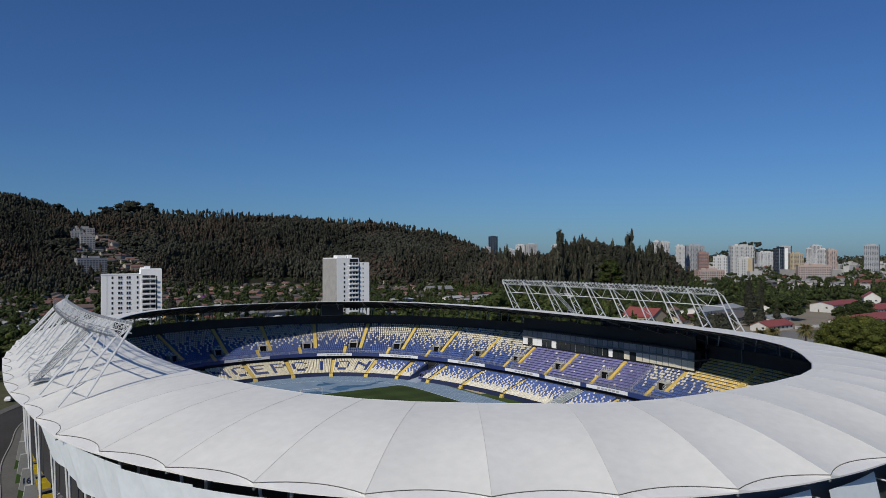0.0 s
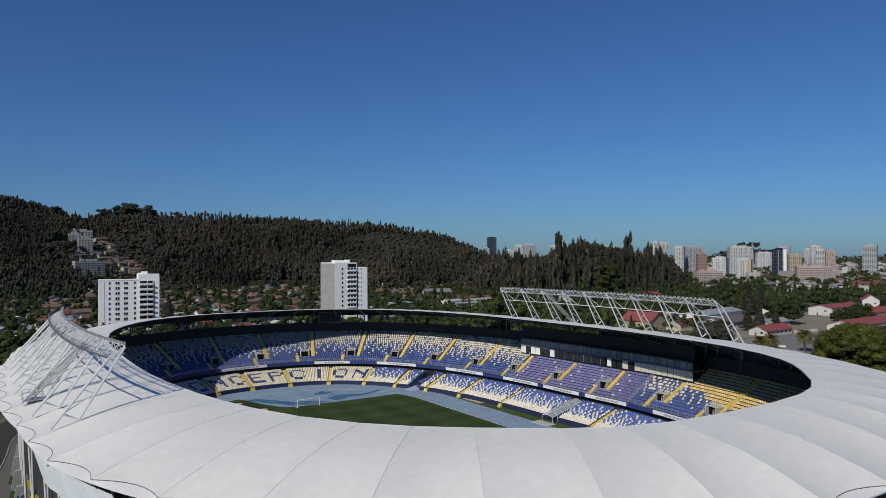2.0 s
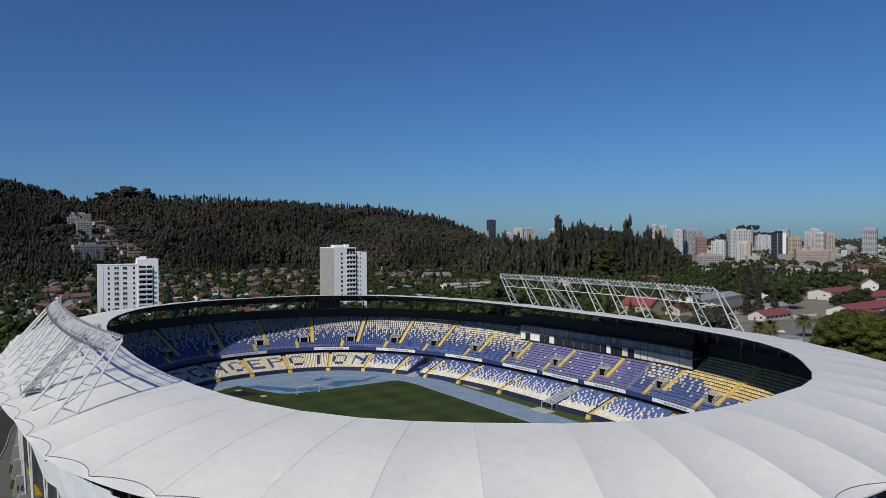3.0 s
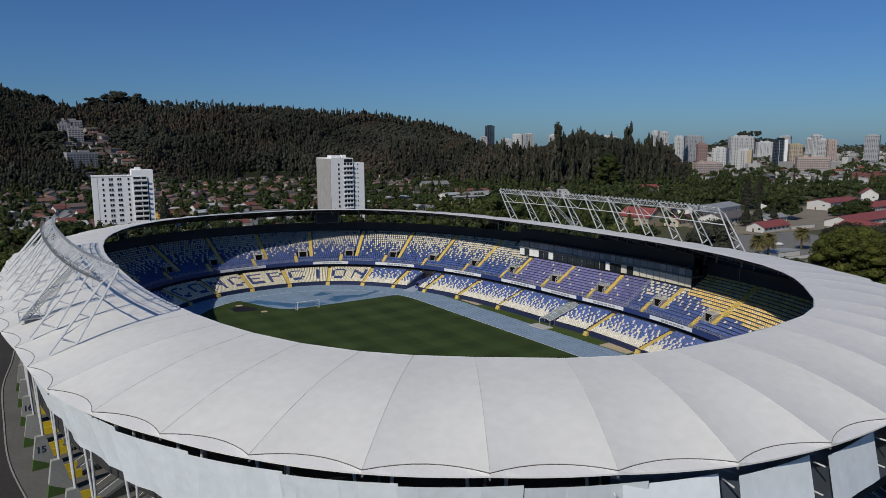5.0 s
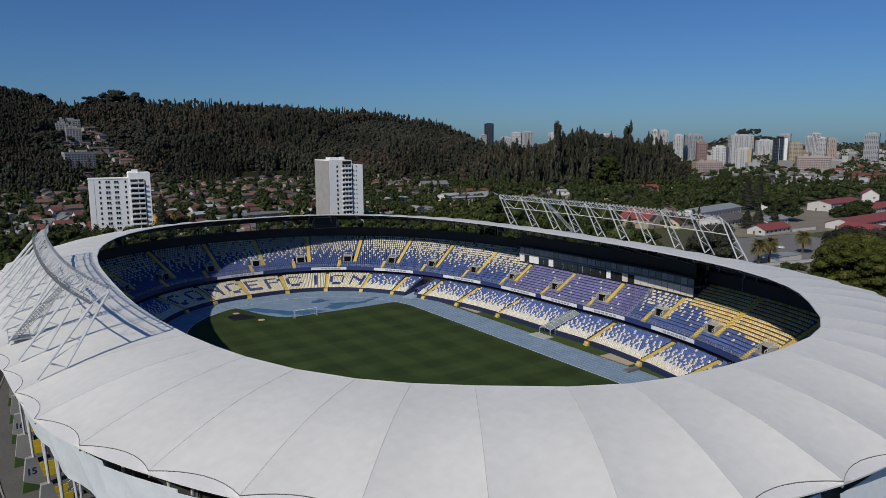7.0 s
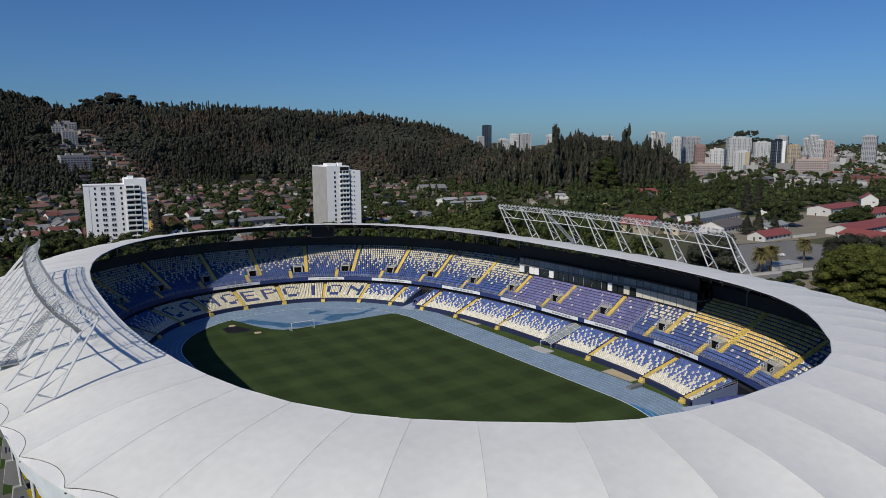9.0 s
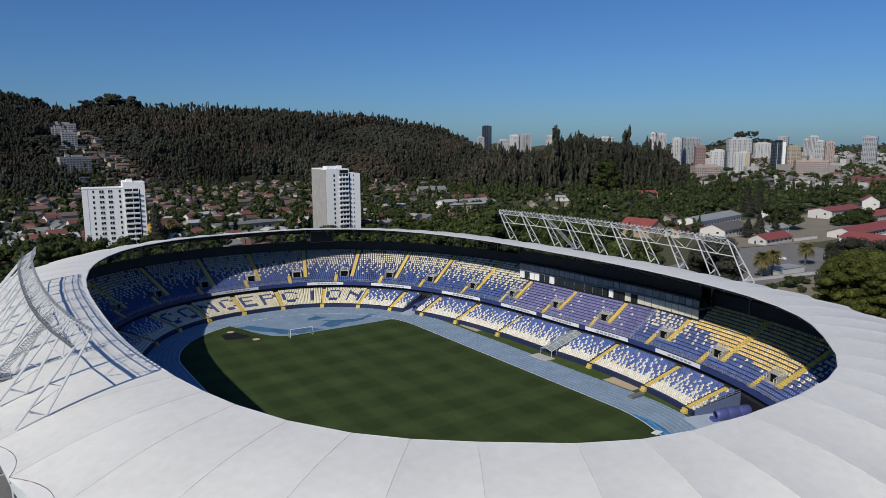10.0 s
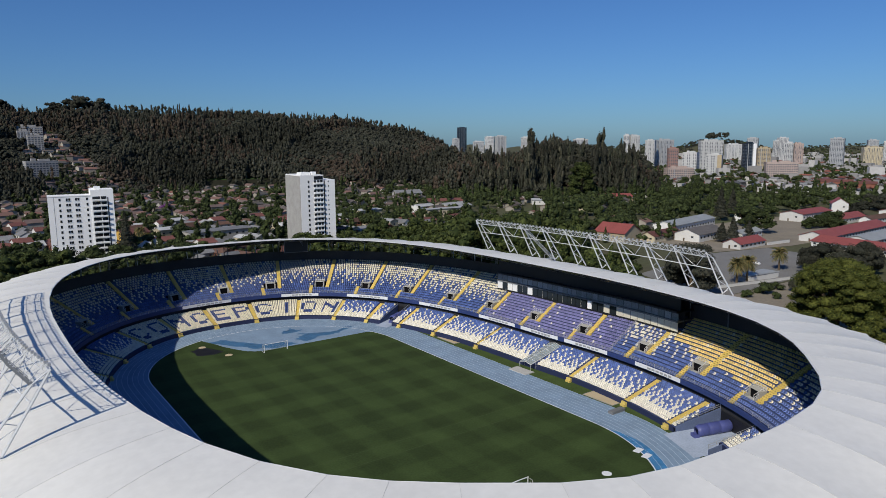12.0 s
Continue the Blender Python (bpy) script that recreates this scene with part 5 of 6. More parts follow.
def tower_b():
    ob = thing("apartment_tower", (91.2, 228.5, 0), "slim white sixteen-storey tower with a raw concrete flank", "apartment tower", rz=radians(-6))
    part("body", Geo().box((7.1, 14, 21.7), (14.2, 28, 44.4)), RENDERED, ob)
    part("flank", Geo().box((-0.13, 14, 21.5), (0.3, 27.6, 43.8)), RAWCON, ob, "stained raw concrete flank")
    part("body", Geo().box((18.2, 12.4, 20.4), (6.2, 24, 41.2)), RENDERED, ob)
    part("recess", Geo().box((14.65, 1.4, 20.2), (0.9, 1.2, 40.4)), BLACK, ob)
    part("roof_house", Geo().box((5.0, 9, 44.6), (5.5, 8, 1.6)), RENDERED, ob)
    part("crown_recess", Geo().box((11.0, -0.04, 42.2), (5.4, 0.12, 2.0)), BLACK, ob)
    part("tank_room", Geo().box((9.6, 5, 44.6), (2.6, 3, 2.2)), RENDERED, ob)
    for f in range(14):
        z = 3.6 + f * 2.8
        instance("window", SLIT, ob, Matrix.Translation((4.9, -0.04, z)))
        for x in (8.9, 10.9, 12.8):
            instance("window", TALLWIN, ob, Matrix.Translation((x, -0.04, z + 0.15)))
        part("balcony", Geo().box((11.0, -0.45, z - 0.95), (5.6, 0.8, 0.9)), RENDERED, ob)
        instance("window", SLIT, ob, Matrix.Translation((17.2, 0.36, z)) @ Matrix.Scale(0.6, 4))
    return ob


tower_a()
tower_b()

# ---- the distant town: blocks with window bands ----
def block(az, r, w, d, h, wall, label, turn=0.0, bands=True, stripe=None):
    x, y = polar(az, r)
    z = land(x, y)
    ob = thing("city_block", (x, y, z), label, "building", "distant blocks", rz=radians(-az + turn))
    part("body", Geo().box((0, d / 2, h / 2 - 2), (w, d, h + 4)), wall, ob)
    part("roof_house", Geo().box((w * 0.1, d / 2, h + 1.5), (w * 0.35, d * 0.4, 3)), wall, ob)
    if bands:
        floors = max(2, int(h / 2.85))
        step = (h - 2) / floors
        style = int(az * 100) % 3
        g = Geo()
        n = max(3, int(w / 3.4))
        bay = w / n
        for f in range(floors):
            z = 2.0 + f * step
            for k in range(n):
                x = -w / 2 + bay * (k + 0.5)
                if style == 1 and k % 3 == 1:
                    continue
                g.box((x, -0.03, z), (bay * (0.5 if style == 1 else 0.66), 0.2, 1.5))
            for k in range(max(2, int(d / 5))):
                m = max(2, int(d / 5))
                for side in (-1, 1):
                    g.box((side * (w / 2 + 0.03), d * (k + 0.5) / m, z), (0.2, d / m * 0.45, 1.3))
        tagged(part("window_grid", g, FARGLASS, ob), kind="stuff")
        if style == 1:
            g = Geo()
            for f in range(floors):
                for k in range(1, n, 3):
                    x = -w / 2 + bay * (k + 0.5)
                    g.box((x, -0.5, 1.1 + f * step), (bay * 0.9, 1.2, 0.9))
            tagged(part("balcony_rows", g, wall, ob), kind="stuff")
        elif style == 2:
            for x in (-w * 0.26, w * 0.18):
                part("shaft_recess", Geo().box((x, -0.02, h / 2), (bay * 0.34, 0.24, h - 1.5)), GREYT, ob)
        part("parapet", Geo().box((0, d / 2, h + 0.35), (w * 1.015, d * 1.02, 0.7)), wall, ob)
        part("lift_tower", Geo().box((-w * 0.22, d * 0.55, h + 1.0), (w * 0.14, d * 0.3, 5.4)), wall, ob)
    if stripe:
        part("stripe", Geo().box((w * 0.36, -0.4, h / 2), (w * 0.28, 0.6, h)), stripe, ob)
    return ob


TOWERWALL = node_mat("pale_tower_wall", (0.52, 0.52, 0.51), 0.8, vary=0.08, spread=0.12)
PINK = node_mat("salmon_render", (0.44, 0.35, 0.31), 0.85, vary=0.1)
BRICKY = node_mat("dusky_brick", (0.32, 0.20, 0.17), 0.9, vary=0.15)
GREYT = node_mat("grey_tower_wall", (0.36, 0.37, 0.38), 0.7, vary=0.1)
DARKT = node_mat("black_glass_tower", (0.02, 0.03, 0.045), 0.15, vary=0.2)
YELL = node_mat("yellow_render", (0.42, 0.34, 0.22), 0.85, vary=0.1)

FARGLASS = node_mat("distant_window_glass", (0.07, 0.08, 0.10), 0.3, vary=0.3)

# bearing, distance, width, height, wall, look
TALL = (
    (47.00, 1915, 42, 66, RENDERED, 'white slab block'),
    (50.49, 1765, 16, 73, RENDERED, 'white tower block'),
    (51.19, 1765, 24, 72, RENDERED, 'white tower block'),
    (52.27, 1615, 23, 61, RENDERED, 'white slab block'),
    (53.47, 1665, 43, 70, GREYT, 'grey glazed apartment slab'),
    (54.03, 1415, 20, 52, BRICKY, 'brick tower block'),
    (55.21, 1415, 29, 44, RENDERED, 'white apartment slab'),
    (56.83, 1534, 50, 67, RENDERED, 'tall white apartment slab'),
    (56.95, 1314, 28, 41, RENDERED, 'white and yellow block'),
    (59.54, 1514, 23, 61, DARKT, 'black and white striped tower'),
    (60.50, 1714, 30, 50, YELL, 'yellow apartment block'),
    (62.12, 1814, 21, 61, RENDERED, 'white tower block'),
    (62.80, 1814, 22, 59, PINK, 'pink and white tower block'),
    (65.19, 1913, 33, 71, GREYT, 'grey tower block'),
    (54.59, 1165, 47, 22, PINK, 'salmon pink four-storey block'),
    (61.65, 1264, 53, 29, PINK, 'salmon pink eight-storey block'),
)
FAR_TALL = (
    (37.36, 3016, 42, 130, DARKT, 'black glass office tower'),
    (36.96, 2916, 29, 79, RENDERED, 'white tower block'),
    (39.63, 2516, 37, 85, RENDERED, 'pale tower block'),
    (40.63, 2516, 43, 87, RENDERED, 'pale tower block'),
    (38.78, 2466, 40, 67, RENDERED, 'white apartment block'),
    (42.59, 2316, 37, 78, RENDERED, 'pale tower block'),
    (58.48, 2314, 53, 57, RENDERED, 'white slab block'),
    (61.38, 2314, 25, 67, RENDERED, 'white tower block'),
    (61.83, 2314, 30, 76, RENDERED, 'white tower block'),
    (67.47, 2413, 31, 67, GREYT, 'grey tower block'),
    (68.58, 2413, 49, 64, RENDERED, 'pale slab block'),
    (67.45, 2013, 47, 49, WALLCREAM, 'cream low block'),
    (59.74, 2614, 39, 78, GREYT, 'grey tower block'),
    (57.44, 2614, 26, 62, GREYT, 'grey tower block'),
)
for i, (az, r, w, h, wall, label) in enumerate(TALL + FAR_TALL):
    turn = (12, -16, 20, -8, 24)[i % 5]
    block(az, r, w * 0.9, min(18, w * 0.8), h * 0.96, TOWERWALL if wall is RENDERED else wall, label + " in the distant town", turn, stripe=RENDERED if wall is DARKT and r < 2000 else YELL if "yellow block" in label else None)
# low roofs filling the plain
LOWRED = node_mat("distant_red_roofs", (0.19, 0.075, 0.055), 0.8, vary=0.2, spread=0.45, island=True)
LOWGREY = node_mat("distant_grey_roofs", (0.21, 0.21, 0.21), 0.8, vary=0.2, spread=0.5, island=True)
LOWWHITE = node_mat("distant_white_walls", (0.36, 0.35, 0.34), 0.8, vary=0.15, spread=0.4, island=True)
lows = [Geo(), Geo(), Geo()]
for i in range(2900):
    az, r = tr.uniform(47, 80), 950 + 2700 * tr.random() ** 1.2
    x, y = polar(az, r)
    if land(x, y) > 6:
        continue
    k = tr.choice((0, 0, 1, 1, 1, 2, 2))
    w, d, h, rz = tr.uniform(8, 24), tr.uniform(7, 14), tr.choice((3, 3, 4, 6, 9)), tr.uniform(0, 1.5)
    if k == 2:
        lows[2].box((x, y, h / 2), (w, d, h), rz)
        continue
    lows[2].box((x, y, h / 2 - 0.1), (w * 0.94, d * 0.9, h), rz)
    src = gable(w, d, h, d * 0.2, 0.2)
    c, sn = math.cos(rz), math.sin(rz)
    lows[k].add([(x + p[0] * c - p[1] * sn, y + p[0] * sn + p[1] * c, p[2]) for p in src.v], src.f)
for i in range(240):                     # taller pale blocks scattered through it
    az, r = tr.uniform(48, 80), 1250 + 2200 * tr.random()
    x, y = polar(az, r)
    if land(x, y) < 6:
        lows[2].box((x, y, 5), (tr.uniform(10, 24), tr.uniform(10, 14), tr.uniform(12, 34)), radians(-az + tr.choice((0, 20, -30))))
for g, m, label in zip(lows, (LOWRED, LOWGREY, LOWWHITE), ("low red gabled roofs of the distant town", "low grey gabled roofs of the distant town", "pale walls and flat roofs of the distant town")):
    tagged(part("distant_roofs", g, m), label, "roofs", kind="stuff")
FLATWALL = node_mat("weathered_flats_wall", (0.36, 0.35, 0.34), 0.85, vary=0.2, big=0.1, fine=0.6)
# blocks of flats on the hillside: bearing, distance, width, height, turn
for az, r, w, h, turn in ((5.45, 1200, 36, 15, 6), (5.15, 1142, 16, 23, 6), (5.85, 1122, 19, 24, 6), (6.15, 1000, 36, 25, 16)):
    block(az, r, w, 13, h, FLATWALL, "grey-white hillside flats with rows of dark balconies", turn=turn)
# green clearing at the hill's foot
g = Geo()
azs, rads = [16.8 + 0.4 * k for k in range(16)], [955 + 12 * k for k in range(9)]
vs = [(*polar(a, r + 6 * math.sin(a * 2.2)), land(*polar(a, r + 6 * math.sin(a * 2.2))) + 0.6) for a in azs for r in rads]
g.add(vs, [(i * 9 + j, i * 9 + j + 1, (i + 1) * 9 + j + 1, (i + 1) * 9 + j) for i in range(15) for j in range(8)])
lawn = Geo()
azs2, rads2 = [34.0 + 0.35 * k for k in range(13)], [800 + 12 * k for k in range(8)]
lawn.add([(*polar(a, r + 5 * math.sin(a * 3.1)), land(*polar(a, r + 5 * math.sin(a * 3.1))) + 0.6) for a in azs2 for r in rads2], [(i * 8 + j, i * 8 + j + 1, (i + 1) * 8 + j + 1, (i + 1) * 8 + j) for i in range(12) for j in range(7)])
tagged(part("lawn", lawn, VERGE, smooth=True), "bright green lawn below the wooded spur", "grass", kind="structure")
tagged(part("meadow", g, node_mat("meadow_grass", (0.034, 0.060, 0.018), 0.9, vary=0.3, big=0.05, fine=0.5), smooth=True), "green grassy clearing at the foot of the hill", "grass", kind="structure")
# the lane up the hillside
g = Geo()
lane = [(7.9 - 0.0105 * (r - 920), r) for r in range(900, 1040, 12)]
A = [(*polar(a - 0.28, r), land(*polar(a - 0.28, r)) + 0.5) for a, r in lane]
B = [(*polar(a + 0.28, r), land(*polar(a + 0.28, r)) + 0.5) for a, r in lane]
tagged(part("hillside_lane", g.strip(B, A), node_mat("tan_lane", (0.24, 0.20, 0.14), 0.95, vary=0.2)), "tan lane climbing between hillside houses", "road", kind="structure")

# ---- the red-roofed compound and car park beyond the stadium ----
def building(name, x, y, w, d, h, rise, rz, roof, wall, label, group="compound buildings", gable_window=True):
    ob = thing(name, (x, y, 0), label, "building", group, rz=radians(rz))
    part("wall", walls(w, d, h, rise), wall, ob)
    part("roof", gable(w, d, h, rise, 0.7), roof, ob)
    n = max(2, int(w / 4.5))
    for k in range(n):
        for s in (-1, 1):
            instance("window", HOUSE_WIN, ob, Matrix.Translation((-w / 2 + w * (k + 0.5) / n, s * (d / 2 + 0.03), h * 0.58)))
    instance("door", HOUSE_DOOR, ob, Matrix.Translation((-w / 2 - 0.03, d * 0.12, 1.0)) @ Matrix.Rotation(math.pi / 2, 4, "Z"))
    if gable_window:
        instance("window", HOUSE_WIN, ob, Matrix.Translation((-w / 2 - 0.03, -d * 0.22, h * 0.6)) @ Matrix.Rotation(math.pi / 2, 4, "Z"))
    return ob


ROOFMAROON = node_mat("maroon_roof_sheet", (0.25, 0.065, 0.055), 0.65, vary=0.2, big=0.25, fine=2)
ROOFSLATE = node_mat("weathered_grey_roof", (0.13, 0.12, 0.115), 0.8, vary=0.25, big=0.3, fine=2)
ROOFZINC = node_mat("zinc_roof", (0.30, 0.31, 0.30), 0.5, vary=0.2, big=0.3, fine=2)
building("warehouse", 347, 148, 64, 17, 6.5, 2.2, 10.8, ROOFZINC, WALLWHITE, "long white warehouse under a zinc grey roof")
building("hall", 314, 114, 33, 16.5, 4.8, 3.2, 7, ROOFSLATE, WALLWHITE, "white hall under a weathered dark grey roof")
building("gatehouse", 305, 78, 28, 11, 3.2, 2.6, 2, ROOFMAROON, WALLWHITE, "low white house under a maroon gabled roof")
building("annex", 340, 98, 28, 9, 4.2, 1.8, 6, ROOFZINC, WALLWHITE, "white annex under a grey sheet roof")
building("barracks", 481, 129.5, 50, 18, 6.0, 2.2, 2, ROOFMAROON, WALLWHITE, "two-storey white barracks under a maroon roof")
building("lodge", 480, 101, 46, 13, 4.0, 3.0, 0, ROOFMAROON, WALLWHITE, "white lodge under a faded maroon roof")
building("lodge_wing", 500, 86, 36, 9, 3.4, 2.2, 0, ROOFBROWN, WALLWHITE, "low white wing under a brown tiled roof")
building("officers_house", 434, 151, 24, 13, 6.0, 2.6, 12, ROOFBROWN, WALLWHITE, "two-storey white house under a brown roof")
building("workshop", 405, 65, 100, 17, 3.6, 3.0, 3, ROOFMAROON, WALLWHITE, "long workshop under a maroon sheet roof")
building("workshop", 412, 42, 104, 17, 3.4, 2.4, 3, ROOFZINC, WALLWHITE, "long workshop under a grey zinc roof")
building("workshop", 341, 30, 46, 18, 3.4, 2.8, 80, ROOFMAROON, WALLWHITE, "crosswise workshop under a maroon sheet roof")
building("workshop", 398, 17, 84, 17, 3.4, 2.8, 3, ROOFMAROON, WALLWHITE, "long workshop under a maroon sheet roof")
building("store", 300, -22, 84, 16, 4.4, 3.0, 12, ROOFMAROON, WALLWHITE, "cream store under a maroon sheet roof")
building("chapel", 268, 142, 22, 18, 6.0, 5.0, 96, ROOFMAROON, WALLCREAM, "cream chapel-like house under a steep red roof")
building("row_house", 292, 127, 34, 10, 4.0, 2.4, 8, ROOFRED, WALLCREAM, "cream row of rooms under a red tiled roof")
building("depot", 575, 95, 60, 18, 5.0, 2.5, 4, ROOFMAROON, WALLWHITE, "white depot under a maroon roof")
building("villa", 566, 143, 17, 13, 7.5, 4.5, 30, ROOFMAROON, WALLWHITE, "white villa with steep maroon roof and chimney")
BRICKRED = node_mat("red_brick_flats", (0.24, 0.10, 0.07), 0.9, vary=0.2, big=0.1, fine=0.8)
for x, y, w, rz in ((905, 318, 44, 20), (872, 286, 38, -60), (893, 262, 46, 15), (846, 246, 36, -62), (862, 218, 46, 18), (880, 190, 40, -58)):
    building("brick_flats", x, y, w, 13, 9.5, 2.6, rz, ROOFRED, BRICKRED, "red brick flats under a faded red roof", "brick flats")
building("school", 269, 333, 38, 10, 7.0, 0.5, -4, ROOFPALE, WALLCREAM, "cream two-storey school under a flat pale roof")
building("school_hall", 326, 416, 48, 18, 5.0, 2.6, -22, ROOFRED, WALLCREAM, "long cream hall under a faded red roof")
building("sports_hall", 302, 362, 30, 17, 5.5, 3.0, 10, ROOFPALE, WALLWHITE, "white sports hall under a pale curved roof")
building("white_house", 272, 368, 18, 12, 6.5, 1.6, 8, ROOFPALE, WALLWHITE, "plain white house under a pale sheet roof")
building("barn", 348, 512, 30, 18, 7.0, 3.4, -14, ROOFGREY, RAWCON, "grey barn under a grey sheet roof")
building("clinic", 392, 296, 36, 12, 7.5, 0.5, -36, ROOFPALE, WALLCREAM, "cream two-storey clinic under a flat pale roof")
building("white_shed", 420, 362, 30, 12, 4.5, 1.4, -36, ROOFPALE, WALLWHITE, "low white shed under a pale roof")
building("long_shed", 452, 322, 50, 16, 5.0, 2.2, -22, ROOFGREY, WALLCREAM, "long cream shed under a grey sheet roof")
building("long_shed", 486, 336, 46, 14, 6.0, 3.0, -22, ROOFMAROON, WALLCREAM, "long cream shed under a maroon roof")
building("glasshouse", 546, 358, 40, 14, 4.0, 1.0, -12, ROOFPALE, WALLWHITE, "low shed under a whitewashed pale roof")
building("cottage", 474, 400, 20, 12, 4.5, 2.6, -30, ROOFBROWN, WALLCREAM, "cream cottage under a brown tiled roof")
building("yellow_house", 19, 331, 17, 12, 6.2, 2.6, 15, ROOFRED, WALLOCHRE, "ochre two-storey house under a red roof", "town houses")
building("flat_shed", 70, 318, 44, 16, 5.5, 0.5, 9, ROOFGREY, RAWCON, "grey concrete shed with a flat sheet roof", "town houses")
building("villa", 204, 351, 21, 13, 8.5, 0.5, 6, ROOFPALE, WALLCREAM, "cream flat-roofed villa with terraces", "town houses")


def yard(name, pts, z, material, label):
    return tagged(part(name, Geo().add([(x, y, z) for x, y in pts], [tuple(range(len(pts)))]), material), label, "paving", kind="structure")


DUST = node_mat("dusty_yard", (0.23, 0.20, 0.155), 0.95, vary=0.25, big=0.05, fine=0.8)
WORN = node_mat("worn_asphalt", (0.19, 0.185, 0.175), 0.95, vary=0.2, big=0.06, fine=1.2)
yard("car_park", ((165, 8), (300, 12), (310, 66), (262, 76), (186, 60)), 0.02, WORN, "pale worn asphalt car park")
yard("yard", ((262, 78), (330, 62), (470, 62), (480, 150), (300, 160)), 0.03, DUST, "dusty tan yard between the compound's buildings")
yard("verge", ((120, -60), (240, -30), (250, 8), (165, 8), (120, 10)), 0.015, DUST, "dry verge with scattered shrubs")


def low_wall(x0, y0, x1, y1, h, label):
    ob = thing("boundary_wall", (x0, y0, 0), label, "wall", "boundary walls", "structure")
    g = Geo()
    L2 = math.hypot(x1 - x0, y1 - y0)
    a = math.atan2(y1 - y0, x1 - x0)
    g.box((math.cos(a) * L2 / 2, math.sin(a) * L2 / 2, h / 2), (L2, 0.3, h), a)
    part("wall_body", g, WALLWHITE, ob)
    c = Geo().box((math.cos(a) * L2 / 2, math.sin(a) * L2 / 2, h + 0.06), (L2 + 0.1, 0.42, 0.12), a)
    part("coping", c, CONCRETE, ob)


low_wall(184, 19, 228, 10.4, 1.3, "white rendered boundary wall by the car park")
low_wall(320, 72, 342, 70, 1.8, "white rendered wall beside the maroon roof")
shelter = thing("car_shelter", (218.5, 20.8, 0), "flat grey car shelter with white walls and thin posts", "shelter", rz=radians(-5))
part("shelter_roof", Geo().box((0, 0, 2.6), (22, 8, 0.25)), ROOFZINC, shelter)
part("front_wall", Geo().box((0, -3.75, 1.1), (21.6, 0.2, 2.2)), WALLWHITE, shelter, "white rendered wall")
part("end_wall", Geo().box((-10.7, 0, 1.1), (0.2, 7.3, 2.2)), WALLWHITE, shelter, "white rendered wall")
for x in (-10, -5, 0, 5, 10):
    for y in (-3.55, 3.6):
        part("post", Geo().tube((x, y, 0), (x, y, 2.5), 0.1), STEEL, shelter)

# ---- single trees ----
def tree(name, x, y, height, radius, label, shape="full", lobes=14, cards=2600, card=0.55, seed=1, leaf=None, category="tree"):
    ob = thing(name, (x, y, 0), label, category, "single trees")
    v, f = crown_geo(height, radius, lobes, cards, card, shape, seed)
    part("crown", fast_mesh("crown", v, f, leaf or LEAF), None, ob)
    r = random.Random(seed)
    g = Geo()
    g.tube((0, 0, -0.3), (0.2, 0.1, height * 0.35), radius * 0.07, 8, radius * 0.045)
    for k in range(7):
        a = k * 0.9 + r.uniform(-0.2, 0.2)
        d = radius * r.uniform(0.35, 0.7)
        g.tube((0.2, 0.1, height * r.uniform(0.2, 0.34)), (math.cos(a) * d, math.sin(a) * d, height * r.uniform(0.5, 0.72)), radius * 0.032, 6, radius * 0.012)
    part("trunk", g, BARK, ob)
    return ob


LEAFLIT = node_mat("sunlit_broad_leaves", (0.040, 0.054, 0.011), 0.75, vary=0.3, big=0.2, fine=1.0, spread=0.3, island=True, tint=(0.085, 0.090, 0.018))
tree("broadleaf_tree", 150, -45, 26, 18.8, "large spreading broadleaf tree in full green leaf", lobes=300, cards=54000, card=0.34, seed=3, leaf=LEAFLIT)
tree("broadleaf_tree", 158, -70, 24, 13, "large spreading broadleaf tree in full green leaf", lobes=80, cards=20000, card=0.38, seed=4, leaf=LEAFLIT)
tree("broadleaf_tree", 130, -64, 11, 7.5, "low green tree at the foot of larger ones", lobes=18, cards=4500, card=0.4, seed=6, leaf=LEAFLIT)
x, y = polar(46.9, 770)
tree("broadleaf_tree", x, y, 44, 17.5, "great round bright green tree before the dark spur", lobes=80, cards=12000, card=0.85, seed=8, leaf=OLIVE)
tree("broadleaf_tree", 176, -28, 17, 11, "dark dense broadleaf tree beside the verge", lobes=14, cards=5000, card=0.5, seed=5)
tree("dark_tree", 168, 20, 21, 13, "dense dark evergreen tree behind the lamp truss", lobes=40, cards=9000, card=0.5, seed=31, leaf=LEAFDARK)
tree("dark_tree", 182, 34, 18, 9, "dense dark evergreen tree behind the lamp truss", lobes=24, cards=5000, card=0.5, seed=32, leaf=LEAFDARK)
tree("broadleaf_tree", 160, 48, 17, 8.5, "round mid-green tree behind the lamp truss", lobes=24, cards=5000, card=0.45, seed=33)
for i, (x, y, h, r) in enumerate(((252, 6, 15, 12), (268, -2, 14, 11), (240, -8, 13, 10), (284, 2, 13, 10), (262, 18, 11, 8), (225, -14, 9, 7), (206, -6, 6, 5))):
    tree("dark_tree", x, y, h, r, "dark evergreen tree at the car park's edge", lobes=36, cards=6500, card=0.42, seed=40 + i, leaf=LEAFDARK)
for i, (x, y, h, r) in enumerate(((400, 133, 15, 10), (370, 106, 17, 9.5), (440, 91, 11, 8.5), (420, 97, 8, 5.5), (432, 95, 9, 6))):
    tree("broadleaf_tree", x, y, h, r, "round dark green tree behind the compound", lobes=12, cards=2600, card=0.7, seed=60 + i)
for i, (x, y, h, r) in enumerate(((334, 92, 12, 3.4), (312, 97, 12, 4.5), (322, 96, 15, 4.0), (330, 100, 13, 3.2))):
    tree("cypress", x, y, h, r, "dark conical cypress beside the white hall", "cone", 7, 1200, 0.5, 70 + i, LEAFDARK, "tree")
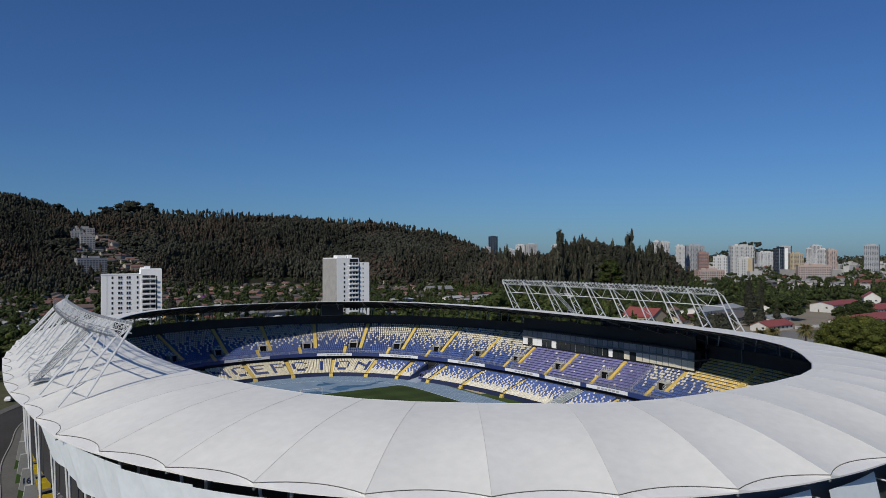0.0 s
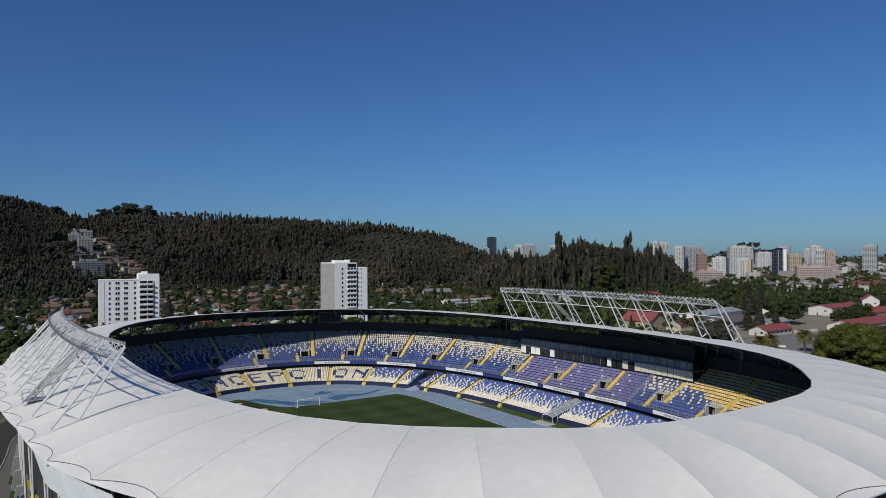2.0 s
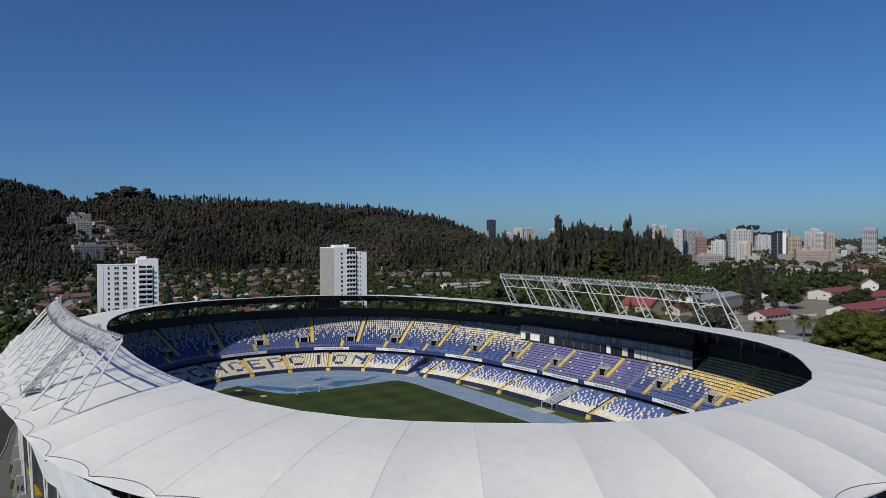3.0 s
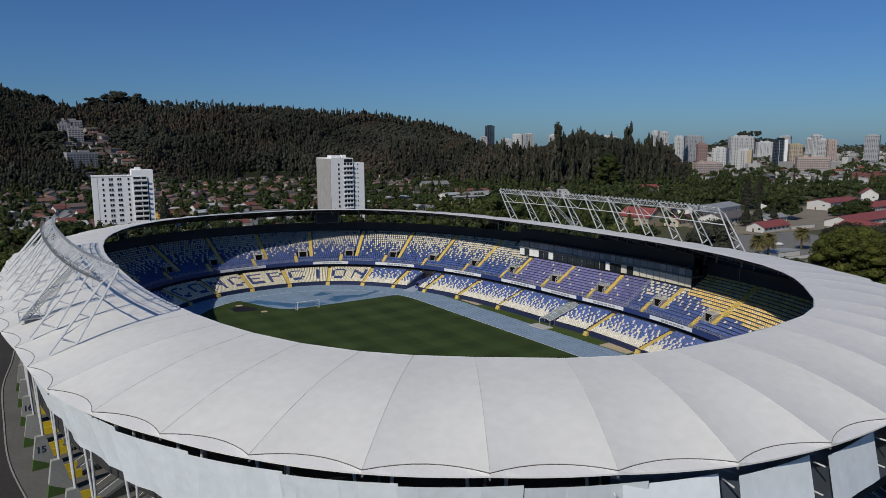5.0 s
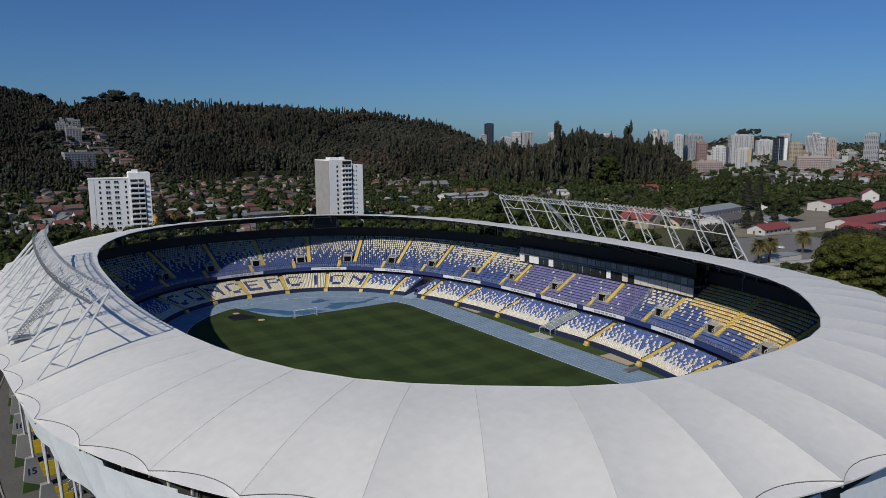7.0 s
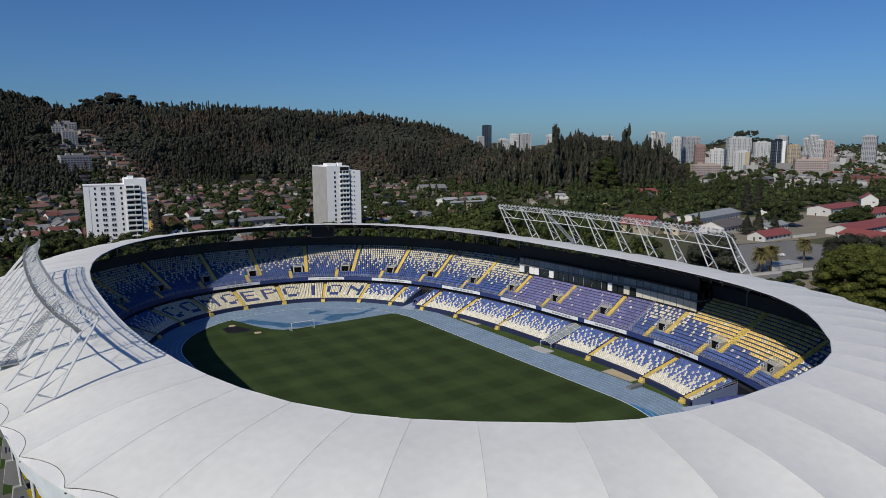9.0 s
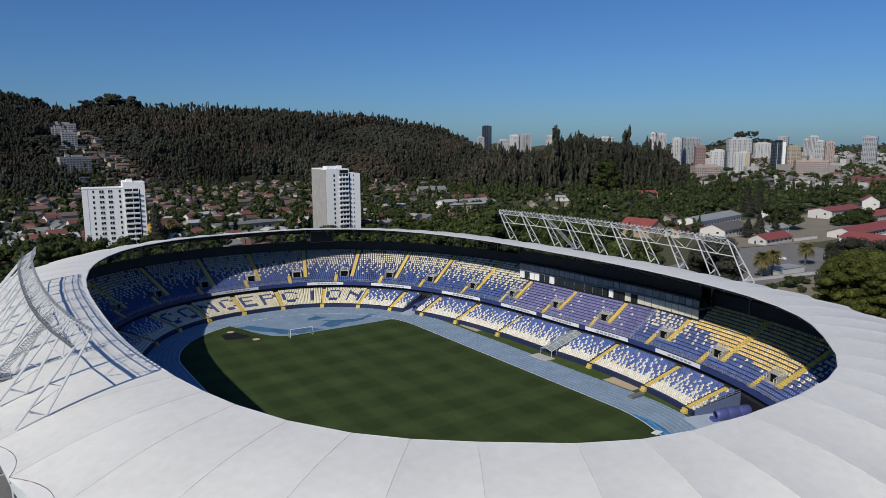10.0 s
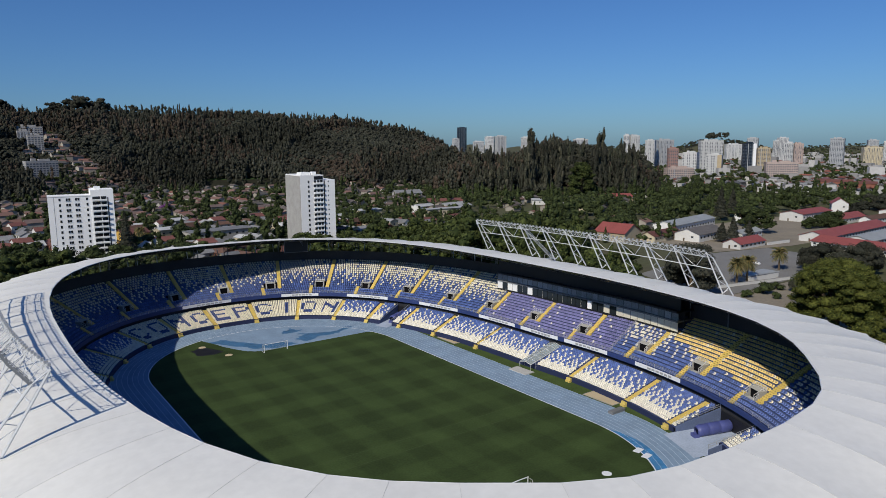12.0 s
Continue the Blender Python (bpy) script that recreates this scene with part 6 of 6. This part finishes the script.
for i, (x, y, h, r) in enumerate(((418, 165, 27, 5.0), (452, 176, 24, 4.5), (590, 116, 15, 9.5), (600, 132, 14, 8.5), (520, 112, 9, 5.5), (545, 118, 11, 6.5))):
    conifer = r <= 5
    tree("conifer" if conifer else "dark_tree", x, y, h, r, "tall dark conifer behind the compound" if conifer else "dark round tree behind the compound", "cone" if conifer else "full", 12, 2400, 0.6, 100 + i, LEAFDARK)
for i in range(9):
    tree("broadleaf_tree", -58 + i * 9 + (i % 3) * 3, 205 + (i * 37) % 28, 9 + (i * 7) % 5, 5.5 + i % 3, "low green tree beyond the stadium's end", lobes=8, cards=1200, card=0.5, seed=80 + i)
for i, (x, y, h, r) in enumerate(((179, 2, 2.6, 2.2), (191, 1.6, 4.0, 4.0), (186, -6, 2.2, 2.0), (203, 3, 2.8, 3.0))):
    tree("shrub", x, y, h, r, "low green shrub on the dry verge", lobes=8, cards=900, card=0.35, seed=90 + i, category="shrub")
tree("norfolk_pine", 2, 262, 26, 5, "tall dark pine in front of white flats", "cone", 9, 1500, 0.5, 95, LEAFDARK)
PURPLELEAF = node_mat("purple_blossom", (0.16, 0.06, 0.17), 0.8, vary=0.3, spread=0.3, island=True)
x, y = polar(14.2, 690)
tree("jacaranda", x, y, 9, 7, "purple flowering tree between the houses", lobes=8, cards=900, card=0.7, seed=97, leaf=PURPLELEAF)

FROND = node_mat("palm_fronds", (0.055, 0.070, 0.02), 0.7, vary=0.3, spread=0.3, island=True, tint=(0.17, 0.125, 0.04))


def palm(x, y, h, seed):
    ob = thing("palm", (x, y, 0), "stout palm with a full round head of fronds", "palm tree", "palms")
    g = Geo()
    for k in range(6):
        g.tube((0, 0, h * k / 6), (0, 0, h * (k + 1) / 6), 0.55 - 0.03 * k, 8, 0.5 - 0.03 * k)
    part("trunk", g, BARK, ob)
    r = random.Random(seed)
    g = Geo()
    for k in range(240):
        a, e = r.uniform(0, 6.28), r.uniform(-1.0, 1.4)
        ln = r.uniform(3.4, 4.6)
        pts = []
        for s in range(6):
            q = s / 5
            el = e - q * 1.1
            d = ln * q
            pts.append((math.cos(a) * d * math.cos(e * 0.75), math.sin(a) * d * math.cos(e * 0.75), h + 0.4 + math.sin(e) * d - 1.9 * q * q))
        w = 0.36
        sx, sy = -math.sin(a) * w, math.cos(a) * w
        A = [(p[0] + sx * (1 - abs(2 * i / 5 - 0.9) * 0.8), p[1] + sy * (1 - abs(2 * i / 5 - 0.9) * 0.8), p[2] - 0.15) for i, p in enumerate(pts)]
        B = [(p[0] - sx * (1 - abs(2 * i / 5 - 0.9) * 0.8), p[1] - sy * (1 - abs(2 * i / 5 - 0.9) * 0.8), p[2] - 0.15) for i, p in enumerate(pts)]
        g.strip(A, pts)
        g.strip(pts, B)
    part("fronds", g, FROND, ob)


for i, (x, y, h) in enumerate(((200, 19.2, 9.0), (207, 18.5, 9.4), (247, 25.6, 8.4), (20, 312, 9.0))):
    palm(x, y, h, i)

# ---- things on the field ----
NET = node_mat("net_cord", (0.6, 0.6, 0.6), 0.8)


def goal_thing(x, y, face):
    ob = thing("goal", (x, y, 0.06), "white football goal frame with a thin net", "goal", "goals", rz=0.0 if face < 0 else math.pi)
    g = Geo()
    for s in (-1, 1):
        g.tube((3.66 * s, 0, 0), (3.66 * s, 0, 2.5), 0.09, 8)
    g.tube((-3.72, 0, 2.47), (3.72, 0, 2.47), 0.09, 8)
    part("goal_frame", g, LINE, ob)
    g = Geo()
    for s in (-1, 1):
        g.tube((3.66 * s, 0, 2.44), (3.66 * s, 1.1, 2.3), 0.03, 4)
        g.tube((3.66 * s, 1.1, 2.3), (3.66 * s, 2.1, 0), 0.04, 4)
        g.tube((3.66 * s, 0, 0.03), (3.66 * s, 2.1, 0.03), 0.04, 4)
    g.tube((-3.66, 2.1, 0.03), (3.66, 2.1, 0.03), 0.04, 4)
    for k in range(-8, 9):
        g.tube((k * 0.45, 1.1, 2.3), (k * 0.45, 2.1, 0.03), 0.006, 3)
    for k in range(8):
        g.tube((-3.66, 1.1 + k / 8, 2.3 - k * 0.285), (3.66, 1.1 + k / 8, 2.3 - k * 0.285), 0.006, 3)
    part("net", g, NET, ob)


goal_thing(0.2, 47.5, -1)
goal_thing(-0.3, -59.8, 1)


def blob(name, pts, z, material, label, category, seed=0, jitter=0.15, kind="structure"):
    r = random.Random(seed)
    out = []
    n = len(pts)
    for i in range(n):
        a, b = pts[i], pts[(i + 1) % n]
        for k in range(5):
            f = k / 5
            out.append((a[0] + (b[0] - a[0]) * f + r.uniform(-jitter, jitter), a[1] + (b[1] - a[1]) * f + r.uniform(-jitter, jitter), z))
    return tagged(part(name, Geo().add(out, [tuple(range(len(out)))]), material), label, category, kind=kind)


# flat black polygon: the throwing cage's shadow painted on the grass
blob("tarpaulin", ((-20.8, 62.0), (-16.4, 64.4), (-12.6, 56.2), (-15.5, 55.0), (-20.4, 55.8)), 0.09, BLACK, "black shape painted for the throwing cage's shadow on the grass", "tarpaulin", 1, 0.25, "")
blob("wet_patch", ((-14, 68.5), (-9, 60.5), (-4, 53.5), (2, 50.4), (9, 50.6), (6, 54.5), (0, 56.5), (-5, 62), (-9, 69)), 0.054, TRACKDARK, "dark wet patch on the blue rubber", "puddle", 2, 0.5)
blob("wet_patch", ((10, 55.5), (14, 59), (13, 62), (19, 58), (25, 57), (31, 60), (31.6, 58.4), (25, 54.5), (18, 54), (12, 51.6)), 0.054, TRACKDARK, "dark wet patch on the blue rubber", "puddle", 3, 0.5)
blob("wet_patch", ((9, 64), (10.5, 67.5), (12, 66), (13.5, 69.5), (14.5, 66), (17, 65.5), (13, 63.2)), 0.054, TRACKDARK, "dark wet patch on the blue rubber", "puddle", 4, 0.4)
# wet stretch of the bend's inner lanes, laid on as a deep blue strip
WETBLUE = node_mat("deep_blue_rubber", (0.05, 0.20, 0.40), 0.6, vary=0.45, big=0.5, fine=1.5)
g = Geo()
arc = [radians(-8 - 46 * k / 16) for k in range(17)]
A = [(CX + (KERB + 0.1) * math.cos(a), CY - HALF + (KERB + 0.1) * math.sin(a), 0.0545) for a in arc]
B = [(CX + (KERB + 0.3 + 2.4 * math.sin(math.pi * k / 16) ** 0.6) * math.cos(a), CY - HALF + (KERB + 0.3 + 2.4 * math.sin(math.pi * k / 16) ** 0.6) * math.sin(a), 0.0545) for k, a in enumerate(arc)]
tagged(part("resurfaced_bend", g.strip(B, A), WETBLUE), "deep blue wet inner lanes of the bend", "track", kind="structure")


def pit(x0, y0, x1, y1):
    ob = thing("sand_pit", ((x0 + x1) / 2, (y0 + y1) / 2, 0), "tan long-jump sand pit beside the track", "sand pit", "sand pits")
    w, d = x1 - x0, y1 - y0
    r = random.Random(int(y0))
    g = Geo()
    N = 10
    vs = [(-w / 2 + w * i / N, -d / 2 + d * j / N, 0.07 + r.uniform(0, 0.05)) for i in range(N + 1) for j in range(N + 1)]
    g.add(vs, [(i * (N + 1) + j, (i + 1) * (N + 1) + j, (i + 1) * (N + 1) + j + 1, i * (N + 1) + j + 1) for i in range(N) for j in range(N)])
    part("sand_bed", g, SAND, ob)
    g = Geo()
    for sx in (-1, 1):
        g.box((sx * (w / 2 + 0.08), 0, 0.07), (0.14, d + 0.3, 0.14))
        g.box((0, sx * (d / 2 + 0.08), 0.07), (w, 0.14, 0.14))
    part("pit_edge", g, CONCRETE, ob)


pit(47.4, 20.9, 51.0, 30.0)
pit(46.7, -42.2, 50.4, -33.1)
mat_ob = tagged(part("landing_mat", Geo().box((44.4, -45.4, 0.35), (4.4, 1.4, 0.6)), DARKSTEEL), "dark grey landing mat beside the track", "mat")
for x, y, r in ((-16.8, 64.3, 1.1), (-12.7, 51.9, 1.1), (19.4, -64.1, 0.95)):
    g = Geo()
    n = 20
    g.add([(x + r * math.cos(6.2832 * k / n), y + r * math.sin(6.2832 * k / n), 0.1) for k in range(n)] + [(x + r * math.cos(6.2832 * k / n), y + r * math.sin(6.2832 * k / n), 0.05) for k in range(n)], [tuple(range(n))] + [(k, k + n, (k + 1) % n + n, (k + 1) % n) for k in range(n)])
    tagged(part("throwing_circle", g, SAND if y > 0 else LINE), "pale concrete throwing circle in the grass", "circle", "throwing circles")
for x, y in ((32.1, -61.3), (31.4, -63.9)):
    tagged(part("ground_board", Geo().box((x, y, 0.1), (2.2, 1.4, 0.08), 0.2), BANNER), "pale board lying on the grass", "board", "boards on the grass")

# ---- entrances through the lower stand ----
RAMPWALL = node_mat("grey_blue_ramp_wall", (0.10, 0.13, 0.22), 0.85, vary=0.2)
RAMPFLOOR = node_mat("pale_blue_grey_ramp", (0.36, 0.42, 0.52), 0.85, vary=0.2)
PURPLEPAD = node_mat("purple_inflated_cover", (0.065, 0.080, 0.24), 0.5, vary=0.12)


def frame_at(t, off, z=0.0):
    (p,), (n,) = FRONT.many([t], off)
    return Matrix.Translation((p[0], p[1], z)) @ Matrix.Rotation(math.atan2(n[1], n[0]) - math.pi / 2, 4, "Z")


def corner_entrance(t, width, cover_side):
    ob = thing("corner_entrance", (0, 0, 0), "concrete corner ramp with a purple inflated tunnel cover", "entrance", "corner entrances")
    ob.matrix_world = frame_at(t, 0)
    w = width / 2
    part("ramp", Geo().add([(-w, -3, 0.07), (w, -3, 0.07), (w, 10.8, 0.9), (-w, 10.8, 0.9)], [(0, 1, 2, 3)]), RAMPFLOOR, ob)
    for s in (-1, 1):
        g = Geo()
        h = [(s * w, 0, 0), (s * w, 10.6, 0), (s * w, 10.6, 4.6), (s * w, 0, 1.45)]
        g.add(h + [(p[0] + s * 0.25, p[1], p[2]) for p in h], [(0, 1, 2, 3), (7, 6, 5, 4), (3, 2, 6, 7), (0, 3, 7, 4)])
        part("side_wall", g, RAMPWALL, ob)
        g = Geo()
        for k in range(7):
            y = 10.4 * k / 6
            z = 1.45 + 3.1 * y / 10.4
            g.tube((s * w, y, z), (s * w, y, z + 1), 0.04, 4)
        for hgt in (0.5, 1.0):
            g.tube((s * w, 0, 1.45 + hgt), (s * w, 10.4, 4.55 + hgt), 0.04, 4)
        part("side_rail", g, GALV, ob)
    rings = [(-1.0, 0.8), (-0.85, 1.08), (-0.5, 1.24), (1.4, 1.28), (1.55, 1.2), (1.7, 1.28), (4.0, 1.28), (4.15, 1.2), (4.3, 1.28), (6.6, 1.24), (6.9, 1.0), (7.0, 0.8)]
    N = 18
    vs = [(cover_side * 0.5 + r * math.cos(2 * math.pi * k / N), y + 3.6, 1.5 + 0.07 * (y + 1.9) + r * math.sin(2 * math.pi * k / N)) for y, r in rings for k in range(N)]
    fs = [(i * N + k, i * N + (k + 1) % N, (i + 1) * N + (k + 1) % N, (i + 1) * N + k) for i in range(len(rings) - 1) for k in range(N)]
    g = Geo().add(vs, fs + [tuple(range(N)), tuple(range((len(rings) - 1) * N, len(rings) * N))[::-1]])
    part("tunnel_cover", g, PURPLEPAD, ob, "purple inflated tunnel cover", smooth=True)
    part("cover_foot", Geo().box((cover_side * 0.5, 2.4, 0.6), (1.6, 1.2, 0.95)), PURPLEPAD, ob)
    part("dark_mouth", Geo().box((0, 10.5, 2.6), (width - 0.4, 0.1, 3.2)), BLACK, ob)


corner_entrance(58.1, 5.0, 1)
corner_entrance(-62.8, 11.6, -4.8)
CLEAR = node_mat("dusty_polycarbonate", (0.50, 0.56, 0.54), 0.25, vary=0.35, big=0.8, fine=3.0)
cn = CLEAR.node_tree
clear_mix, clear_see = cn.nodes.new("ShaderNodeMixShader"), cn.nodes.new("ShaderNodeBsdfTransparent")
clear_mix.inputs[0].default_value = 0.38
cn.links.new(clear_see.outputs[0], clear_mix.inputs[1])
cn.links.new(cn.nodes["Principled BSDF"].outputs[0], clear_mix.inputs[2])
cn.links.new(clear_mix.outputs[0], cn.nodes["Material Output"].inputs["Surface"])
can = thing("players_canopy", (0, 0, 0), "sloping glazed canopy over the players' tunnel", "canopy")
can.matrix_world = frame_at(-6.0, 0)
W = 2.1
ridge_pts = [((-W, -2.2, 1.7), (W, -2.2, 1.7)), ((-W, 9.8, 4.7), (W, 9.8, 4.7))]
g = Geo()
for s in (-1, 1):
    for k in range(7):
        y = -2.2 + 12 * k / 6
        z = 1.7 + 3.0 * k / 6
        g.tube((s * W, y, max(0, z - 1.9)), (s * W, y, z), 0.07, 5)
        if s < 0:
            g.tube((-W, y, z), (0, y, z + 0.5), 0.07, 5)
            g.tube((0, y, z + 0.5), (W, y, z), 0.07, 5)
    g.tube((s * W, -2.2, 1.7), (s * W, 9.8, 4.7), 0.08, 5)
g.tube((0, -2.2, 2.2), (0, 9.8, 5.2), 0.08, 5)
part("canopy_frame", g, STEEL, can)
for k in range(6):
    y0, y1, z0, z1 = -2.2 + 2 * k + 0.08, -2.2 + 2 * k + 1.92, 1.7 + 3.0 * k / 6 + 0.05, 1.7 + 3.0 * (k + 1) / 6
    for s in (-1, 1):
        part("canopy_pane", Geo().add([(s * W, y0, z0), (0, y0, z0 + 0.5), (0, y1, z1 + 0.5), (s * W, y1, z1)] + [(s * W, y0, z0 + 0.04), (0, y0, z0 + 0.54), (0, y1, z1 + 0.54), (s * W, y1, z1 + 0.04)], [(0, 1, 2, 3), (7, 6, 5, 4), (0, 4, 5, 1), (1, 5, 6, 2), (2, 6, 7, 3), (3, 7, 4, 0)]), CLEAR, can)
part("platform", Geo().box((0.5, -4.2, 0.12), (6.4, 3.4, 0.2)), PIERCON, can)

# ---- scoreboard ----
board = thing("scoreboard", (30.0, 99.0, 23.0), "black video scoreboard hung under the roof rim", "scoreboard")
board.matrix_world = Matrix.Translation((30.2, 98.6, 23.0)) @ Matrix.Rotation(radians(-17), 4, "Z")
part("screen", Geo().box((0, 0, 0), (8.6, 0.4, 4.0)), BLACK, board)
g = Geo()
for s in (-1, 1):
    g.box((s * 4.4, 0, 0), (0.2, 0.5, 4.4))
    g.box((0, 0, s * 2.1), (9.0, 0.5, 0.2))
    g.tube((s * 3.5, 0, 2.1), (s * 3.5, 0.5, 3.6), 0.08)
part("screen_frame", g, DARKSTEEL, board)

# ---- piers, numbers and outside stairs under the roof edge ----
PIER = node_mat("pale_pier_concrete", (0.34, 0.34, 0.32), 0.9, vary=0.15, big=0.3, fine=3)
PIERGREEN = node_mat("green_pier_paint", (0.07, 0.12, 0.035), 0.8, vary=0.2)
NUMBER = node_mat("navy_number_paint", (0.015, 0.03, 0.09), 0.7)
piers = []
for i in range(BAYS):
    o, q, n = JOINTS[i]
    base = o - n * 4.3
    ob = thing("column_pier", (base.x, base.y, 0), "tapered pale concrete pier carrying white raking columns", "pier", "column piers", rz=math.atan2(n.y, n.x))
    g = Geo()
    prof = [(-1.5, 0), (2.1, 0), (1.2, 5.5), (-0.2, 5.5)]
    vs = [(x, y, z) for y in (-0.45, 0.45) for x, z in prof]
    g.add(vs, [(0, 1, 2, 3), (7, 6, 5, 4), (0, 4, 5, 1), (1, 5, 6, 2), (2, 6, 7, 3), (3, 7, 4, 0)])
    part("pier_body", g, PIER, ob)
    g = Geo()
    prof = [(-1.52, 0.02), (2.13, 0.02), (1.80, 1.9), (0.3, 1.1)]
    vs = [(x, y, z) for y in (-0.46, 0.46) for x, z in prof]
    g.add(vs, [(0, 1, 2, 3), (7, 6, 5, 4), (0, 4, 5, 1), (1, 5, 6, 2), (2, 6, 7, 3), (3, 7, 4, 0)])
    part("painted_foot", g, PIERGREEN, ob, "dark green painted foot")
    for k in (-1, 1):
        g = Geo()
        tan = Vector((0, 1, 0))
        g.tube((0.1, k * 0.2, 5.4), (0.9, k * 2.0, EDGE_Z - 0.5), 0.17, 8)
        part("raking_column", g, STEEL, ob)
    piers.append(ob)


def number_on(ob, word):
    cu = bpy.data.curves.new("gate_number", "FONT")
    cu.body, cu.size, cu.align_x, cu.extrude, cu.offset = word, 1.5, "CENTER", 0.004, 0.04
    tmp = bpy.data.objects.new("tmp", cu)
    me = bpy.data.meshes.new_from_object(tmp)
    bpy.data.objects.remove(tmp)
    me.materials.append(NUMBER)
    t = new("gate_number", me)
    t.parent = ob
    # the face that looks back along the ring; upright, read from outside
    t.matrix_basis = Matrix.Translation((0.6, 0.47, 2.8)) @ Matrix.Rotation(math.pi, 4, "Z") @ Matrix.Rotation(math.pi / 2, 4, "X")
    t["label"] = "navy painted gate number"


for word, x, y in (("15", -78.0, -32.0), ("16", -79.1, -9.0), ("14", -73.0, -57.0)):
    best = min(piers, key=lambda p: (p.matrix_world.translation - Vector((x, y, 0))).length)
    if word != "14":
        number_on(best, word)
# stairs with yellow edges between the piers
YELLOWRAIL = node_mat("yellow_steel_paint", (0.68, 0.50, 0.03), 0.5, vary=0.1)
mould = None
for i in range(BAYS):
    (o, q, n), (o2, q2, n2) = JOINTS[i], JOINTS[(i + 1) % BAYS]
    mid, nn = (o + o2) / 2, ((n + n2) / 2).normalized()
    base = mid - nn * 8.0
    m = Matrix.Translation((base.x, base.y, 0)) @ Matrix.Rotation(math.atan2(nn.y, nn.x), 4, "Z")
    if mould is None:
        mould = thing("outside_stair", (0, 0, 0), "dark outside stair with yellow edge plates", "stairs", "outside stairs")
        g = Geo()
        for k in range(22):
            g.box((-k * 0.32, 0, 0.17 * (k + 1)), (0.34, 2.6, 0.06))
        part("treads", g, DARKSTEEL, mould)
        for s in (-1, 1):
            g = Geo()
            h = [(0.3, s * 1.35, 0.0), (-7.1, s * 1.35, 3.7), (-7.1, s * 1.35, 4.2), (0.3, s * 1.35, 0.5)]
            g.add(h + [(p[0], p[1] + 0.08 * s, p[2]) for p in h], [(0, 1, 2, 3), (7, 6, 5, 4), (3, 2, 6, 7), (0, 3, 7, 4)])
            part("edge_plate", g, DARKSTEEL, mould)
            part("handrail", Geo().tube((0.3, s * 1.4, 1.5), (-7.1, s * 1.4, 5.3), 0.06, 5), STEEL, mould)
            part("barrier", Geo().box((1.4, s * 1.6, 0.65), (2.6, 0.14, 1.25)), YELLOWRAIL, mould, "yellow painted barrier plate")
        part("top_barrier", Geo().box((-7.3, 0, 4.6), (0.14, 3.0, 1.3)), YELLOWRAIL, mould, "yellow painted barrier plate")
        mould.matrix_world = m
    else:
        copy_thing(mould, m)
# the raking underside of the stands and an inner wall, coloured dark as shade
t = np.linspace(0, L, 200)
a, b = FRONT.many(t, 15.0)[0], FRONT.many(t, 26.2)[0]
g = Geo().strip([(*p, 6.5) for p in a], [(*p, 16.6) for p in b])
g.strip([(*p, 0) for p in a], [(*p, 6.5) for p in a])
tagged(part("stand_underside", g, SHADECON), "raking concrete underside of the upper stand, coloured dark as shade", "stand", kind="structure")

# ---- a parked car by the kerb ----
def car_thing(x, y, rz, paint, label):
    ob = thing("car", (x, y, 0.03), label, "car", "parked cars", rz=rz)
    prof = [(-2.1, 0.35), (-2.1, 0.85), (-1.75, 0.95), (-1.2, 1.42), (0.55, 1.45), (1.15, 0.98), (2.0, 0.82), (2.1, 0.4)]
    g = Geo()
    n = len(prof)
    vs = [(px, s * (0.86 if pz < 1.1 else 0.68), pz) for s in (-1, 1) for px, pz in prof]
    g.add(vs, [tuple(range(n)), tuple(range(n, 2 * n))[::-1]] + [(k, k + n, (k + 1) % n + n, (k + 1) % n) for k in range(n)])
    part("body", g, paint, ob)
    part("windscreen", Geo().add([(0.6, -0.64, 1.41), (0.6, 0.64, 1.41), (1.14, 0.76, 1.0), (1.14, -0.76, 1.0)], [(0, 1, 2, 3)]), GLASS, ob)
    for s in (-1, 1):
        part("side_window", Geo().add([(-1.1, s * 0.70, 1.38), (0.5, s * 0.70, 1.4), (0.95, s * 0.84, 1.0), (-1.5, s * 0.84, 1.0)], [(0, 1, 2, 3)]), GLASS, ob)
        for px in (-1.3, 1.3):
            w = part("wheel", Geo().tube((px, s * 0.72, 0.32), (px, s * 0.9, 0.32), 0.32, 14), BLACK, ob)
            part("rim", Geo().tube((px, s * 0.88, 0.32), (px, s * 0.915, 0.32), 0.19, 10), GALV, w)
    return ob


WHITECAR = node_mat("white_car_paint", (0.75, 0.75, 0.75), 0.25, vary=0.03)
GREYCAR = node_mat("grey_car_paint", (0.14, 0.14, 0.15), 0.3, vary=0.03)
car_thing(-80.0, 95.0, radians(75), WHITECAR, "white hatchback parked by the kerb")
for i, (x, y) in enumerate(((213, 27.5), (219, 28), (226, 28), (196, 30), (190, 31), (252, 40))):
    car_thing(x, y, radians(88 + i), WHITECAR if i % 2 else GREYCAR, "white hatchback under the shelter" if i % 2 else "dark grey hatchback in the car park")
